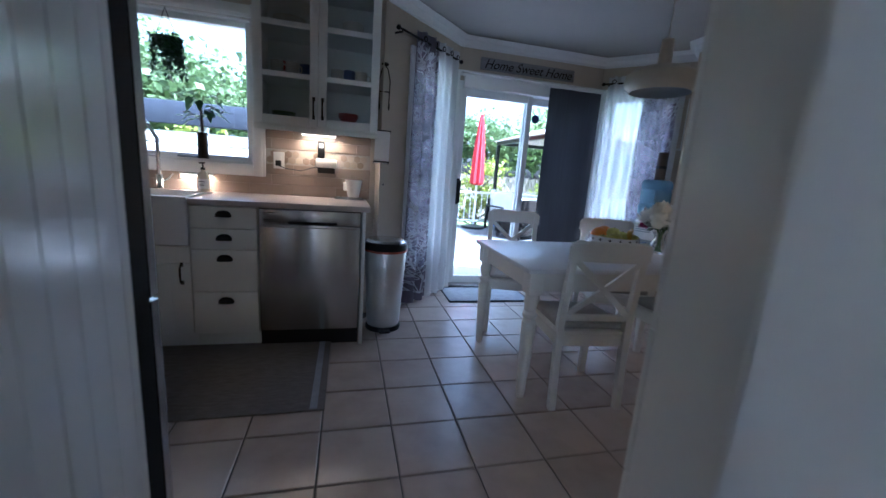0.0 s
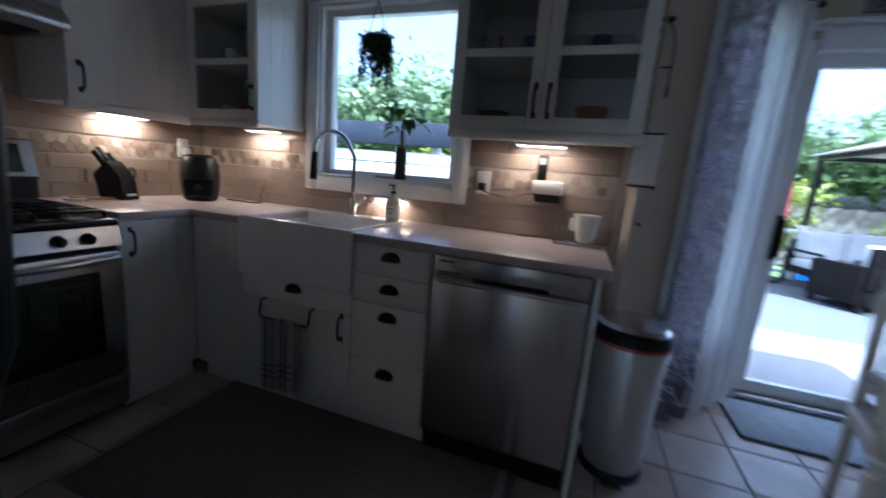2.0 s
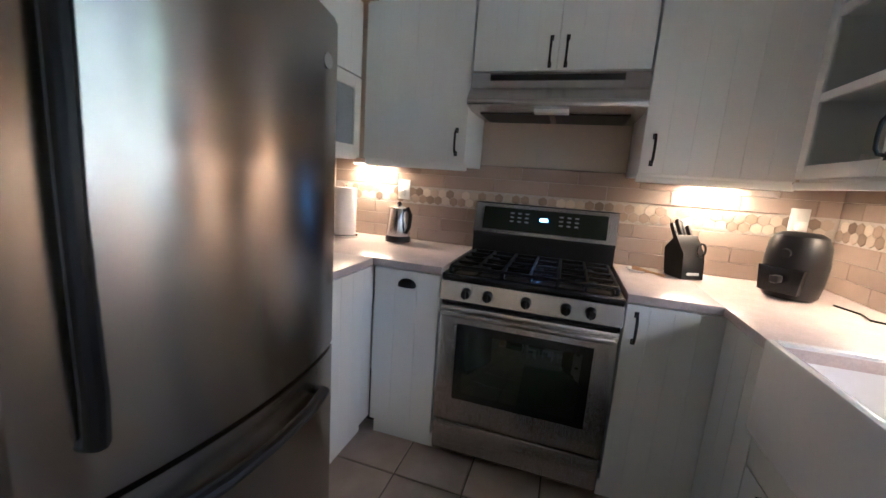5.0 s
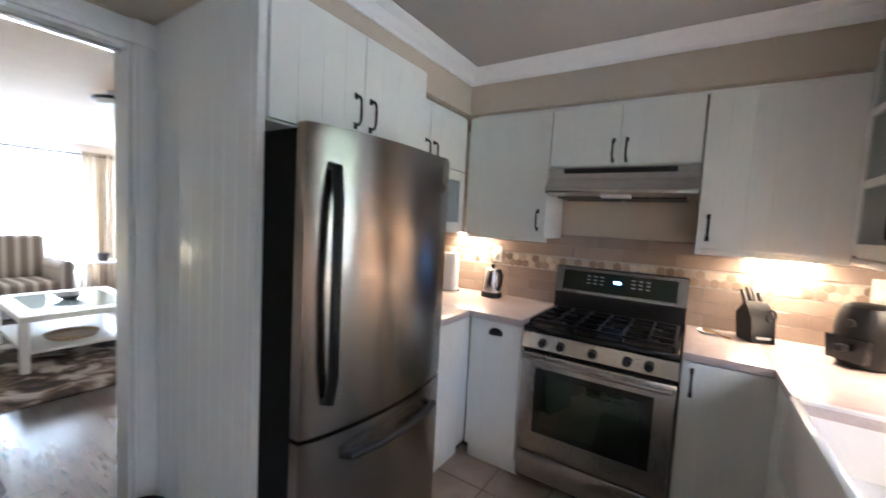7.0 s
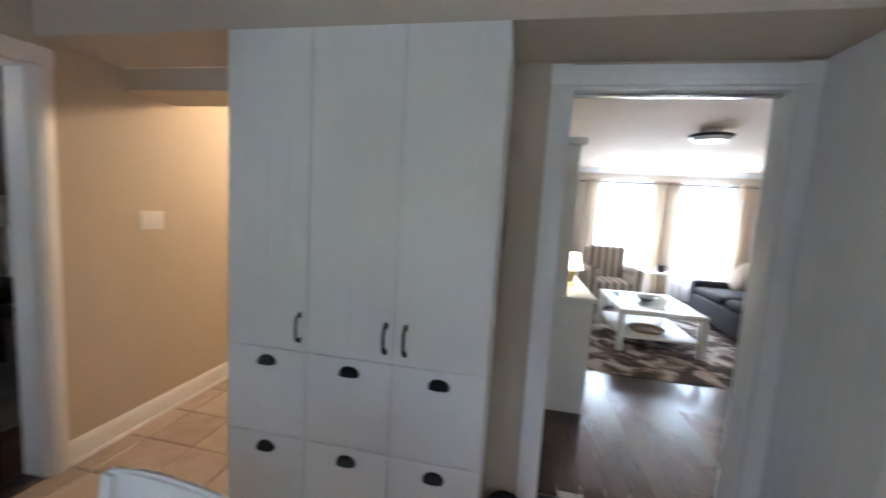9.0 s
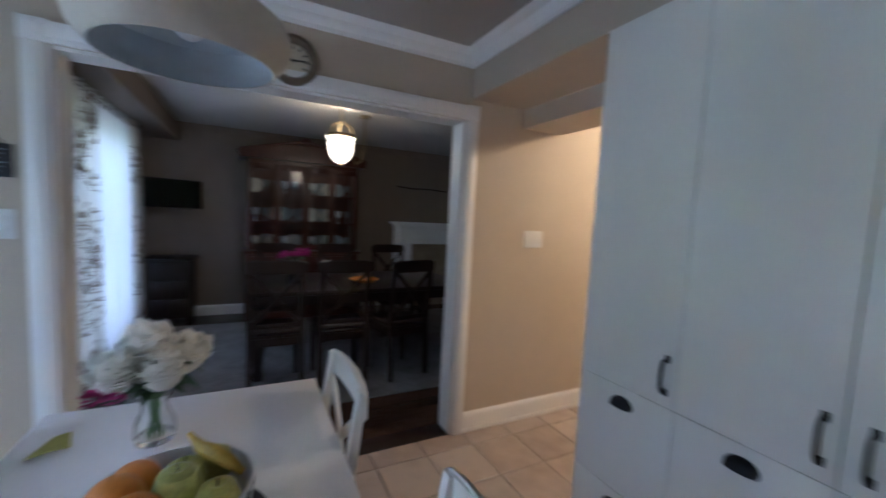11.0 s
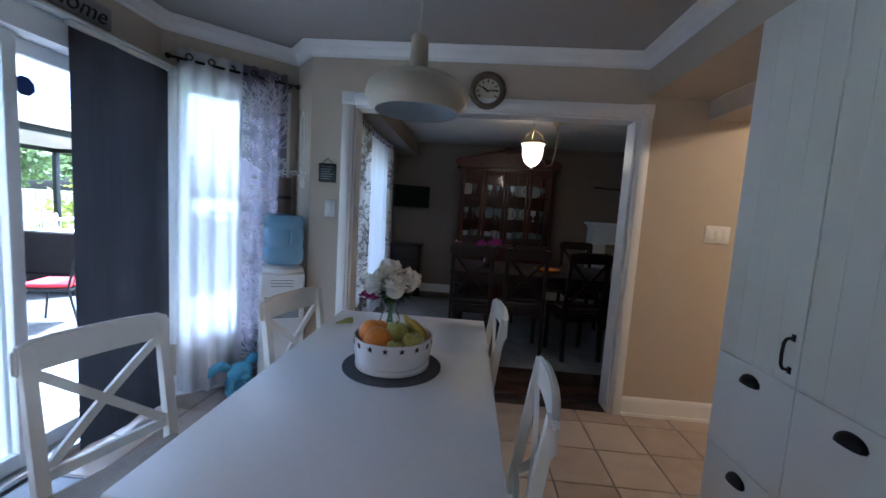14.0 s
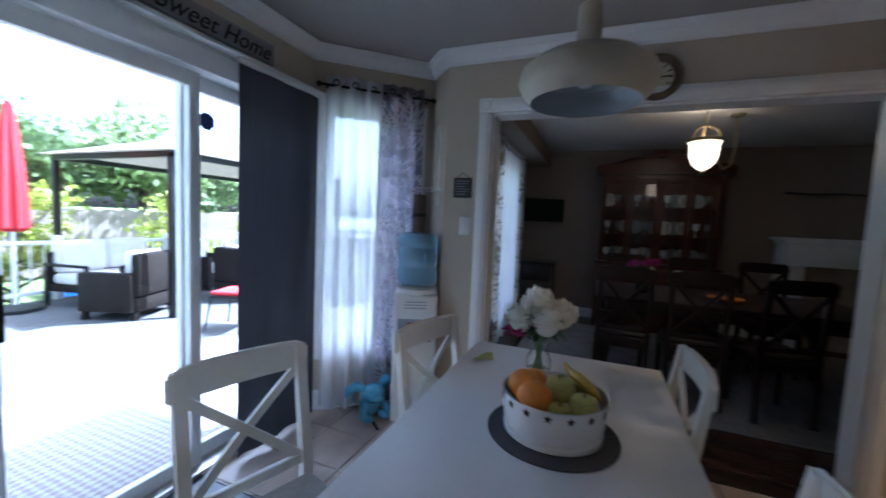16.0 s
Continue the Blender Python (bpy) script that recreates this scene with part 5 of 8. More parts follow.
for k in range(16):
    a = 2 * math.pi * k / 16
    star = [((0.012 if i % 2 == 0 else 0.005) * math.cos(i * math.pi / 5 + 0.3), (0.012 if i % 2 == 0 else 0.005) * math.sin(i * math.pi / 5 + 0.3)) for i in range(10)]
    part("star_cutout", Build().prism(star, -0.151, -0.1478, "y").moved(Matrix.Rotation(a, 4, "Z") @ Matrix.Translation((0, 0, 0.103))), M_dark, fb)
M_orange = mat("orange_peel", (0.80, 0.29, 0.03), 0.4, var=0.12, bump=0.25, bscale=300)
M_apple = mat("yellow_green_apple", (0.50, 0.50, 0.14), 0.3, var=0.2, scale=12)
M_pear = mat("green_pear_skin", (0.46, 0.43, 0.10), 0.4, var=0.25, scale=25)
M_ban = mat("ripe_banana", (0.55, 0.36, 0.03), 0.45, var=0.25, scale=25)
for x, y, z, r in ((-0.01, 0.085, 0.098, 0.045), (-0.075, 0.045, 0.092, 0.047), (0.07, 0.07, 0.075, 0.044)):
    fo = thing("orange", "ripe orange lying in the fruit bowl", "fruit", pose(BX + x, BY + y, 0.775 + z), "fruit in the bowl")
    part("peel", Build().ball((0, 0, 0), r * 1.08, 1, 1, 0.96, 20, 14), M_orange, fo)
    part("stalk", Build().cyl((0, 0, r * 0.93), (0, 0, r * 0.98), 0.005, seg=8), M_leafd, fo)
for x, y, z, r in ((-0.098, -0.025, 0.068, 0.036), (-0.02, -0.015, 0.108, 0.042), (-0.055, -0.085, 0.082, 0.042), (0.04, -0.02, 0.085, 0.042), (0.08, -0.07, 0.078, 0.04)):
    fo = thing("apple", "yellow green apple lying in the fruit bowl", "fruit", pose(BX + x, BY + y, 0.775 + z), "fruit in the bowl")
    part("skin", Build().lathe([(0, -0.8 * r), (0.4 * r, -0.9 * r), (0.85 * r, -0.55 * r), (r, 0.1 * r), (0.8 * r, 0.7 * r), (0.4 * r, 0.88 * r), (0, 0.72 * r)], seg=20), M_apple if x > -0.03 else M_pear, fo)
    part("stalk", Build().tube([(0, 0, 0.7 * r), (0.004, 0, 1.05 * r)], 0.002, 5), M_bark, fo)
fo = thing("banana", "ripe banana resting on the fruit", "fruit", pose(BX + 0.065, BY - 0.075, 0.772 + 0.105, 0, 0, 50))
part("skin", Build().tube([(-0.07, 0, -0.02), (-0.04, 0.01, 0.006), (0, 0.012, 0.02), (0.035, 0.01, 0.024), (0.06, 0, 0.03), (0.075, 0, 0.042)], [0.008, 0.015, 0.017, 0.014, 0.008, 0.005], 8), M_ban, fo)

VX, VY = 3.02, 3.36
fv = thing("flower_vase", "clear glass vase of white peonies and magenta blooms", "vase", pose(VX, VY, 0.7425))
g = part("vase", Build().lathe([(0, 0), (0.045, 0), (0.052, 0.02), (0.05, 0.06), (0.032, 0.1), (0.034, 0.12), (0.05, 0.145), (0.047, 0.145), (0.03, 0.12), (0.028, 0.1), (0.046, 0.06), (0.045, 0.02), (0, 0.012)]), M_glass, fv)
g.visible_shadow = False
b = Build()
for k in range(9):
    a = k * 0.7
    b.tube([(0.02 * math.cos(a), 0.02 * math.sin(a), 0.015), (0.012 * math.cos(a + 2), 0.012 * math.sin(a + 2), 0.11), (0.05 * math.cos(a), 0.05 * math.sin(a), 0.2)], 0.003, 5)
part("stems", b, M_leaf, fv)
M_petal = backlit(mat("white_petal", (0.90, 0.89, 0.83), 0.7, var=0.04, scale=20), 0.4)
M_pink = mat("magenta_petal", (0.38, 0.02, 0.14), 0.6, var=0.2, scale=20)


def bloom(b, c, r, n=150):
    for k in range(n):
        u = rnd.uniform(-0.35, 1)
        a = rnd.uniform(0, 6.28)
        s = math.sqrt(max(0, 1 - u * u))
        d = Vector((s * math.cos(a), s * math.sin(a), u))
        leaf_at(b, Vector(c) + d * r * rnd.uniform(0.3, 0.75), d + Vector((rnd.uniform(-0.5, 0.5), rnd.uniform(-0.5, 0.5), rnd.uniform(-0.2, 0.5))), r * rnd.uniform(0.4, 0.6), 1.15, -0.3)


for c, r in (((-0.055, 0.07, 0.225), 0.07), ((0.03, -0.075, 0.235), 0.07), ((-0.01, 0.01, 0.28), 0.072), ((0.06, 0.05, 0.235), 0.066), ((-0.06, -0.03, 0.22), 0.068), ((0.0, 0.085, 0.20), 0.05)):
    b = Build()
    bloom(b, c, r)
    b.ball(c, r * 0.72, u=14, w=10)
    part("peony", b, M_petal, fv, "white peony bloom")
b = Build()
bloom(b, (-0.05, 0.115, 0.165), 0.036, 60)
bloom(b, (-0.085, 0.075, 0.17), 0.032, 50)
part("small_bloom", b, M_pink, fv, "magenta bloom")
b = Build()
for k in range(26):
    a = rnd.uniform(0, 6.28)
    leaf_at(b, (0.04 * math.cos(a), 0.04 * math.sin(a), rnd.uniform(0.16, 0.24)), (math.cos(a), math.sin(a), rnd.uniform(-0.2, 0.5)), rnd.uniform(0.05, 0.09))
part("leaves", b, M_leafd, fv)["kind"] = "stuff"
M_ylf = mat("pale_yellow_green", (0.42, 0.45, 0.16), 0.6, var=0.1)
b = Build()
for k in range(7):
    b.tube([(3.06 + 0.013 * k, 3.56 + 0.004 * k, 0.746), (3.05 + 0.013 * k, 3.60, 0.748), (3.03 + 0.015 * k, 3.64 - 0.004 * k, 0.746)], 0.004, 5)
solid("leaf_trivet", b, M_ylf, "pale green leaf-shaped trivet on the table", "trivet")

# pendant
pd = thing("pendant_lamp", "cream dome pendant lamp over the kitchen table", "pendant lamp", pose(2.71, 3.235, 1.737))
M_cream2 = mat("cream_enamel", (0.55, 0.5, 0.4), 0.4, var=0.04)
M_inner = mat("pale_blue_enamel", (0.55, 0.6, 0.63), 0.5, var=0.03)
part("shade", Build().lathe([(0.165, 0.0), (0.195, 0.03), (0.205, 0.06), (0.195, 0.095), (0.155, 0.125), (0.09, 0.14), (0.05, 0.15), (0.037, 0.168), (0.034, 0.265), (0.034, 0.288), (0.028, 0.295), (0, 0.295)], seg=48), M_cream2, pd, "cream outside of the dome")
part("shade_lining", Build().lathe([(0.164, 0.001), (0.19, 0.032), (0.198, 0.06), (0.188, 0.09), (0.15, 0.118), (0.08, 0.13), (0, 0.132)], seg=48), M_inner, pd, "pale inside of the dome")
part("bulb", Build().ball((0, 0, 0.075), 0.03).cyl((0, 0, 0.09), (0, 0, 0.13), 0.014), M_white, pd)
part("cord", Build().cyl((0, 0, 0.29), (0, 0, CEIL - 1.74), 0.003, seg=8), M_cream2, pd)
part("ceiling_rose", Build().lathe([(0, CEIL - 1.77), (0.03, CEIL - 1.769), (0.05, CEIL - 1.739), (0, CEIL - 1.739)]), M_cream2, pd)

# clock
ck = thing("wall_clock", "round wall clock with bronze rim and cream dial", "clock", pose(3.829, 2.93, 2.17, 90, 0, -90))
part("rim", Build().lathe([(0.082, 0.0), (0.122, 0.0), (0.124, 0.025), (0.115, 0.045), (0.098, 0.05), (0.086, 0.036), (0.08, 0.016), (0.082, 0.0)], seg=48), mat("aged_bronze_rim", (0.17, 0.13, 0.09), 0.45, metal=0.4, var=0.25, scale=20), ck)
part("dial", Build().cyl((0, 0, 0.001), (0, 0, 0.014), 0.083, seg=40), mat("aged_clock_dial", (0.62, 0.55, 0.42), 0.6, var=0.1), ck)
b = Build()
for k in range(12):
    a = k * math.pi / 6
    b.box(-0.004, 0.004, 0.055, 0.074, 0.0142, 0.0152, m=Matrix.Rotation(a, 4, "Z"))
part("hour_marks", b, M_blackp, ck)["kind"] = "stuff"
part("hour_pointer", Build().box(-0.0055, 0.0055, -0.01, 0.046, 0.0155, 0.0165).moved(Matrix.Rotation(radians(55), 4, "Z")), M_blackp, ck)
part("minute_pointer", Build().box(-0.004, 0.004, -0.012, 0.068, 0.017, 0.018).moved(Matrix.Rotation(radians(-85), 4, "Z")), M_blackp, ck)

# chalk board with cord
cb = thing("slate_plaque", "small dark slate plaque with white writing on a cord", "plaque", pose(3.829, 4.01, 1.57, 0, 0, -90))
part("slate", Build().box(-0.062, 0.062, -0.012, 0, -0.065, 0.065, 0.003), mat("slate", (0.05, 0.05, 0.055), 0.8, var=0.15), cb)
b = Build()
for i in range(6):
    b.box(-0.045, 0.045 - 0.012 * (i % 3), -0.0132, -0.0122, 0.04 - 0.017 * i, 0.045 - 0.017 * i)
part("writing", b, M_frost, cb)["kind"] = "stuff"
part("cord", Build().tube([(-0.04, -0.006, 0.065), (0, -0.004, 0.1), (0.04, -0.006, 0.065)], 0.0025, 5), M_bronze, cb)

# sign
sg = thing("wall_sign", "grey wooden sign lettered Home Sweet Home", "sign", pose(2.63, 4.948, 2.232))
M_sign = mat("grey_washed_wood", (0.27, 0.26, 0.26), 0.7, var=0.2, stretch=(1, 1, 10))
part("board", Build().box(-0.5, 0.5, -0.02, -0.001, -0.055, 0.055, 0.004), M_sign, sg)
cu = bpy.data.curves.new("lettering", "FONT")
cu.body, cu.size, cu.align_x, cu.align_y, cu.shear, cu.extrude = "Home Sweet Home", 0.115, "CENTER", "CENTER", 0.35, 0.002
tmp = bpy.data.objects.new("lettering", cu)
me = bpy.data.meshes.new_from_object(tmp)
bpy.data.objects.remove(tmp)
me.materials.append(M_blackp)
lt = new("lettering", me)
lt.parent, lt.matrix_local = sg, pose(0, -0.0225, -0.005, 90, 0, 0)

# ---- curtains ----
def cloth(color, alpha, name, var=0.05, trans=0.35):
    m = bpy.data.materials.new(name)
    m.use_nodes = True
    n, l = m.node_tree.nodes, m.node_tree.links
    n.remove(n["Principled BSDF"])
    d, t, mixs, co, no = n.new("ShaderNodeBsdfDiffuse"), n.new("ShaderNodeBsdfTranslucent"), n.new("ShaderNodeMixShader"), n.new("ShaderNodeTexCoord"), n.new("ShaderNodeTexNoise")
    mapn = n.new("ShaderNodeMapping")
    mapn.inputs["Scale"].default_value = (1, 1, 0.05)
    no.inputs["Scale"].default_value = 60
    rp = n.new("ShaderNodeValToRGB")
    rp.color_ramp.elements[0].color, rp.color_ramp.elements[1].color = (*[c * (1 - var) for c in color], 1), (*[min(1, c * (1 + var)) for c in color], 1)
    l.new(co.outputs["Object"], mapn.inputs[0])
    l.new(mapn.outputs[0], no.inputs["Vector"])
    l.new(no.outputs[0], rp.inputs[0])
    l.new(rp.outputs[0], d.inputs["Color"])
    l.new(rp.outputs[0], t.inputs["Color"])
    mixs.inputs[0].default_value = trans
    l.new(d.outputs[0], mixs.inputs[1])
    l.new(t.outputs[0], mixs.inputs[2])
    last = mixs
    if alpha < 1:
        tr, m2 = n.new("ShaderNodeBsdfTransparent"), n.new("ShaderNodeMixShader")
        m2.inputs[0].default_value = alpha
        l.new(tr.outputs[0], m2.inputs[1])
        l.new(mixs.outputs[0], m2.inputs[2])
        last = m2
    l.new(last.outputs[0], n["Material Output"].inputs[0])
    return m


M_sheer = cloth((0.78, 0.78, 0.80), 0.80, "white_sheer", trans=0.45)
M_lined = cloth((0.74, 0.74, 0.76), 1.0, "white_lined_sheer", trans=0.40)
M_pat = cloth((0.26, 0.235, 0.28), 1.0, "grey_patterned_drape", 0.12, 0.65)
M_vine = cloth((0.84, 0.85, 0.87), 1.0, "white_vine_print", 0.05, 0.7)
M_navy = cloth((0.085, 0.086, 0.098), 1.0, "dark_blue_grey_panel", 0.15, 0.08)
M_leafy = cloth((0.66, 0.63, 0.58), 1.0, "cream_leaf_drape", 0.06, 0.35)
M_ink = cloth((0.26, 0.21, 0.17), 1.0, "brown_leaf_print", 0.1, 0.3)
M_beige = cloth((0.5, 0.42, 0.32), 1.0, "beige_drape", 0.1, 0.3)


def wave(u, folds, depth, ph=0.0):
    return depth * math.sin(2 * math.pi * folds * u + ph) + 0.35 * depth * math.sin(2 * math.pi * folds * 0.37 * u + 1.3 + ph)


def drape_mesh(w, h, folds, depth, ph=0.0, nz=10, flare=0.06):
    b = Build()
    nx = int(folds * 16)
    g = []
    for j in range(nz + 1):
        v = j / nz
        g.append([b.bm.verts.new(((i / nx - 0.5) * w * (1 + flare * v), wave(i / nx, folds, depth * (0.55 + 0.45 * v), ph), h * (1 - v) + 0.004 * math.sin(i * 0.7))) for i in range(nx + 1)])
    for a, c in zip(g, g[1:]):
        for i in range(nx):
            b.bm.faces.new((a[i], a[i + 1], c[i + 1], c[i]))
    return b


def drape(name, label, m, w, h, folds, depth, material, ph=0.0, vines=0, eyelets=True, seed=3, ink=None):
    ob = thing(name, label, "curtain", m)
    part("cloth", drape_mesh(w, h, folds, depth, ph), material, ob)
    if eyelets:
        for k in range(max(2, int(folds))):
            x = (-0.5 + (k + 0.5) / max(2, int(folds))) * w
            part("eyelet", Build().lathe([(0.014, -0.003), (0.022, -0.003), (0.022, 0.003), (0.014, 0.003), (0.014, -0.003)], seg=14).moved(Matrix.Translation((x, wave(x / w + 0.5, folds, depth * 0.55, ph) - 0.004, h - 0.05)) @ Matrix.Rotation(math.pi / 2, 4, "X")), M_black, ob)
    if vines:
        r = random.Random(seed)
        b = Build()

        def pt(x, z):
            v = 1 - z / h
            return (x * (1 + 0.06 * v), wave(x / w + 0.5, folds, depth * (0.55 + 0.45 * v), ph) - 0.006, z)

        def strip(a, c, wd):
            (x0, z0), (x1, z1) = a, c
            ln = math.hypot(x1 - x0, z1 - z0)
            nx_, nz_ = -(z1 - z0) / ln * wd, (x1 - x0) / ln * wd
            last = None
            for k in range(5):
                u = k / 4
                x, z = x0 + (x1 - x0) * u, z0 + (z1 - z0) * u
                cur = []
                for s in (-1, 1):
                    xx = min(max(x + s * nx_, -w / 2), w / 2)
                    cur.append(b.bm.verts.new(pt(xx, min(max(z + s * nz_, 0.0), h))))
                if last:
                    b.bm.faces.new((last[0], last[1], cur[1], cur[0]))
                last = cur
        for _ in range(vines):
            x, z = r.uniform(-w / 2, w / 2), r.uniform(0.02, h - 0.2)
            ln = r.uniform(0.18, 0.30)
            a0 = r.uniform(1.1, 2.0)
            for bt in range(7):
                a = a0 + (bt - 3) * 0.42
                xx, zz = x + ln * math.cos(a) * 0.6, z + ln * math.sin(a) * 0.6
                strip((x, z), (xx, zz), 0.0032)
                for q in range(2):
                    aa = a + (q - 0.5) * 0.7
                    strip((xx, zz), (xx + 0.045 * math.cos(aa), zz + 0.045 * math.sin(aa)), 0.0055)
        pv = part("vine_print", b, ink or M_vine, ob, "branching print")
        pv["kind"] = "stuff"
    return ob


def on_wall(p0, p1, s, off, z):
    """A place s metres along a wall from p0, off metres into the room, facing the room with local x along the wall."""
    m, ln = run(p0, p1)
    return Matrix.Translation((m @ Vector((s, -off, z)))) @ Matrix.Rotation(math.atan2(p1[1] - p0[1], p1[0] - p0[0]) + math.pi, 4, "Z")


def rod(p0, p1, s0, s1, off, z, label="black curtain rod with round finials"):
    m, _ = run(p0, p1)
    ob = thing("curtain_rod", label, "curtain rod")
    part("pole", Build().cyl((s0, -off, z), (s1, -off, z), 0.009, seg=12).moved(m), M_black, ob)
    for s in (s0, s1):
        part("finial", Build().ball((s, -off, z), 0.018, u=12, w=8).moved(m), M_black, ob)
    for s in (s0 + 0.05, s1 - 0.05):
        part("bracket", Build().box(s - 0.006, s + 0.006, -off, -0.001, z - 0.02, z - 0.008, 0.002).moved(m), M_black, ob)


rod(BAY[3], BAY[2], 0.03, 0.80, 0.075, 2.185)
drape("sheer_curtain", "white sheer curtain hanging over the bay window", on_wall(BAY[3], BAY[2], 0.575, 0.075, 0.03), 0.36, 2.22, 3.6, 0.032, M_sheer, 0.4)
drape("patterned_curtain", "grey curtain printed with white branches", on_wall(BAY[3], BAY[2], 0.255, 0.08, 0.03), 0.30, 2.215, 2.5, 0.03, M_pat, 1.1, vines=60)
rod(BAY[1], BAY[0], 0.1, 1.0, 0.075, 2.185)
drape("sheer_curtain", "white sheer curtain beside the patio door", on_wall(BAY[1], BAY[0], 0.30, 0.075, 0.03), 0.36, 2.22, 3, 0.032, M_sheer, 0.9)
drape("patterned_curtain", "grey curtain printed with white branches", on_wall(BAY[1], BAY[0], 0.62, 0.08, 0.03), 0.30, 2.215, 2.5, 0.034, M_pat, 0.2, vines=60, seed=8)
pn = thing("panel_blind", "dark blue-grey fabric panel blind over the door side", "blind", pose(3.14, 4.865, 0.03))
part("panel", drape_mesh(0.58, 2.06, 2, 0.012, 0.3, flare=0.0), M_navy, pn)
part("head_rail", Build().box(-0.30, 0.30, -0.012, 0.012, 2.055, 2.08, 0.003), M_white, pn)
solid("blind_track", Build().box(1.95, 3.46, 4.85, 4.88, 2.112, 2.13, 0.003).box(1.95, 3.46, 4.88, 4.948, 2.12, 2.128), M_white, "thin white blind track above the patio door", "track")

# water cooler
wcx = thing("water_cooler", "white water cooler with blue bottle in the bay corner", "water cooler", pose(3.78, 4.295, 0, 0, 0, -65))
body = part("cabinet", Build().box(-0.145, 0.145, -0.145, 0.145, 0.0, 0.86, 0.02, 3), M_white, wcx)
part("tap_recess", Build().box(-0.11, 0.11, -0.1475, -0.14, 0.55, 0.70, 0.008), M_frost, body)
part("top_collar", Build().lathe([(0.14, 0.855), (0.13, 0.885), (0.1, 0.9), (0, 0.9)]), M_white, wcx)
for x, mm in ((-0.04, M_red), (0.04, M_bluec)):
    part("tap", Build().box(x - 0.014, x + 0.014, -0.175, -0.146, 0.655, 0.68, 0.004).cyl((x, -0.165, 0.655), (x, -0.165, 0.63), 0.009), mm, wcx)
for z in (0.77, 0.79, 0.81):
    part("vent_line", Build().box(-0.07, 0.07, -0.1465, -0.144, z, z + 0.006), M_frost, body)
M_bot = mat("blue_bottle_plastic", (0.33, 0.57, 0.78), 0.08, var=0.03, trans=0.45)
bt = part("bottle", Build().lathe([(0.0, 0.875), (0.03, 0.875), (0.05, 0.9), (0.12, 0.915), (0.135, 0.94), (0.135, 1.02), (0.128, 1.03), (0.128, 1.045), (0.135, 1.055), (0.135, 1.15), (0.128, 1.16), (0.128, 1.175), (0.135, 1.185), (0.135, 1.225), (0.12, 1.255), (0.08, 1.265), (0, 1.26)], seg=36), M_bot, wcx, "blue ribbed water bottle")
bt.visible_shadow = False
part("bottle_grip", Build().tube([(0.05, -0.13, 1.06), (0.055, -0.145, 1.08), (0.055, -0.145, 1.13), (0.05, -0.13, 1.15)], 0.01), M_bot, wcx)
cp2 = thing("cup_dispenser", "brown tube cup dispenser standing on the bottle", "cup dispenser", pose(3.80, 4.305, 1.266))
part("tube", Build().lathe([(0, 0), (0.045, 0), (0.045, 0.24), (0.04, 0.25), (0, 0.25)]), mat("brown_plastic", (0.1, 0.065, 0.045), 0.4, var=0.1), cp2)
part("tube_cap", Build().lathe([(0.046, 0.10), (0.048, 0.105), (0.048, 0.12), (0.046, 0.125)]), M_blackp, cp2)
wr = thing("wire_wall_rack", "thin white wire rack on the narrow wall", "wire rack", on_wall(BAY[4], BAY[3], 0.12, 0.02, 1.55))
part("wire", Build().tube([(-0.04, 0, 0), (-0.04, 0, 0.4), (0.0, 0, 0.45), (0.04, 0, 0.4), (0.04, 0, 0)], 0.004, 6).tube([(-0.06, 0, 0.0), (0.06, 0, 0.0)], 0.004, 6).tube([(-0.06, -0.06, 0.02), (0.06, -0.06, 0.02)], 0.004, 6), M_white, wr)
for x in (-0.05, 0.05):
    part("hook", Build().tube([(x, 0, 0.0), (x, -0.05, 0.0), (x, -0.06, 0.03)], 0.004, 6), M_white, wr)

# soft toy on the floor
ty = Build().ball((0, 0.01, 0.075), 0.07, 1, 0.95, 1.0, 18, 12).ball((0.0, -0.035, 0.17), 0.072, 1.1, 0.95, 0.9, 18, 12).ball((0, -0.1, 0.155), 0.035, 1.1, 0.8, 0.75, 12, 8)
for sx in (-1, 1):
    ty.tube([(sx * 0.05, -0.02, 0.2), (sx * 0.11, -0.01, 0.235), (sx * 0.16, 0.0, 0.215), (sx * 0.185, 0.0, 0.17)], [0.024, 0.034, 0.03, 0.006], 10)
    ty.tube([(sx * 0.055, -0.03, 0.11), (sx * 0.09, -0.07, 0.07), (sx * 0.085, -0.1, 0.035)], [0.024, 0.026, 0.022], 10).ball((sx * 0.06, -0.075, 0.03), 0.036, 0.9, 1.4, 0.8, 12, 8)
solid("soft_toy", ty.moved(pose(3.60, 4.52, 0.004, 0, 0, -30)), mat("light_blue_plush", (0.16, 0.42, 0.62), 0.95, var=0.25, scale=25, bump=0.5, bscale=150), "light blue plush toy sitting on the floor", "toy")
solid("dark_ribbon", Build().box(-0.01, 0.01, -0.16, -0.05, 0.0, 0.006, 0.002).moved(pose(3.57, 4.50, 0.002, 0, 0, -40)), M_blackp, "short dark strap lying beside the toy", "strap")

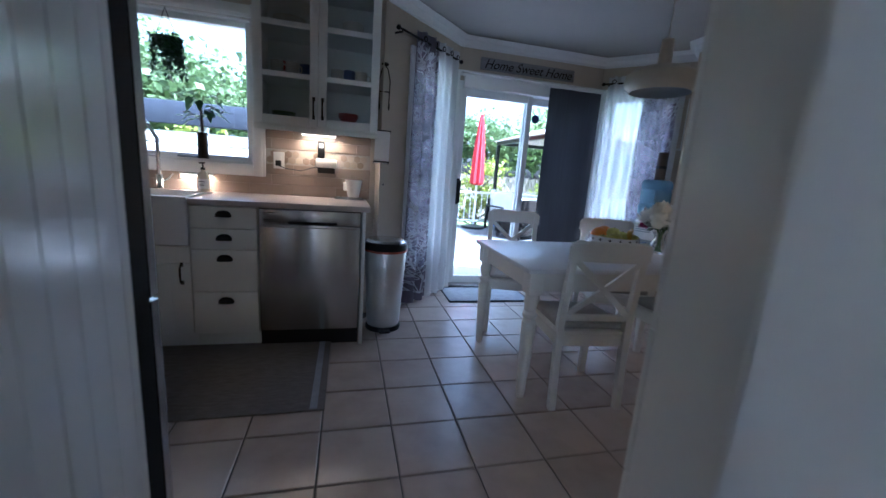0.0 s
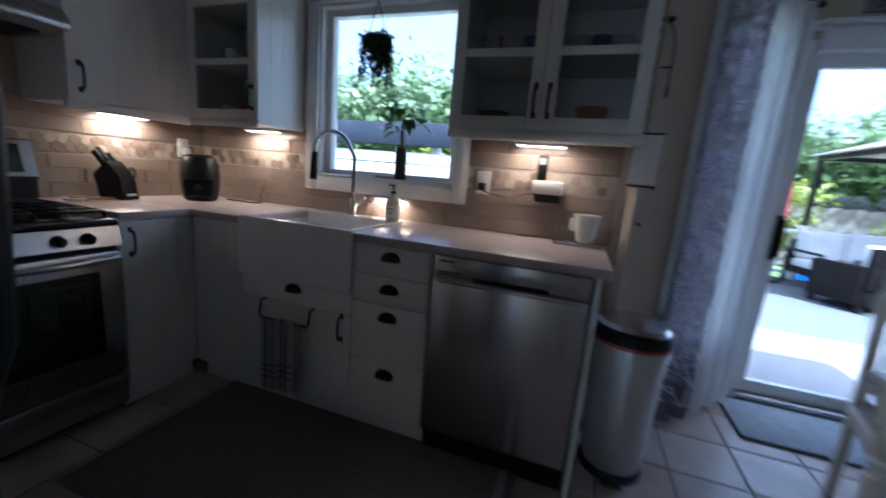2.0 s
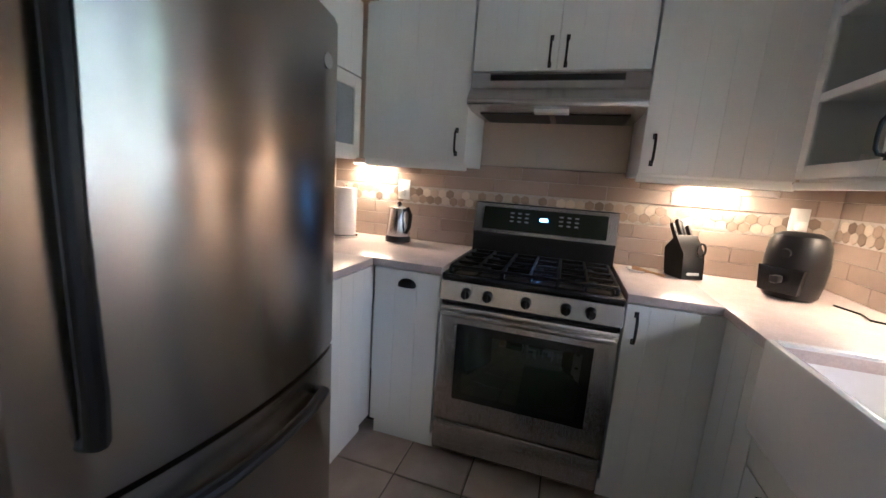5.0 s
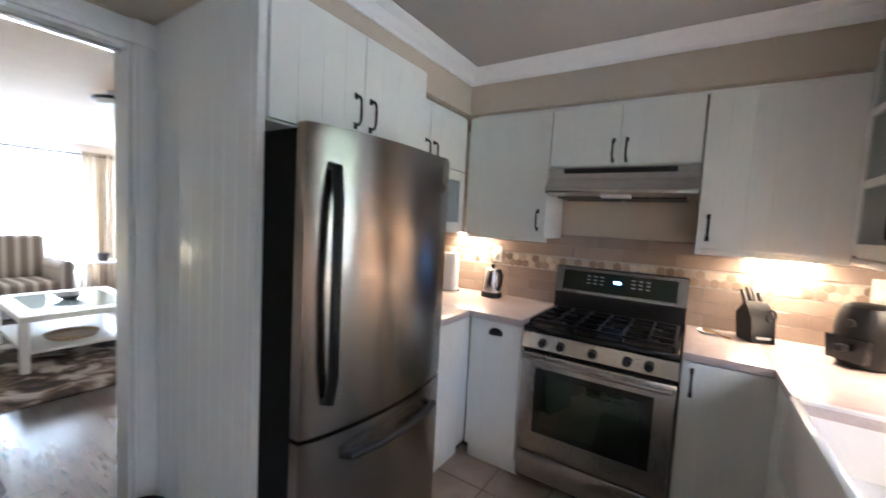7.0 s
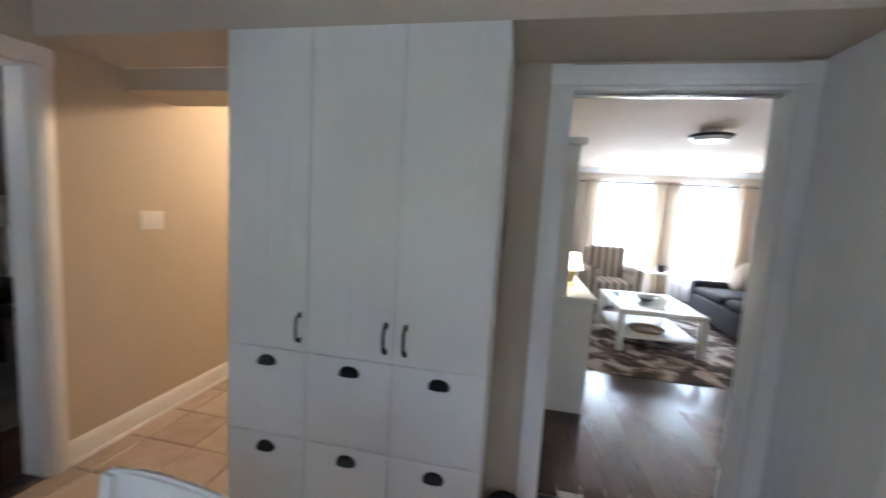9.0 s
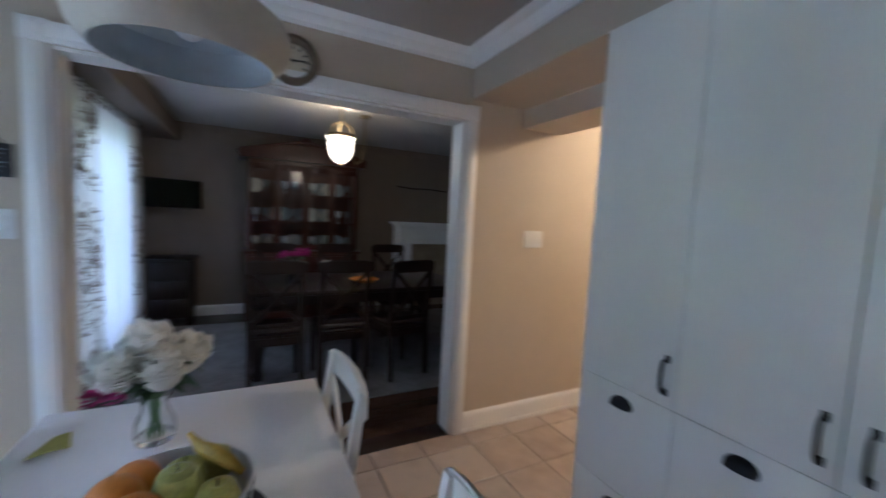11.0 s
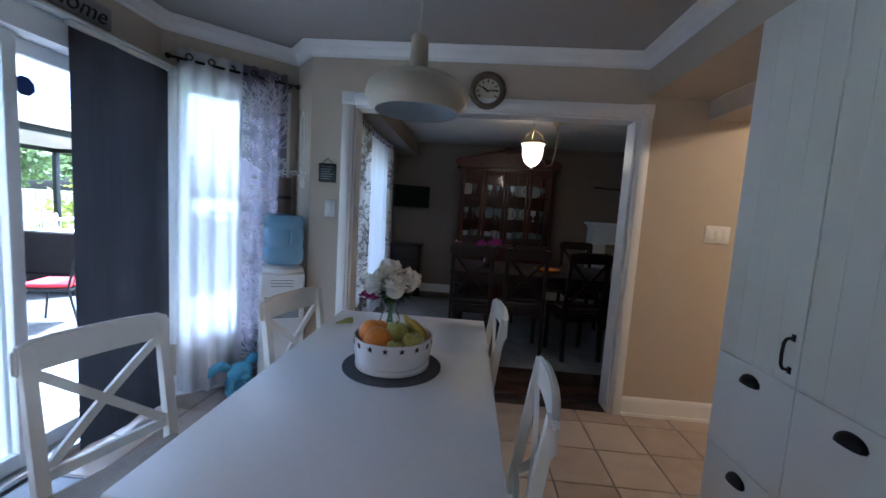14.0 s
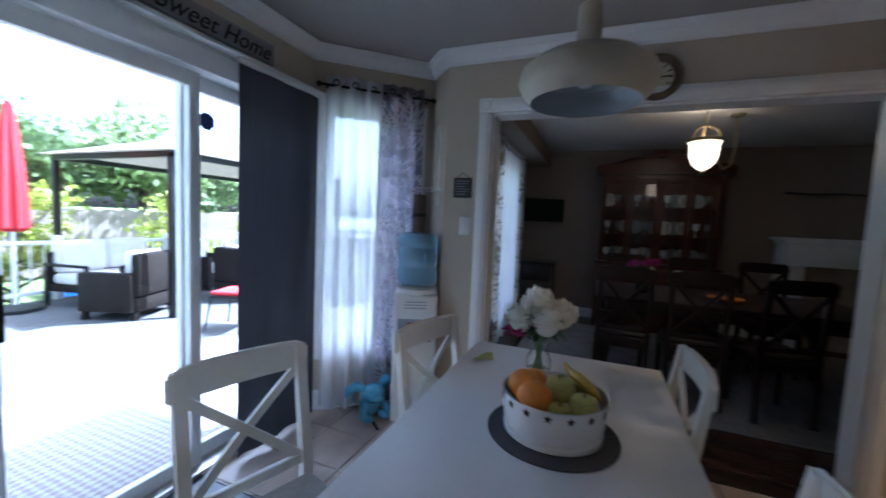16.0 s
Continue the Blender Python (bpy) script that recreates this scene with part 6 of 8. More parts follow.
# scrolled hanger on the bay return wall
hk = thing("wall_hanger", "white scrolled metal hanger on the bay wall", "wall hanger", on_wall(BAY[4], BAY[3], 0.13, 0.003, 1.46))
part("back_rod", Build().tube([(0, 0.004, 0.0), (0, 0.004, 0.42)], 0.006, 6), M_white, hk)
part("upper_scroll", Build().tube([(0.035 * math.cos(k * 0.55) * (1 - k / 14), 0.006, 0.43 + 0.035 * math.sin(k * 0.55) * (1 - k / 14)) for k in range(12)], 0.005, 6), M_white, hk)
part("lower_scroll", Build().tube([(0.05 * math.cos(2.6 + k * 0.5) * (1 - k / 16), 0.006, 0.03 + 0.045 * math.sin(2.6 + k * 0.5) * (1 - k / 16)) for k in range(13)], 0.005, 6), M_white, hk)
part("crossbar", Build().tube([(-0.06, 0.006, 0.1), (0.0, 0.006, 0.11), (0.06, 0.006, 0.1)], 0.006, 6), M_white, hk)

# ---- dining room ----
DX0, DX1, DY0, DY1 = 3.97, 7.5, -1.2, 4.25
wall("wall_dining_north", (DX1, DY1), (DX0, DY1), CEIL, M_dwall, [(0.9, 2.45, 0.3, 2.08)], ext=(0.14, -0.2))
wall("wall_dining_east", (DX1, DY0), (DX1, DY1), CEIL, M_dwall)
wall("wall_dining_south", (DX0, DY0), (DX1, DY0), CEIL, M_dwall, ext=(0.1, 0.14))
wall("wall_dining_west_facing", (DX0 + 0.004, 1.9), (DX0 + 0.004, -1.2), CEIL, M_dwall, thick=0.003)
struct("ceiling_dining", Build().box(3.972, 7.7, -1.4, 4.4, CEIL, CEIL + 0.1), M_dceil)
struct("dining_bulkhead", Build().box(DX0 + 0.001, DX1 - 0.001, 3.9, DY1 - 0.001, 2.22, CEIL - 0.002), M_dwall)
molding("baseboard_dining", [(DX1, DY0), (DX1, DY1), (DX0 + 0.2, DY1)], BASE_PROF, M_trim)
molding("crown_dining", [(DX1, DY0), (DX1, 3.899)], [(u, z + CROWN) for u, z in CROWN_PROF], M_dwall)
mdn, _ = run((DX1, DY1), (DX0, DY1))
window("window_dining", mdn @ Matrix.Translation((0.9, 0, 0)), 1.55, 0.3, 2.08, rails=(1.4,), label="wide dining window behind sheer curtains")
rod((DX1, DY1), (DX0, DY1), 0.7, 3.15, 0.1, 2.17)
drape("sheer_curtain", "white sheer curtain over the dining window", on_wall((DX1, DY1), (DX0, DY1), 1.45, 0.1, 0.03), 1.32, 2.2, 12, 0.03, M_lined, 0.2)
drape("patterned_curtain", "cream curtain printed with brown leaves in the dining room", on_wall((DX1, DY1), (DX0, DY1), 2.38, 0.12, 0.03), 0.52, 2.2, 4, 0.035, M_leafy, 0.2, vines=34, ink=M_ink)
drape("patterned_curtain", "cream curtain printed with brown leaves in the dining room", on_wall((DX1, DY1), (DX0, DY1), 0.95, 0.12, 0.03), 0.3, 2.2, 3, 0.035, M_leafy, 0.8, vines=20, ink=M_ink)
M_drug = mat("grey_dining_rug", (0.24, 0.23, 0.225), 0.95, var=0.25, scale=6, bump=0.5, bscale=120)
mat_rug("dining_rug", "large pale grey rug under the dining table", 4.5, 7.0, 0.4, 3.9, M_drug)

# china cabinet, facing -x
cc = thing("china_cabinet", "dark cherry china cabinet with glass doors and crest", "cabinet", pose(7.08, 3.17, 0, 0, 0, -90))
CW = 1.42
part("base", Build().box(0.0, CW, -0.06, 0.40, 0.0, 0.86, 0.01).box(-0.02, CW + 0.02, -0.085, 0.41, 0.86, 0.90, 0.012), M_cherry, cc)
for i in range(4):
    x = 0.03 + i * (CW - 0.06) / 4
    d = part("base_door", Build().box(x + 0.01, x + 0.33, -0.078, -0.061, 0.10, 0.60, 0.006).box(x + 0.06, x + 0.28, -0.086, -0.078, 0.16, 0.54, 0.006), M_cherry, cc)
    part("knob", Build().ball((x + 0.29, -0.09, 0.4), 0.012, u=10, w=6), M_brass, d)
    part("drawer", Build().box(x + 0.01, x + 0.33, -0.078, -0.061, 0.64, 0.83, 0.006), M_cherry, cc)
part("hutch_case", Build().box(0.03, 0.06, 0.0, 0.38, 0.90, 2.05).box(CW - 0.06, CW - 0.03, 0.0, 0.38, 0.90, 2.05).box(0.06, CW - 0.06, 0.36, 0.38, 0.90, 2.05).box(0.06, CW - 0.06, 0.0, 0.36, 2.0, 2.05), M_cherry, cc)
for z in (1.26, 1.62):
    part("shelf", Build().box(0.06, CW - 0.06, 0.03, 0.355, z, z + 0.012), M_glass, cc)
for i in range(4):
    w = (CW - 0.06) / 4
    x = 0.03 + i * w
    b = Build().box(x + 0.002, x + 0.05, -0.02, -0.001, 0.91, 2.0, 0.006).box(x + w - 0.05, x + w - 0.002, -0.02, -0.001, 0.91, 2.0, 0.006).box(x + 0.05, x + w - 0.05, -0.02, -0.001, 0.91, 0.98, 0.006).box(x + 0.05, x + w - 0.05, -0.02, -0.001, 1.93, 2.0, 0.006)
    b.box(x + 0.05, x + w - 0.05, -0.016, -0.004, 1.26, 1.275).box(x + 0.05, x + w - 0.05, -0.016, -0.004, 1.62, 1.635).box(x + w / 2 - 0.005, x + w / 2 + 0.005, -0.016, -0.004, 0.98, 1.93)
    d = part("glass_door", b, M_cherry, cc)
    g = part("pane", Build().box(x + 0.05, x + w - 0.05, -0.011, -0.008, 0.98, 1.93), M_pane, d)
    g.visible_shadow = False
out = [(-0.06, 2.05), (CW + 0.06, 2.05), (CW + 0.08, 2.13), (CW + 0.05, 2.16)] + [(CW / 2 + (CW / 2 + 0.05) * math.cos(a), 2.16 + 0.03 * math.sin(a) + 0.15 * (1 - abs(math.cos(a))) ** 1.3) for a in [k * math.pi / 16 for k in range(1, 16)]] + [(-0.05, 2.16), (-0.08, 2.13)]
part("cornice", Build().prism(out, -0.06, 0.39, "y"), M_cherry, cc, "arched cornice with crest")
part("crest", Build().ball((CW / 2, -0.06, 2.30), 0.07, 1.3, 0.3, 0.8).tube([(0.15, -0.065, 2.19), (0.4, -0.07, 2.25), (CW / 2, -0.07, 2.29), (CW - 0.4, -0.07, 2.25), (CW - 0.15, -0.065, 2.19)], 0.018), M_cherry, cc)
rn = random.Random(11)
for z in (0.905, 1.273, 1.633):
    for k in range(11):
        x = 0.12 + k * 0.117
        if rn.random() < 0.5:
            b = Build().lathe([(0, 0), (0.03, 0), (0.03, 0.004), (0.006, 0.01), (0.006, 0.07), (0.035, 0.1), (0.038, 0.17), (0.036, 0.17), (0, 0.09)], (0, 0, 0), 14)
            gl2 = thing("wine_glass", "stemmed glass inside the china cabinet", "glass", pose(7.08 + 0.18, 3.17 - x, z), "glassware in the china cabinet")
            part("glass", b, M_frost if k % 3 else M_white, gl2)
        else:
            pl = thing("display_plate", "white plate standing in the china cabinet", "plate", pose(7.08 + 0.27, 3.17 - x, z + 0.1, 0, -78, 0), "plates in the china cabinet")
            part("plate", Build().lathe([(0, 0), (0.06, 0), (0.095, 0.012), (0.095, 0.016), (0.06, 0.005), (0, 0.005)], seg=20), M_frost if k % 2 else M_cream, pl)
# added fill light that brightens the cabinet inside; it has no fitting
lamp("cabinet_lamp", "AREA", pose(7.27, 2.46, 1.985), 0.04, (1, 0.75, 0.5), size=0.2, size_y=1.2)

# dining table and chairs
dtt = thing("dining_table", "long espresso wood dining table with turned legs", "table", pose(5.55, 2.1, 0))
part("tabletop", Build().box(-0.52, 0.52, -1.0, 1.05, 0.72, 0.76, 0.012), M_dark, dtt)
part("apron", Build().box(-0.42, 0.42, -0.9, 0.95, 0.62, 0.719, 0.004), M_dark, dtt)
for sx in (-0.43, 0.43):
    for sy in (-0.9, 0.95):
        part("leg", Build().lathe([(0, 0.012), (0.04, 0.012), (0.05, 0.05), (0.035, 0.1), (0.06, 0.3), (0.07, 0.45), (0.04, 0.5), (0.06, 0.55), (0.06, 0.62), (0, 0.62)], (sx, sy, 0), 16), M_dark, dtt)
M_seat = mat("brown_leather", (0.04, 0.025, 0.02), 0.45, var=0.2)
DG = "dark chairs round the dining table"
dc = cross_chair("dining_chair", "espresso wood cross-back dining chair", M_dark, M_seat, pose(5.0, 2.93, 0.011, 0, 0, -90), DG, 0.46, 1.03, "brown leather seat pad")
for x, y, rz in ((5.0, 2.42, -90), (4.96, 1.9, -78), (6.1, 2.85, 90), (6.1, 2.2, 90), (6.1, 1.55, 90), (5.5, 0.85, 5)):
    copy_thing(dc, pose(x, y, 0.011, 0, 0, rz))
fv2 = thing("flower_bouquet", "magenta flowers in a dark vase on the table", "flowers", pose(5.45, 2.75, 0.761))
part("vase", Build().lathe([(0, 0), (0.05, 0), (0.06, 0.05), (0.04, 0.13), (0.05, 0.15), (0, 0.14)]), M_smoke, fv2)
b = Build()
for k in range(8):
    bloom(b, (0.11 * math.cos(k * 2.4), 0.11 * math.sin(k * 2.4), 0.24 + 0.02 * (k % 3)), 0.045, 36)
part("blooms", b, mat("magenta_bloom", (0.45, 0.03, 0.25), 0.6, var=0.2), fv2)
b = Build()
for k in range(40):
    a = rnd.uniform(0, 6.28)
    leaf_at(b, (0.04 * math.cos(a), 0.04 * math.sin(a), rnd.uniform(0.13, 0.22)), (math.cos(a), math.sin(a), 0.5), rnd.uniform(0.08, 0.14))
part("leaves", b, M_leafd, fv2)["kind"] = "stuff"
solid("serving_dish", Build().lathe([(0, 0), (0.09, 0), (0.14, 0.03), (0.135, 0.033), (0.085, 0.008), (0, 0.008)], (5.4, 2.1, 0.761)), M_orange, "shallow orange dish on the dining table", "dish")

# bell lantern
bl = thing("bell_lantern", "brass chain lantern with glowing frosted glass bell", "pendant lamp", pose(5.37, 2.369, 1.90))
M_glow = mat("glowing_frosted_glass", (0.9, 0.85, 0.75), 0.3, var=0.0, emit=(1.0, 0.70, 0.38), power=0.5)
gb = part("glass_bell", Build().lathe([(0.0, -0.02), (0.03, -0.015), (0.08, 0.03), (0.105, 0.1), (0.11, 0.2), (0.13, 0.225), (0.125, 0.225), (0.1, 0.2), (0.09, 0.1), (0, 0.03)], seg=32), M_glow, bl, "frosted glass bell, lit")
gb.visible_shadow = False
part("finial", Build().ball((0, 0, -0.035), 0.016), M_brass, bl)
part("brass_band", Build().lathe([(0.126, 0.215), (0.136, 0.22), (0.136, 0.24), (0.126, 0.245)], seg=32), M_brass, bl)
for k in range(3):
    a = k * 2.094
    part("arm", Build().tube([(0.12 * math.cos(a), 0.12 * math.sin(a), 0.24), (0.09 * math.cos(a), 0.09 * math.sin(a), 0.31), (0.015 * math.cos(a), 0.015 * math.sin(a), 0.36)], 0.006, 6), M_brass, bl)
part("chain", Build().cyl((0, 0, 0.35), (0, 0, 0.535), 0.007, seg=8), M_brass, bl)
part("swag_chain", Build().tube([(0.11, -0.07, 0.235), (0.16, -0.13, 0.10), (0.23, -0.2, 0.02), (0.30, -0.27, 0.06), (0.35, -0.31, 0.22), (0.37, -0.32, 0.52)], 0.009, 6), M_brass, bl)
part("swag_hook", Build().lathe([(0, 0.5), (0.05, 0.51), (0.055, 0.535), (0, 0.535)]).moved(Matrix.Translation((0.37, -0.32, 0))), M_brass, bl)
part("ceiling_rose", Build().lathe([(0, 0.515), (0.12, 0.52), (0.24, 0.53), (0.25, 0.5385), (0, 0.5385)], seg=40), M_dceil, bl, "plaster ceiling rose")
lamp("lantern_lamp", "POINT", pose(5.37, 2.369, 2.03), 0.3, (1, 0.75, 0.45), radius=0.06)

tv = thing("wall_television", "flat black television on a wall bracket", "television", pose(7.28, 3.93, 1.56, 0, 0, -62))
part("casing", Build().box(-0.30, 0.30, -0.03, 0.02, -0.17, 0.17, 0.008), M_blackp, tv)
part("screen", Build().box(-0.28, 0.28, -0.0325, -0.03, -0.15, 0.155), M_bglass, tv)
part("bracket", Build().box(-0.03, 0.03, 0.02, 0.16, -0.04, 0.04, 0.004), M_black, tv)
sc = thing("side_cabinet", "dark wood bow-front side chest in the dining corner", "cabinet", pose(7.2, 3.95, 0, 0, 0, -90))
part("body", Build().box(-0.22, 0.22, -0.2, 0.2, 0.1, 0.78, 0.01), M_dark, sc)
part("top", Build().box(-0.25, 0.25, -0.23, 0.22, 0.78, 0.81, 0.01), M_dark, sc)
for i in range(3):
    part("drawer", Build().box(-0.2, 0.2, -0.215, -0.2, 0.13 + 0.21 * i, 0.33 + 0.21 * i, 0.005), M_dark, sc)
for x in (-0.19, 0.19):
    for y in (-0.17, 0.17):
        part("leg", Build().box(x - 0.025, x + 0.025, y - 0.025, y + 0.025, 0, 0.1, 0.004), M_dark, sc)
fp = thing("fireplace_mantel", "white painted fireplace surround with moulded shelf", "fireplace", pose(7.2, 0.46, 0, 0, 0, -90))
part("shelf", Build().box(-0.68, 0.68, -0.08, 0.295, 1.29, 1.33, 0.008).box(-0.64, 0.64, -0.05, 0.295, 1.25, 1.29, 0.008), M_trim, fp)
part("frieze", Build().box(-0.62, 0.62, -0.02, 0.295, 1.0, 1.25, 0.004).box(-0.4, 0.4, -0.03, -0.02, 1.05, 1.2, 0.006), M_trim, fp)
for x in (-0.62, 0.42):
    part("pilaster", Build().box(x, x + 0.2, -0.02, 0.295, 0, 1.0, 0.004).box(x + 0.03, x + 0.17, -0.03, -0.02, 0.15, 0.93, 0.006), M_trim, fp)
part("firebox", Build().box(-0.42, 0.42, 0.1, 0.29, 0, 1.0), mat("beige_stone", (0.4, 0.33, 0.25), 0.6, var=0.2, scale=8), fp)
solid("wall_branch", Build().tube([(7.48, 1.05, 1.88), (7.46, 0.8, 1.86), (7.47, 0.5, 1.87), (7.46, 0.2, 1.85)], 0.012), M_dark, "thin dark twig decoration on the dining wall", "decoration")
M_pic = mat("picture_print", (0.4, 0.38, 0.36), 0.7, var=0.5, scale=14)
M_matt = mat("cream_picture_mount", (0.6, 0.57, 0.52), 0.8, var=0.05)
for z in (1.13, 1.5):
    pf = thing("picture_frame", "small framed picture on the dining wall", "picture", pose(4.62, 4.246, z))
    part("frame", Build().box(-0.1, 0.1, -0.02, 0, -0.14, 0.14, 0.004), M_dark, pf)
    part("mount", Build().box(-0.082, 0.082, -0.022, -0.02, -0.122, 0.122), M_matt, pf, "cream mount")
    part("print", Build().box(-0.045, 0.045, -0.0235, -0.022, -0.075, 0.075), M_pic, pf)

# ---- hall ----
wall("wall_hall_south", (1.75, -1.9), (XE, -1.9), CEIL, M_wall)
wall("wall_hall_west", (1.75, 1.379), (1.75, -1.9), CEIL, M_wall, thick=0.1)
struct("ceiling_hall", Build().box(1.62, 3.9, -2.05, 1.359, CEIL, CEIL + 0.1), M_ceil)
hl = thing("hall_ceiling_light", "small flush ceiling light glowing warm in the hall", "ceiling light", pose(2.9, 0.3, CEIL))
part("base", Build().lathe([(0, 0), (0.13, 0), (0.13, -0.02), (0, -0.02)]), M_white, hl)
gg = part("bowl", Build().lathe([(0.12, -0.021), (0.1, -0.06), (0.05, -0.085), (0, -0.09)]), M_bulb, hl)
gg.visible_shadow = False
lamp("hall_lamp", "POINT", pose(2.9, 0.3, 2.3), 4.0, (1, 0.62, 0.30), radius=0.08)

# ---- living room ----
LX0, LX1, LY0, LY1 = -3.4, 1.65, -4.7, 1.345
wall("wall_living_north", (LX1, LY1), (0.25, LY1), CEIL, M_lwall, [(0.255, 1.15, -1, DOOR_H)], thick=0.001)
wall("wall_living_north_west", (0.25, 1.48), (LX0, 1.48), CEIL, M_lwall, thick=0.1)
wall("wall_living_west", (LX0, 1.48), (LX0, LY0), CEIL, M_lwall, ext=(0.1, 0.14))
wall("wall_living_south", (LX0, LY0), (LX1, LY0), CEIL, M_lwall, [(1.2, 2.12, 0.5, 2.12), (2.53, 3.5, 0.5, 2.12)], ext=(0, 0.14))
wall("wall_living_east", (LX1, LY0), (LX1, LY1), CEIL, M_lwall, thick=0.09)
# warm light bounced off the wood floor is put into the ceiling colour
struct("ceiling_living", Build().box(-3.55, 1.8, -4.85, 1.359, CEIL + 0.004, CEIL + 0.1), mat("warm_peach_ceiling", (0.75, 0.60, 0.46), 0.85, var=0.03))
molding("crown_living", [(LX0, 1.48), (LX0, LY0), (LX1, LY0), (LX1, LY1)], [(u, z + CROWN) for u, z in CROWN_PROF], M_trim)
molding("baseboard_living", [(LX0, 1.48), (LX0, LY0), (LX1, LY0), (LX1, LY1)], BASE_PROF, M_trim)
mls, _ = run((LX0, LY0), (LX1, LY0))
for a, w in ((1.2, 0.92), (2.53, 0.97)):
    window("window_living", mls @ Matrix.Translation((a, 0, 0)), w, 0.5, 2.12, rails=(1.3,), label="tall bright living room window")
    drape("sheer_curtain", "white sheer curtain over the living room window", on_wall((LX0, LY0), (LX1, LY0), a + w / 2, 0.08, 0.03), w * 1.0, 2.2, 9, 0.025, M_sheer, a)
    lamp("window_sky_lamp", "AREA", pose(LX0 + a + w / 2, LY0 - 0.16, 1.35, 90, 0, 0), 12, (1.0, 0.98, 0.95), size=w, size_y=1.5)
rod((LX0, LY0), (LX1, LY0), 0.7, 4.0, 0.1, 2.18)
for s in (1.02, 2.22, 2.44, 3.66):
    drape("drape", "beige living room drape beside the window", on_wall((LX0, LY0), (LX1, LY0), s, 0.13, 0.03), 0.26, 2.2, 3, 0.04, M_beige, s)
M_lrug = bpy.data.materials.new("brown_mottled_rug")
M_lrug.use_nodes = True
nn_, ll_ = M_lrug.node_tree.nodes, M_lrug.node_tree.links
tx, rp = nn_.new("ShaderNodeTexNoise"), nn_.new("ShaderNodeValToRGB")
co_ = nn_.new("ShaderNodeTexCoord")
tx.inputs["Scale"].default_value, tx.inputs["Detail"].default_value = 3.5, 5
tx.inputs["Distortion"].default_value = 0.8
e = rp.color_ramp.elements
e[0].position, e[0].color, e[1].position, e[1].color = 0.42, (0.05, 0.04, 0.035, 1), 0.6, (0.5, 0.45, 0.4, 1)
x_ = e.new(0.5)
x_.color = (0.17, 0.12, 0.09, 1)
ll_.new(co_.outputs["Object"], tx.inputs["Vector"])
ll_.new(tx.outputs[0], rp.inputs[0])
ll_.new(rp.outputs[0], nn_["Principled BSDF"].inputs["Base Color"])
nn_["Principled BSDF"].inputs["Roughness"].default_value = 0.95
mat_rug("living_rug", "brown and cream mottled living room rug", -1.7, 0.95, -3.5, -0.5, M_lrug)
ct = thing("coffee_table", "white square coffee table with glass inset and shelf", "coffee table", pose(-0.06, -1.8, 0.011))
part("top_frame", Build().box(-0.45, 0.45, -0.6, -0.48, 0.43, 0.48, 0.005).box(-0.45, 0.45, 0.48, 0.6, 0.43, 0.48, 0.005).box(-0.45, -0.33, -0.48, 0.48, 0.43, 0.48, 0.005).box(0.33, 0.45, -0.48, 0.48, 0.43, 0.48, 0.005), M_furn, ct)
part("glass_inset", Build().box(-0.33, 0.33, -0.48, 0.48, 0.462, 0.474), mat("pale_green_glass", (0.45, 0.55, 0.52), 0.05, var=0.02), ct)
part("shelf", Build().box(-0.42, 0.42, -0.57, 0.57, 0.15, 0.175, 0.004), M_furn, ct)
for x in (-0.42, 0.42):
    for y in (-0.57, 0.57):
        part("leg", Build().box(x - 0.03, x + 0.03, y - 0.03, y + 0.03, 0, 0.43, 0.004), M_furn, ct)
solid("glass_bowl", Build().lathe([(0, 0), (0.05, 0), (0.13, 0.05), (0.125, 0.053), (0.045, 0.008), (0, 0.008)], (-0.06, -1.85, 0.486)), M_frost, "shallow glass bowl on the coffee table", "bowl")
solid("woven_tray", Build().lathe([(0, 0), (0.17, 0), (0.2, 0.035), (0.19, 0.035), (0.165, 0.01), (0, 0.01)], (-0.01, -1.55, 0.187)), M_wood, "round woven tray on the coffee table shelf", "tray")
M_arm = bpy.data.materials.new("striped_upholstery")
M_arm.use_nodes = True
nn_, ll_ = M_arm.node_tree.nodes, M_arm.node_tree.links
wv, rp, co_ = nn_.new("ShaderNodeTexWave"), nn_.new("ShaderNodeValToRGB"), nn_.new("ShaderNodeTexCoord")
wv.bands_direction = "X"
wv.inputs["Scale"].default_value = 2.6
e = rp.color_ramp.elements
e[0].position, e[0].color, e[1].position, e[1].color = 0.62, (0.27, 0.225, 0.185, 1), 0.68, (0.62, 0.57, 0.50, 1)
ll_.new(co_.outputs["Object"], wv.inputs["Vector"])
ll_.new(wv.outputs[0], rp.inputs[0])
ll_.new(rp.outputs[0], nn_["Principled BSDF"].inputs["Base Color"])
nn_["Principled BSDF"].inputs["Roughness"].default_value = 0.9
ac = thing("armchair", "brown and cream striped armchair by the window", "armchair", pose(0.0, -3.7, 0.011, 0, 0, 185))
part("seat", Build().box(-0.3, 0.3, -0.38, 0.3, 0.16, 0.44, 0.05, 3), M_arm, ac)
part("backrest", Build().box(-0.34, 0.34, 0.22, 0.42, 0.3, 0.98, 0.06, 3), M_arm, ac)
for x in (-0.36, 0.36):
    part("armrest", Build().box(x - 0.07, x + 0.07, -0.38, 0.36, 0.14, 0.6, 0.05, 3).cyl((x, -0.38, 0.6), (x, 0.3, 0.6), 0.08), M_arm, ac)
for x in (-0.32, 0.32):
    for y in (-0.32, 0.34):
        part("leg", Build().cyl((x, y, 0), (x, y, 0.16), 0.015, 0.025), M_dark, ac)
M_sofa = mat("charcoal_upholstery", (0.06, 0.06, 0.065), 0.9, var=0.15, bump=0.3, bscale=150)
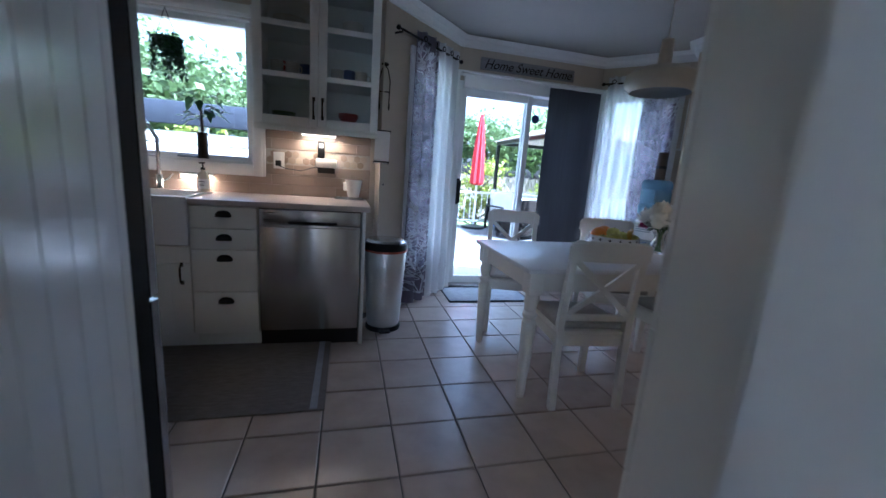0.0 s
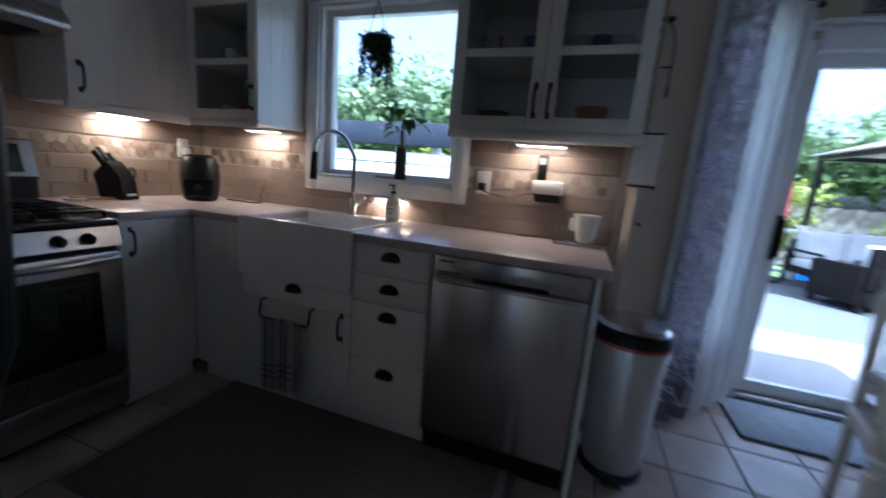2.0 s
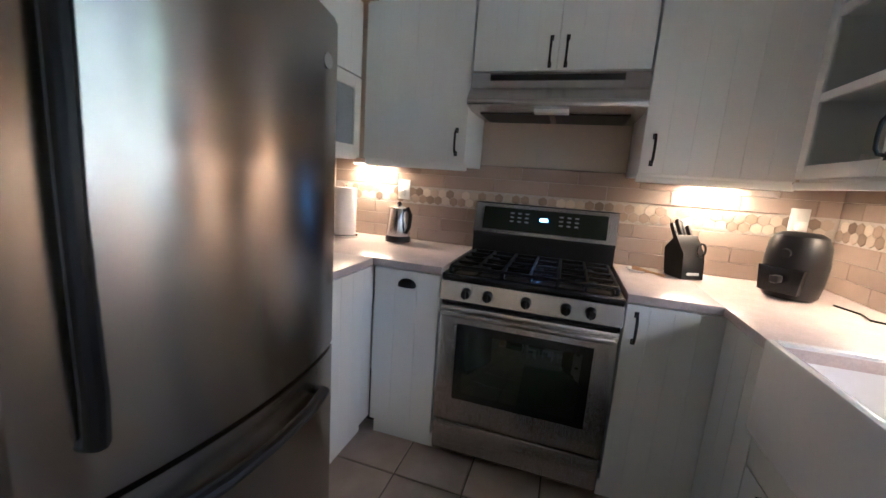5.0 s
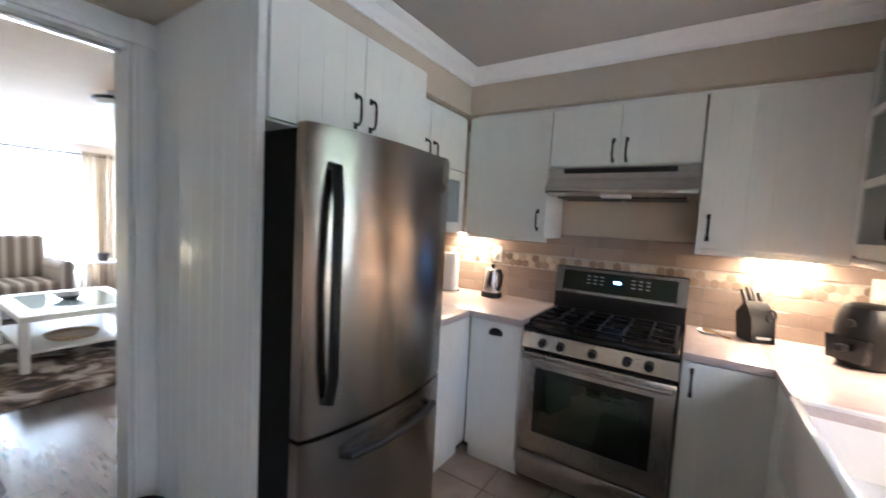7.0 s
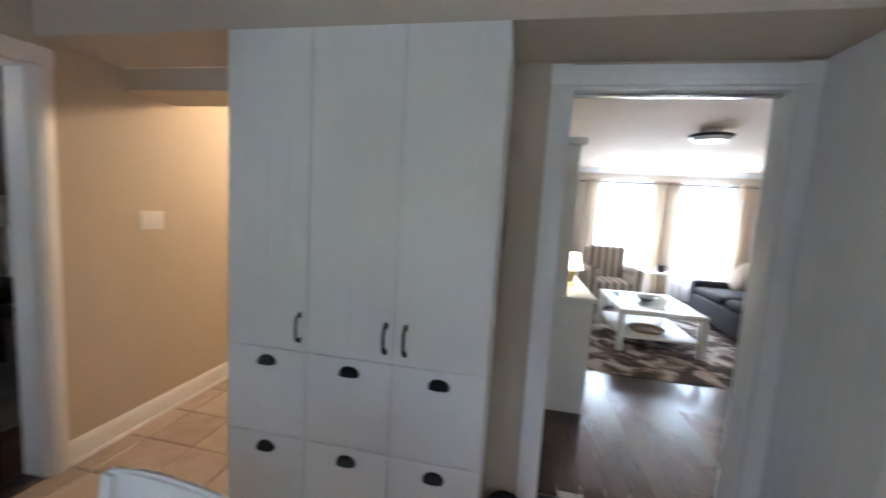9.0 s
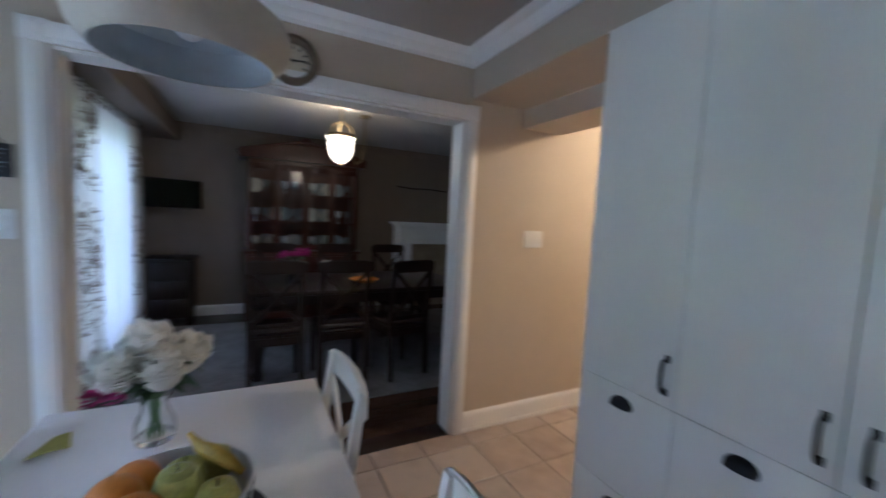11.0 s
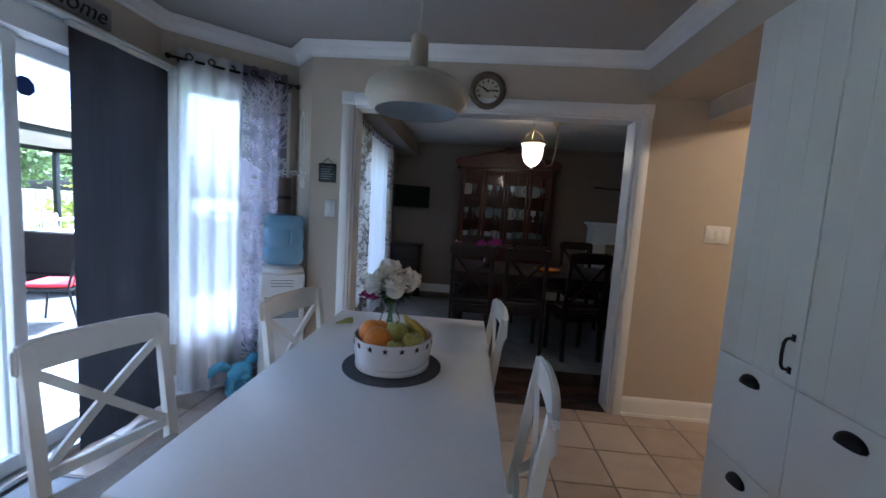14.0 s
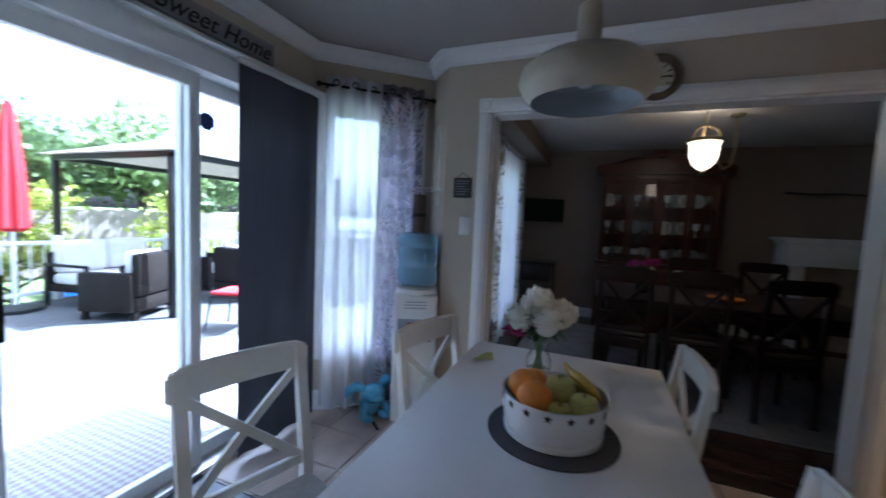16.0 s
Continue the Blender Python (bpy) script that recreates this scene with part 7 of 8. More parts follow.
so = thing("sofa", "charcoal grey sofa with beige cushions", "sofa", pose(-1.55, -2.3, 0.0, 0, 0, 90))
part("base", Build().box(-0.95, 0.95, -0.42, 0.42, 0.1, 0.42, 0.04, 3), M_sofa, so)
part("backrest", Build().box(-0.95, 0.95, 0.2, 0.45, 0.4, 0.85, 0.06, 3), M_sofa, so)
for x in (-0.95, 0.95):
    part("armrest", Build().box(x - 0.1, x + 0.1, -0.42, 0.45, 0.1, 0.62, 0.05, 3), M_sofa, so)
for x in (-0.45, 0.45):
    part("seat_cushion", Build().box(x - 0.4, x + 0.4, -0.42, 0.2, 0.42, 0.54, 0.05, 3), M_sofa, so)
M_pil = mat("beige_pillow", (0.48, 0.4, 0.32), 0.9, var=0.15)
for x in (-0.6, 0.55):
    pw = solid("throw_pillow", Build().ball((0, 0, 0), 0.22, 1, 0.35, 1, 16, 10).moved(pose(-1.62, -2.3 + x, 0.76, -20, 0, 90)), M_pil, "beige throw pillow on the sofa", "pillow")
stb = thing("side_table", "small white side table by the window", "side table", pose(-0.95, -4.1, 0))
part("top", Build().box(-0.25, 0.25, -0.2, 0.2, 0.56, 0.59, 0.005), M_furn, stb)
for x in (-0.22, 0.22):
    for y in (-0.17, 0.17):
        part("leg", Build().box(x - 0.018, x + 0.018, y - 0.018, y + 0.018, 0, 0.56, 0.003), M_furn, stb)
solid("plant_pot", Build().lathe([(0, 0), (0.06, 0), (0.08, 0.12), (0.07, 0.12), (0, 0.1)], (-0.95, -4.1, 0.591)), M_dark, "small dark pot on the side table", "pot")
hu = thing("white_hutch", "white hutch with drawers and open shelves", "hutch", pose(1.62, 0.4, 0, 0, 0, -90))
part("base", Build().box(0, 1.5, -0.62, -0.005, 0, 0.86, 0.004).box(-0.02, 1.52, -0.65, -0.005, 0.86, 0.9, 0.008), M_furn, hu)
for i in range(3):
    for z in (0.08, 0.34, 0.6):
        d = part("drawer", Build().box(0.02 + i * 0.49, 0.49 + i * 0.49, -0.635, -0.62, z, z + 0.24, 0.004), M_furn, hu)
        part("knob", Build().ball((0.255 + i * 0.49, -0.65, z + 0.12), 0.015, u=10, w=6), M_white, d)
part("upper_case", Build().box(0, 0.03, -0.44, -0.005, 0.9, 2.0).box(1.47, 1.5, -0.44, -0.005, 0.9, 2.0).box(0.03, 1.47, -0.03, -0.005, 0.9, 2.0).box(-0.03, 1.53, -0.48, -0.005, 2.0, 2.05, 0.008), M_furn, hu)
for z in (1.27, 1.63):
    part("shelf", Build().box(0.03, 1.47, -0.42, -0.03, z, z + 0.02), M_furn, hu)
tl = thing("table_lamp", "table lamp with glowing pleated shade on the hutch", "table lamp", pose(1.1, -0.1, 0.901))
part("base", Build().lathe([(0, 0), (0.05, 0), (0.05, 0.01), (0.015, 0.03), (0.03, 0.1), (0.01, 0.16), (0, 0.16)]), M_brass, tl)
sh = part("shade", Build().lathe([(0.09, 0.14), (0.055, 0.28), (0.053, 0.28), (0.088, 0.14)], seg=32), mat("glowing_shade", (0.8, 0.7, 0.5), 0.8, var=0.0, emit=(1, 0.75, 0.4), power=0.7), tl, "pleated shade, lit")
lf = thing("ceiling_light", "round flush ceiling light with chrome rim", "ceiling light", pose(-0.25, -1.1, CEIL + 0.004))
part("drum", Build().lathe([(0, -0.12), (0.15, -0.115), (0.19, -0.08), (0.19, -0.06), (0.1, -0.055), (0.1, 0), (0, 0)], seg=32), M_white, lf)
part("rim", Build().lathe([(0.19, -0.085), (0.2, -0.08), (0.2, -0.06), (0.19, -0.055)], seg=32), M_black, lf)

# ---- outdoors ----
gr = struct("ground", Build().box(-250, 250, -250, 250, -0.75, -0.6), mat("summer_lawn", (0.09, 0.13, 0.035), 0.95, var=0.35, scale=0.8, bump=0.5, bscale=30), "green lawn reaching to the horizon")
M_deck = mat("pale_grey_decking", (0.1, 0.099, 0.1), 0.75, var=0.15, scale=4, stretch=(1, 12, 1), bump=0.15, bscale=30)
dk = struct("deck", Build().box(-3.5, 9.5, 5.11, 10.75, -0.6, -0.13), M_deck, "pale grey wooden deck outside the patio door")
base_mesh = Build().box(-6.5, 6.5, 0, 0.136, -0.028, 0, 0.004, 1).mesh("deck_board", M_deck)
for k in range(39):
    o = new("deck_board", base_mesh)
    o.parent, o.location = dk, (3.0, 5.12 + 0.144 * k, -0.1)
M_orug = bpy.data.materials.new("white_grey_outdoor_weave")
M_orug.use_nodes = True
nn_, ll_ = M_orug.node_tree.nodes, M_orug.node_tree.links
ck_, co_, mp_ = nn_.new("ShaderNodeTexChecker"), nn_.new("ShaderNodeTexCoord"), nn_.new("ShaderNodeMapping")
mp_.inputs["Rotation"].default_value = (0, 0, 0.785)
ck_.inputs["Scale"].default_value = 30
ck_.inputs[1].default_value, ck_.inputs[2].default_value = (0.21, 0.208, 0.208, 1), (0.135, 0.115, 0.118, 1)
ll_.new(co_.outputs["Object"], mp_.inputs[0])
ll_.new(mp_.outputs[0], ck_.inputs[0])
ll_.new(ck_.outputs[0], nn_["Principled BSDF"].inputs["Base Color"])
nn_["Principled BSDF"].inputs["Roughness"].default_value = 0.95
solid("outdoor_rug", Build().box(1.5, 4.6, 5.3, 7.0, -0.0995, -0.09, 0.003), M_orug, "white and grey diamond woven rug on the deck", "rug")
rl = thing("deck_railing", "white deck railing with slim balusters", "railing", pose(0, 10.65, -0.1))
part("top_rail", Build().box(-3.4, 9.4, -0.05, 0.05, 0.83, 0.88, 0.006), M_trim, rl)
part("bottom_rail", Build().box(-3.4, 9.4, -0.025, 0.025, 0.1, 0.15, 0.004), M_trim, rl)
for k in range(9):
    x = -3.3 + 1.58 * k
    part("post", Build().box(x - 0.05, x + 0.05, -0.05, 0.05, 0, 0.96, 0.006), M_trim, rl)
bal = Build().box(-0.008, 0.008, -0.008, 0.008, 0.15, 0.83).mesh("baluster", M_trim)
for k in range(84):
    x = -3.2 + 0.15 * k
    o = new("baluster", bal)
    o.parent, o.location = rl, (x, 0, 0)
M_fence = mat("weathered_fence_wood", (0.16, 0.13, 0.11), 0.85, var=0.25, scale=3, stretch=(6, 6, 1))
fn = thing("garden_fence", "weathered grey-brown board fence behind the deck", "fence", pose(0, 16, -0.6))
fb_ = Build().box(-0.07, 0.07, -0.012, 0.012, 0.0, 1.75, 0.004, 1).mesh("fence_board", M_fence)
for k in range(150):
    o = new("fence_board", fb_)
    o.parent, o.location = fn, (-6 + 0.15 * k, 0, 0.05 + 0.02 * math.sin(k * 2.1))
part("fence_rail", Build().box(-6.1, 16.5, 0.012, 0.05, 0.4, 0.5).box(-6.1, 16.5, 0.012, 0.05, 1.4, 1.5), M_fence, fn)
# pale screen with a dark top beam outside the sink window
ps = thing("privacy_screen", "pale board screen with a dark top beam", "screen", pose(0, 6.9, -0.6))
part("top_beam", Build().box(-5.0, 1.1, -0.06, 0.06, 2.14, 2.42, 0.01), mat("charcoal_stained_beam", (0.018, 0.021, 0.032), 0.95, var=0.2), ps, "dark stained beam")
M_pale = mat("pale_screen_boards", (0.72, 0.69, 0.63), 0.8, var=0.15, scale=3)
for k in range(10):
    part("board", Build().box(-5.0, 1.1, -0.012, 0.012, 0.52 + 0.155 * k, 0.66 + 0.155 * k, 0.004), M_pale, ps)
for x in (-4.9, -2.9, -0.9, 1.05):
    part("post", Build().box(x - 0.05, x + 0.05, 0.02, 0.12, 0, 2.14, 0.005), M_pale, ps)

M_umb = mat("red_canvas", (0.5, 0.02, 0.03), 0.85, var=0.15, scale=8)
um = thing("patio_umbrella", "closed red patio umbrella on a pole", "umbrella", pose(3.97, 10.2, -0.1))
part("pole", Build().cyl((0, 0, 0), (0, 0, 2.75), 0.022), M_trim, um)
n = 8
prof = [(0.03, 2.7), (0.07, 2.45), (0.11, 2.0), (0.14, 1.5), (0.15, 1.1), (0.09, 1.05)]
b = Build().lathe(prof, seg=32)
for v in b.bm.verts:
    a = math.atan2(v.co.y, v.co.x)
    k = 1 + 0.18 * math.cos(8 * a)
    v.co.x, v.co.y = v.co.x * k, v.co.y * k
part("canopy", b, M_umb, um, "folded red canopy")
part("base", Build().lathe([(0, 0), (0.28, 0), (0.28, 0.05), (0.06, 0.09), (0, 0.09)]), M_blackp, um)
gz = thing("gazebo", "dark metal gazebo with a taupe canopy", "gazebo", pose(6.46, 9.65, -0.1))
for x in (-1.7, 1.7):
    for y in (-1.35, 1.35):
        part("post", Build().box(x - 0.04, x + 0.04, y - 0.04, y + 0.04, 0, 2.15, 0.004), M_black, gz)
part("beam", Build().box(-1.74, 1.74, -1.39, -1.31, 2.1, 2.18).box(-1.74, 1.74, 1.31, 1.39, 2.1, 2.18).box(-1.74, -1.66, -1.31, 1.31, 2.1, 2.18).box(1.66, 1.74, -1.31, 1.31, 2.1, 2.18), M_black, gz)
M_can = mat("taupe_canvas", (0.3, 0.27, 0.24), 0.9, var=0.1)
b = Build()
c4 = [b.bm.verts.new((x, y, 2.18)) for x, y in ((-1.85, -1.5), (1.85, -1.5), (1.85, 1.5), (-1.85, 1.5))]
tp = [b.bm.verts.new((x, y, 2.75)) for x, y in ((-0.2, -0.15), (0.2, -0.15), (0.2, 0.15), (-0.2, 0.15))]
for i in range(4):
    b.bm.faces.new((c4[i], c4[(i + 1) % 4], tp[(i + 1) % 4], tp[i]))
b.bm.faces.new(tp)
bmesh.ops.solidify(b.bm, geom=b.bm.faces[:], thickness=0.02)
part("canopy", b, M_can, gz)
M_wick = mat("dark_wicker", (0.02, 0.016, 0.014), 0.9, var=0.35, scale=25, bump=0.8, bscale=70)
for m_ in (M_wick, M_deck):
    m_.node_tree.nodes["Principled BSDF"].inputs["Specular IOR Level"].default_value = 0.1
M_whitec = mat("pale_outdoor_cushion", (0.70, 0.67, 0.64), 0.9, var=0.15, scale=8)


def patio_chair(m):
    ob = thing("patio_armchair", "dark wicker patio armchair with pale cushions", "armchair", m, "patio armchairs")
    part("frame", Build().box(-0.36, 0.36, -0.36, 0.36, 0.1, 0.3, 0.03), M_wick, ob)
    part("backrest", Build().box(-0.36, 0.36, 0.26, 0.38, 0.3, 0.85, 0.04), M_wick, ob)
    for x in (-0.34, 0.34):
        part("armrest", Build().box(x - 0.06, x + 0.06, -0.36, 0.3, 0.1, 0.6, 0.03), M_wick, ob)
        for y in (-0.3, 0.3):
            part("leg", Build().box(x - 0.03, x + 0.03, y - 0.03, y + 0.03, 0, 0.1), M_wick, ob)
    part("seat_cushion", Build().box(-0.28, 0.28, -0.36, 0.26, 0.3, 0.44, 0.04, 3), M_whitec, ob)
    part("back_cushion", Build().box(-0.28, 0.28, 0.12, 0.26, 0.44, 0.88, 0.05, 3), M_whitec, ob)
    return ob


def patio_sofa(m):
    ob = thing("patio_sofa", "dark metal patio sofa with thick white cushions", "sofa", m)
    for x in (-0.68, 0.68):
        part("armrest", Build().box(x - 0.025, x + 0.025, -0.38, 0.36, 0.56, 0.6, 0.01).box(x - 0.02, x + 0.02, 0.3, 0.36, 0, 0.56, 0.006).box(x - 0.02, x + 0.02, -0.38, -0.33, 0, 0.56, 0.006), M_black, ob)
    part("seat_frame", Build().box(-0.66, 0.66, -0.36, 0.36, 0.2, 0.3, 0.01), M_wick, ob)
    part("back_frame", Build().box(-0.66, 0.66, 0.3, 0.36, 0.3, 0.75, 0.02), M_black, ob)
    for x in (-0.325, 0.325):
        part("seat_cushion", Build().box(x - 0.32, x + 0.32, -0.38, 0.28, 0.3, 0.45, 0.05, 3), M_whitec, ob)
        part("back_cushion", Build().box(x - 0.32, x + 0.32, 0.1, 0.29, 0.45, 0.92, 0.07, 3), M_whitec, ob)
    return ob


patio_sofa(pose(5.05, 10.1, -0.1, 0, 0, 12))
pc = patio_chair(pose(4.62, 8.95, -0.1, 0, 0, 205))
for x, y, rz in ((6.2, 8.6, 100), (6.4, 9.95, 20)):
    copy_thing(pc, pose(x, y, -0.1, 0, 0, rz))
mc = thing("metal_patio_chair", "dark mesh metal chair with red seat cushion", "chair", pose(4.86, 7.26, -0.1, 0, 0, 200))
part("seat", Build().box(-0.23, 0.23, -0.22, 0.22, 0.4, 0.43, 0.008), M_black, mc)
part("seat_cushion", Build().box(-0.21, 0.21, -0.21, 0.2, 0.431, 0.48, 0.02, 3), M_umb, mc, "red seat cushion")
b = Build().tube([(-0.23, 0.2, 0.42), (-0.24, 0.27, 0.7), (-0.2, 0.32, 0.9), (0.2, 0.32, 0.9), (0.24, 0.27, 0.7), (0.23, 0.2, 0.42)], 0.012)
for k in range(7):
    b.tube([(-0.22, 0.22 + 0.012 * k, 0.48 + 0.06 * k), (0.22, 0.22 + 0.012 * k, 0.48 + 0.06 * k)], 0.005, 5)
    b.tube([(-0.18 + 0.06 * k, 0.215, 0.43), (-0.18 + 0.06 * k, 0.315, 0.89)], 0.005, 5)
part("backrest", b, M_black, mc, "metal lattice backrest")
for x in (-0.21, 0.21):
    part("leg", Build().tube([(x, -0.2, 0.4), (x * 1.15, -0.26, 0)], 0.011), M_black, mc)
    part("leg", Build().tube([(x, 0.2, 0.4), (x * 1.15, 0.3, 0)], 0.011), M_black, mc)
solid("storage_bin", Build().box(-0.3, 0.3, -0.25, 0.25, 0, 0.5, 0.03).box(-0.33, 0.33, -0.28, 0.28, 0.5, 0.56, 0.02).moved(pose(6.0, 13.4, -0.6)), mat("bright_blue_plastic", (0.02, 0.09, 0.45), 0.4, var=0.1), "bright blue plastic storage bin on the deck", "bin")
gl3 = thing("gas_grill", "black covered gas grill on the deck", "grill", pose(7.0, 7.0, -0.1))
part("hood", Build().box(-0.4, 0.4, -0.28, 0.28, 0.85, 1.15, 0.08, 3), M_blackp, gl3)
part("cart", Build().box(-0.45, 0.45, -0.28, 0.28, 0.05, 0.84, 0.02), M_blackp, gl3)
part("grill_handle", Build().tube([(-0.3, -0.28, 0.95), (-0.3, -0.34, 0.95), (0.3, -0.34, 0.95), (0.3, -0.28, 0.95)], 0.012), M_steelh, gl3)

M_fol = backlit(mat("bright_foliage", (0.17, 0.22, 0.085), 0.55, var=0.5, scale=1.2), 0.35)
M_fold = backlit(mat("deep_foliage", (0.12, 0.165, 0.065), 0.55, var=0.5, scale=1.2), 0.35)
M_yel = backlit(mat("yellow_green_foliage", (0.24, 0.27, 0.04), 0.55, var=0.4, scale=1.2), 0.35)
M_trunk = mat("tree_bark", (0.1, 0.075, 0.055), 0.9, var=0.3, scale=5, bump=0.6, bscale=20)


def tree(name, label, seed, h, spread, material, m, leaves=2600, size=0.17, low=0.25):
    r = random.Random(seed)
    ob = thing(name, label, "tree" if h > 2.5 else "shrub", m, "garden trees" if h > 2.5 else "garden shrubs")
    b = Build()
    b.tube([(0, 0, -0.05), (0.05, 0.02, h * 0.3), (0.0, 0.06, h * 0.62)], [h * 0.03, h * 0.022, h * 0.01], 10)
    tips = []
    for k in range(11):
        a = k * 2.4 + r.uniform(-0.3, 0.3)
        z0 = h * r.uniform(low, 0.6)
        rr, z1 = spread * r.uniform(0.45, 0.95), z0 + h * r.uniform(0.1, 0.36)
        tip = (rr * math.cos(a), rr * math.sin(a), z1)
        b.tube([(0.02, 0.03, z0), (tip[0] * 0.5, tip[1] * 0.5, (z0 + z1) / 2 - 0.02 * h), tip], [h * 0.012, h * 0.007, h * 0.003], 6)
        tips += [(Vector(tip), spread * r.uniform(0.28, 0.48)), (Vector((tip[0] * 0.55, tip[1] * 0.55, z1 - 0.02 * h)), spread * r.uniform(0.25, 0.4))]
    tips.append((Vector((0, 0.05, h * 0.85)), spread * 0.5))
    part("trunk", b, M_trunk, ob)
    verts, faces = [], []
    for k in range(leaves):
        c, rad = tips[r.randrange(len(tips))]
        d = Vector((r.gauss(0, 1), r.gauss(0, 1), r.gauss(0, 0.8))).normalized()
        p = c + d * rad * r.uniform(0.35, 1.0)
        u = Vector((r.gauss(0, 1), r.gauss(0, 1), r.gauss(0, 0.6))).normalized()
        w = u.cross(d)
        w = w.normalized() if w.length > 0.1 else Vector((1, 0, 0))
        s = size * r.uniform(0.6, 1.3)
        i = len(verts)
        verts += [p, p + u * s * 0.5 + w * s * 0.3, p + u * s, p + u * s * 0.5 - w * s * 0.3]
        faces += [(i, i + 1, i + 2), (i, i + 2, i + 3)]
    me = bpy.data.meshes.new("crown")
    me.from_pydata([tuple(v) for v in verts], [], faces)
    me.materials.append(material)
    cr = new("crown", me)
    cr.parent = ob
    cr["kind"] = "stuff"
    return ob


t1 = tree("garden_tree", "broad leafy green tree behind the fence", 1, 5.4, 2.4, M_fol, pose(2.5, 21, -0.6), 5200, 0.26)
for x, y, rz, k in ((9.5, 17, 80, 1), (14, 20, 200, 1), (-4.5, 13.5, 130, 1), (-1.2, 15.5, 20, 1)):
    copy_thing(t1, pose(x, y, -0.6, 0, 0, rz))
t2 = tree("garden_tree", "deep green tree beside the garden fence", 2, 4.6, 1.9, M_fold, pose(6.8, 17.5, -0.6), 4200, 0.22)
for x, y, rz in ((-3.0, 12.8, 40), (0.2, 13.5, 100), (-5.8, 12, 10), (12, 18, 190), (17, 19, 10)):
    copy_thing(t2, pose(x, y, -0.6, 0, 0, rz))
s1 = tree("garden_shrub", "bright yellow green shrub by the fence", 3, 2.3, 0.9, M_yel, pose(4.6, 12.0, -0.6), 1500, 0.12, 0.1)
for x, y, rz in ((7.6, 12.6, 50), (2.6, 12.6, 150), (10, 12.2, 20), (-1.8, 8.6, 60)):
    copy_thing(s1, pose(x, y, -0.6, 0, 0, rz))

# ---- pieces: floor tiles, planks, splash tiles ----
PIT = 0.316


def clip(poly, a, c):
    """Keeps the part of a polygon to the left of the line a to c."""
    out = []
    side = [(c[0] - a[0]) * (p[1] - a[1]) - (c[1] - a[1]) * (p[0] - a[0]) for p in poly]
    for i, p in enumerate(poly):
        j = (i + 1) % len(poly)
        if side[i] >= 0:
            out.append(p)
        if side[i] * side[j] < 0:
            k = side[i] / (side[i] - side[j])
            out.append((p[0] + k * (poly[j][0] - p[0]), p[1] + k * (poly[j][1] - p[1])))
    return out


def slab(poly, z0, z1, name, material):
    """A tile with worn, slightly sunk edges."""
    b = Build()
    n = len(poly)
    cx, cy = sum(p[0] for p in poly) / n, sum(p[1] for p in poly) / n
    lo = [b.bm.verts.new((x, y, z0)) for x, y in poly]
    mid = [b.bm.verts.new((x, y, z1 - 0.0025)) for x, y in poly]
    top = [b.bm.verts.new((cx + (x - cx) * 0.975, cy + (y - cy) * 0.975, z1)) for x, y in poly]
    for a, c in ((lo, mid), (mid, top)):
        for i in range(n):
            b.bm.faces.new((a[i], a[(i + 1) % n], c[(i + 1) % n], c[i]))
    b.bm.faces.new(top)
    return b.mesh(name, material, smooth=False)


floor = struct("floor", Build().box(-1.56, 3.97, 1.36, 4.9, -0.0065, -0.006), M_grout, "sandstone coloured square floor tiles with dark grout")
full = slab([(-PIT / 2 + 0.0035, -PIT / 2 + 0.0035), (PIT / 2 - 0.0035, -PIT / 2 + 0.0035), (PIT / 2 - 0.0035, PIT / 2 - 0.0035), (-PIT / 2 + 0.0035, PIT / 2 - 0.0035)], -0.006, 0.0, "floor_tile", M_tile)
for i in range(-8, 11):
    for j in range(-6, 7):
        x0, y0 = 1.150 + i * PIT, 3.10 + j * PIT
        x1, y1 = x0 + PIT, y0 + PIT
        if x1 < -0.95 or y1 > 5.2 or x0 > 3.9 and y0 < 4.0 or x0 > 4.1:
            continue
        if y1 < 1.37 or (x1 < 0.4 and y1 < 2.2) or (1.66 < x0 and x1 < 2.77 and y1 < 1.8) or (y0 > 3.8 and x1 < 1.0):
            continue
        g = 0.0035
        poly = [(x0 + g, y0 + g), (x1 - g, y0 + g), (x1 - g, y1 - g), (x0 + g, y1 - g)]
        whole = True
        if y1 > YN or x1 > 3.8:
            q = poly
            if y1 > YN:
                for a, c in ((BAY[3], BAY[2]), (BAY[2], BAY[1]), (BAY[1], BAY[0])):
                    q = clip(q, a, c) if q else q
            if y0 < 4.16 and x1 > 3.82 and q:
                q = clip(q, (3.965, 0), (3.965, 5))
            if not q or len(q) < 3:
                continue
            whole = len(q) == 4 and all(abs(u[0] - v[0]) + abs(u[1] - v[1]) < 1e-6 for u, v in zip(q, poly))
            poly = q
        if whole:
            o = new("floor_tile", full)
            o.location = ((x0 + x1) / 2, (y0 + y1) / 2, 0.0006 * ((i * 7 + j * 3) % 3 - 1) * 0.5)
        else:
            o = new("floor_tile", slab(poly, -0.006, 0.0, "floor_tile", M_tile))
        o.parent = floor
hall = struct("hall_floor", Build().box(1.75, 3.829, -1.9, 1.359, -0.0062, -0.005), M_grout, "terracotta toned hall floor tiles")
for i in range(6):
    for j in range(9):
        o = new("floor_tile", full)
        o.parent, o.location = hall, (1.940 + i * PIT, 1.043 - j * PIT, -0.0005)
cut_w = 3.826 - 3.6815
cut = slab([(-cut_w / 2, -PIT / 2 + 0.0035), (cut_w / 2, -PIT / 2 + 0.0035), (cut_w / 2, PIT / 2 - 0.0035), (-cut_w / 2, PIT / 2 - 0.0035)], -0.006, 0.0, "floor_tile", M_tile)
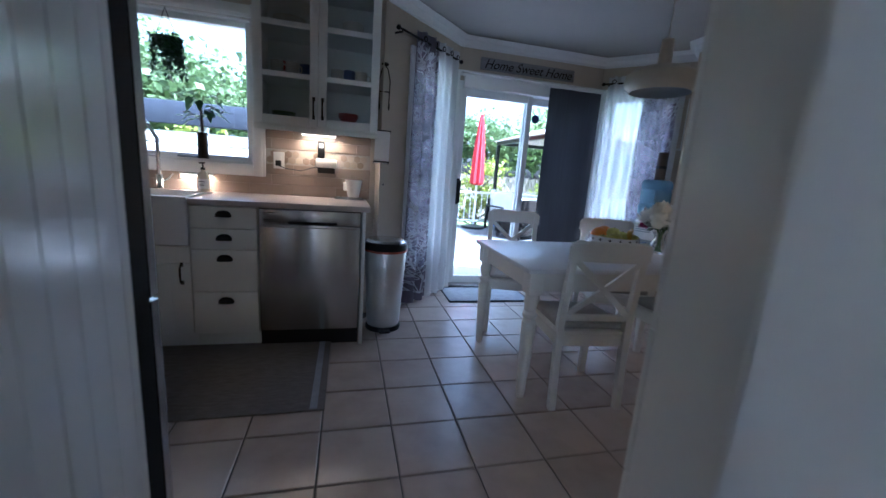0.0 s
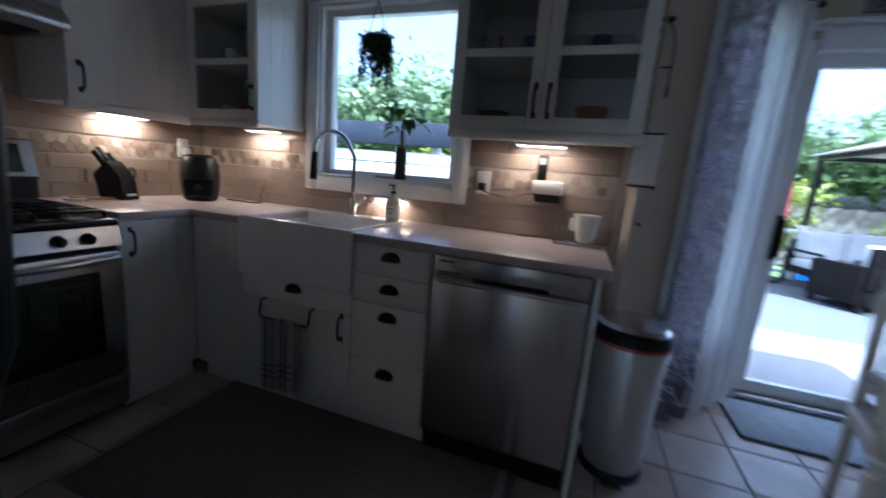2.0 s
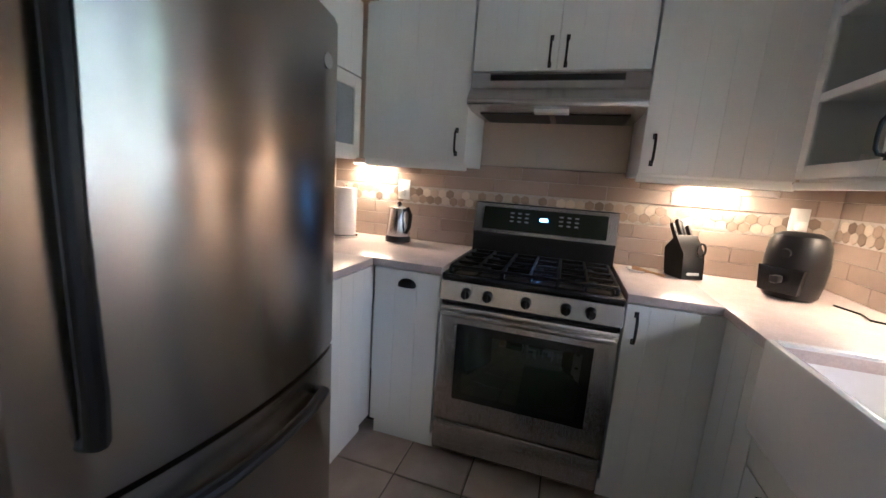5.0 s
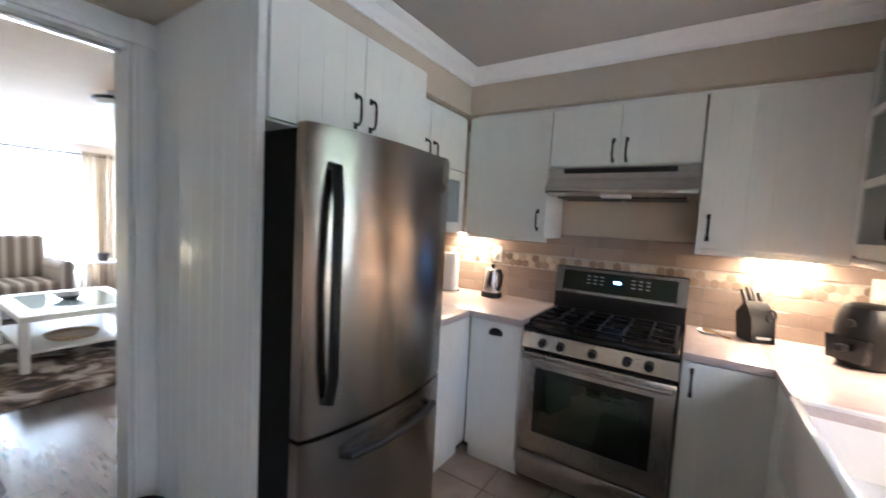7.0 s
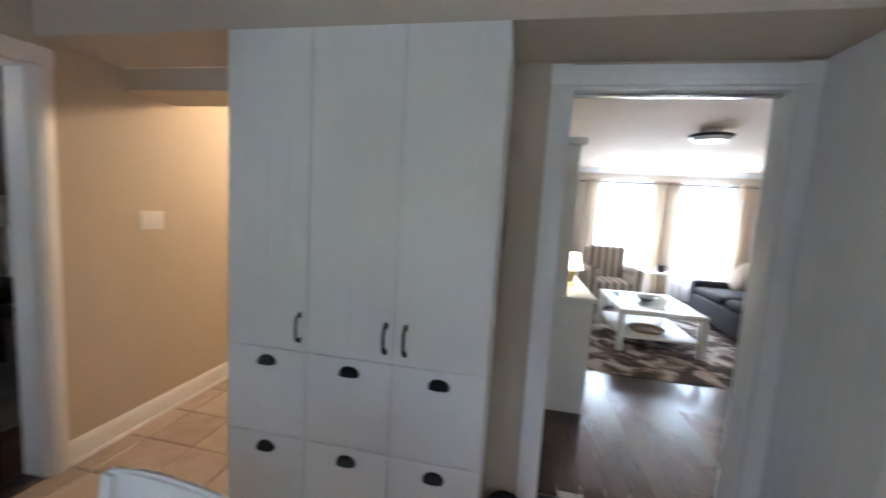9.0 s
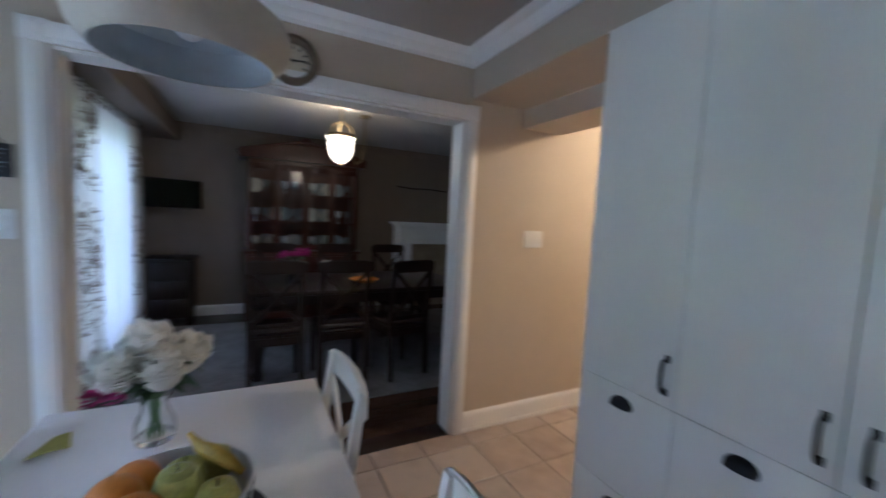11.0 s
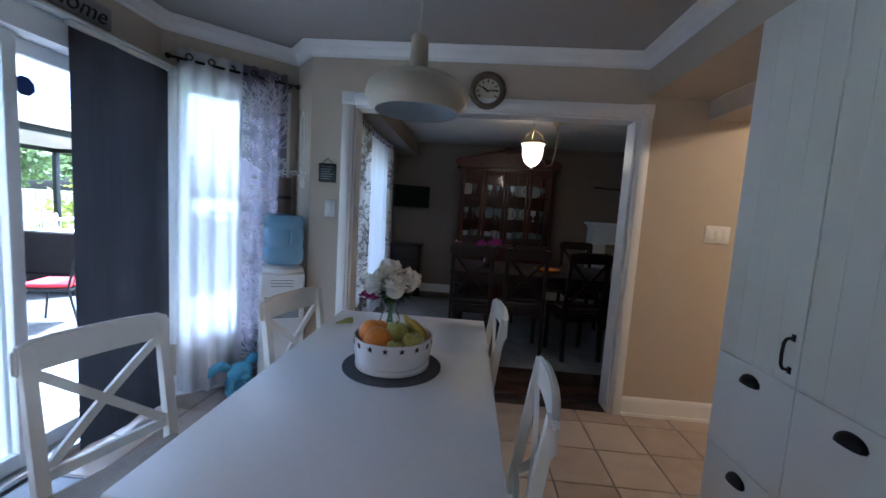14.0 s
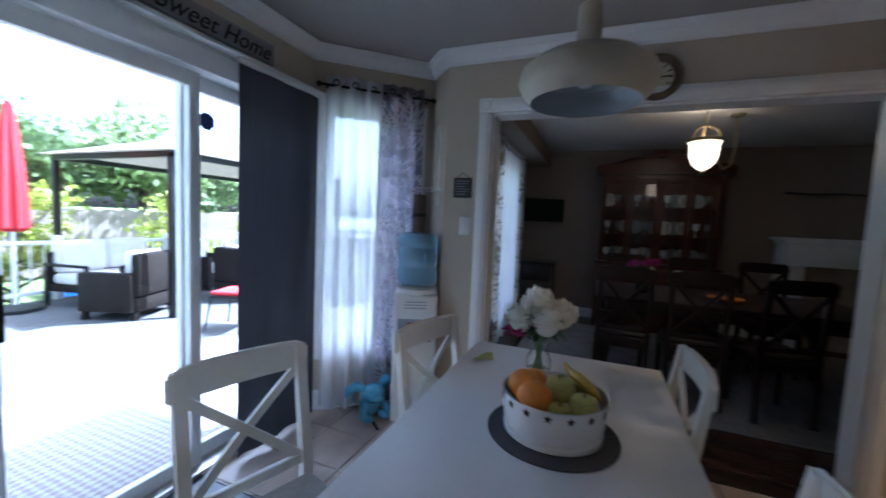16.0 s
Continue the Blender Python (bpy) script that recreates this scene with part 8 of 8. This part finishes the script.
for j in range(9):
    o = new("floor_tile", cut)
    o.parent, o.location = hall, (3.6815 + cut_w / 2, 1.043 - j * PIT, -0.0005)
struct("threshold", Build().box(3.83, 3.972, 1.925, 3.83, -0.004, 0.006, 0.002), M_dark)
struct("threshold_living", Build().box(0.506, 1.389, 1.35, 1.48, -0.004, 0.007, 0.002), M_dark)


def planks(name, label, x0, x1, y0, y1, along, wd=0.13, ln=1.15):
    par = struct(name, Build().box(x0, x1, y0, y1, -0.0048, -0.004), M_dark, label)
    cuts = {}

    def cut_plank(length):
        key = round(length, 3)
        if key not in cuts:
            cuts[key] = Build().box(-length / 2 + 0.001, length / 2 - 0.001, -wd / 2 + 0.001, wd / 2 - 0.001, -0.004, 0.001).mesh("floor_plank", M_plank)
        return cuts[key]

    nx, ny = (x1 - x0, y1 - y0) if along == "x" else (y1 - y0, x1 - x0)
    k = 0
    for r in range(int(ny / wd)):
        s = -((r * 0.37) % 1) * ln
        while s < nx - 0.1:
            lo, hi = max(s, 0), min(s + ln, nx)
            if hi - lo < 0.04:
                s += ln
                continue
            c = (lo + hi) / 2
            o = new("floor_plank", cut_plank(hi - lo))
            o.parent = par
            if along == "x":
                o.location = (x0 + c, y0 + (r + 0.5) * wd, 0.0004 * (k % 2))
            else:
                o.location, o.rotation_euler = (x0 + (r + 0.5) * wd, y0 + c, 0.0004 * (k % 2)), (0, 0, math.pi / 2)
            s += ln
            k += 1


planks("floor_living", "dark oak plank floor of the living room", -2.0, 1.63, -4.6, 1.34, "y")
planks("floor_dining", "dark oak plank floor of the dining room", 3.975, 7.49, -0.6, 4.24, "y")

# splash tiles: x along the wall, faces -y in their own frame
TW, TH = 0.30, 0.074
tile_me = Build().box(-TW / 2 + 0.0012, TW / 2 - 0.0012, -0.008, 0, -TH / 2 + 0.0012, TH / 2 - 0.0012, 0.002, 1).mesh("splash_tile", M_splash)
hexa = [(0.0265 * math.cos(k * math.pi / 3 + math.pi / 6), 0.0265 * math.sin(k * math.pi / 3 + math.pi / 6)) for k in range(6)]
hex_me = Build().prism(hexa, -0.008, 0, "y").mesh("mosaic_tile", M_hex, smooth=False)


def splash(name, m, length, ztop, label, holes=()):
    bed, s0 = Build(), 0
    for h in holes:
        bed.box(s0, h[0], -0.005, -0.0005, 0.936, ztop).box(h[0], h[1], -0.005, -0.0005, 0.936, h[2])
        s0 = h[1]
    par = struct(name, bed.box(s0, length, -0.005, -0.0005, 0.936, ztop).moved(m), M_sgrout, label)
    inv = par.matrix_world.inverted()
    rows = [(0.936 + TH * (k + 0.5), k) for k in range(3)] + [(1.265 + TH * (k + 0.5), k + 3) for k in range(int((ztop - 1.262) / TH))]
    for z, k in rows:
        s = -(k % 2) * TW / 2
        while s < length:
            a, c = max(s, 0), min(s + TW, length)
            blocked = [h for h in holes if a < h[1] - 0.01 and c > h[0] + 0.01 and z > h[2] and z < h[3]]
            for h in blocked:
                if h[0] - a > 0.02:
                    c = min(c, h[0])
                elif c - h[1] > 0.02:
                    a = max(a, h[1])
                else:
                    a = c
            if c - a > 0.02:
                me = tile_me if abs(c - a - TW) < 1e-4 else Build().box(-(c - a) / 2 + 0.0012, (c - a) / 2 - 0.0012, -0.008, 0, -TH / 2 + 0.0012, TH / 2 - 0.0012, 0.002, 1).mesh("splash_tile", M_splash)
                o = new("splash_tile", me)
                o.parent, o.matrix_basis = par, m @ Matrix.Translation(((a + c) / 2, -0.003, z))
            s += TW
    for r in range(2):
        x = 0.03 + r * 0.0245
        while x < length - 0.03:
            z = 1.189 + r * 0.0425
            if not any(h[0] - 0.02 < x < h[1] + 0.02 and h[2] < z < h[3] for h in holes):
                o = new("mosaic_tile", hex_me)
                o.parent, o.matrix_basis = par, m @ Matrix.Translation((x, -0.002, z))
            x += 0.049
    return par


splash("splash_west", pose(XW, YS, 0, 0, 0, 90), 2.649, 1.415, "taupe glazed tile splashback with hexagon band")
splash("splash_north", pose(XW, YN, 0), 2.65, 1.415, "taupe glazed tile splashback round the window", [(0.87, 1.91, 1.06, 3)])
splash("splash_south", pose(-0.42, YS, 0, 0, 0, 180), 1.13, 1.415, "taupe glazed tile splashback beside the fridge")
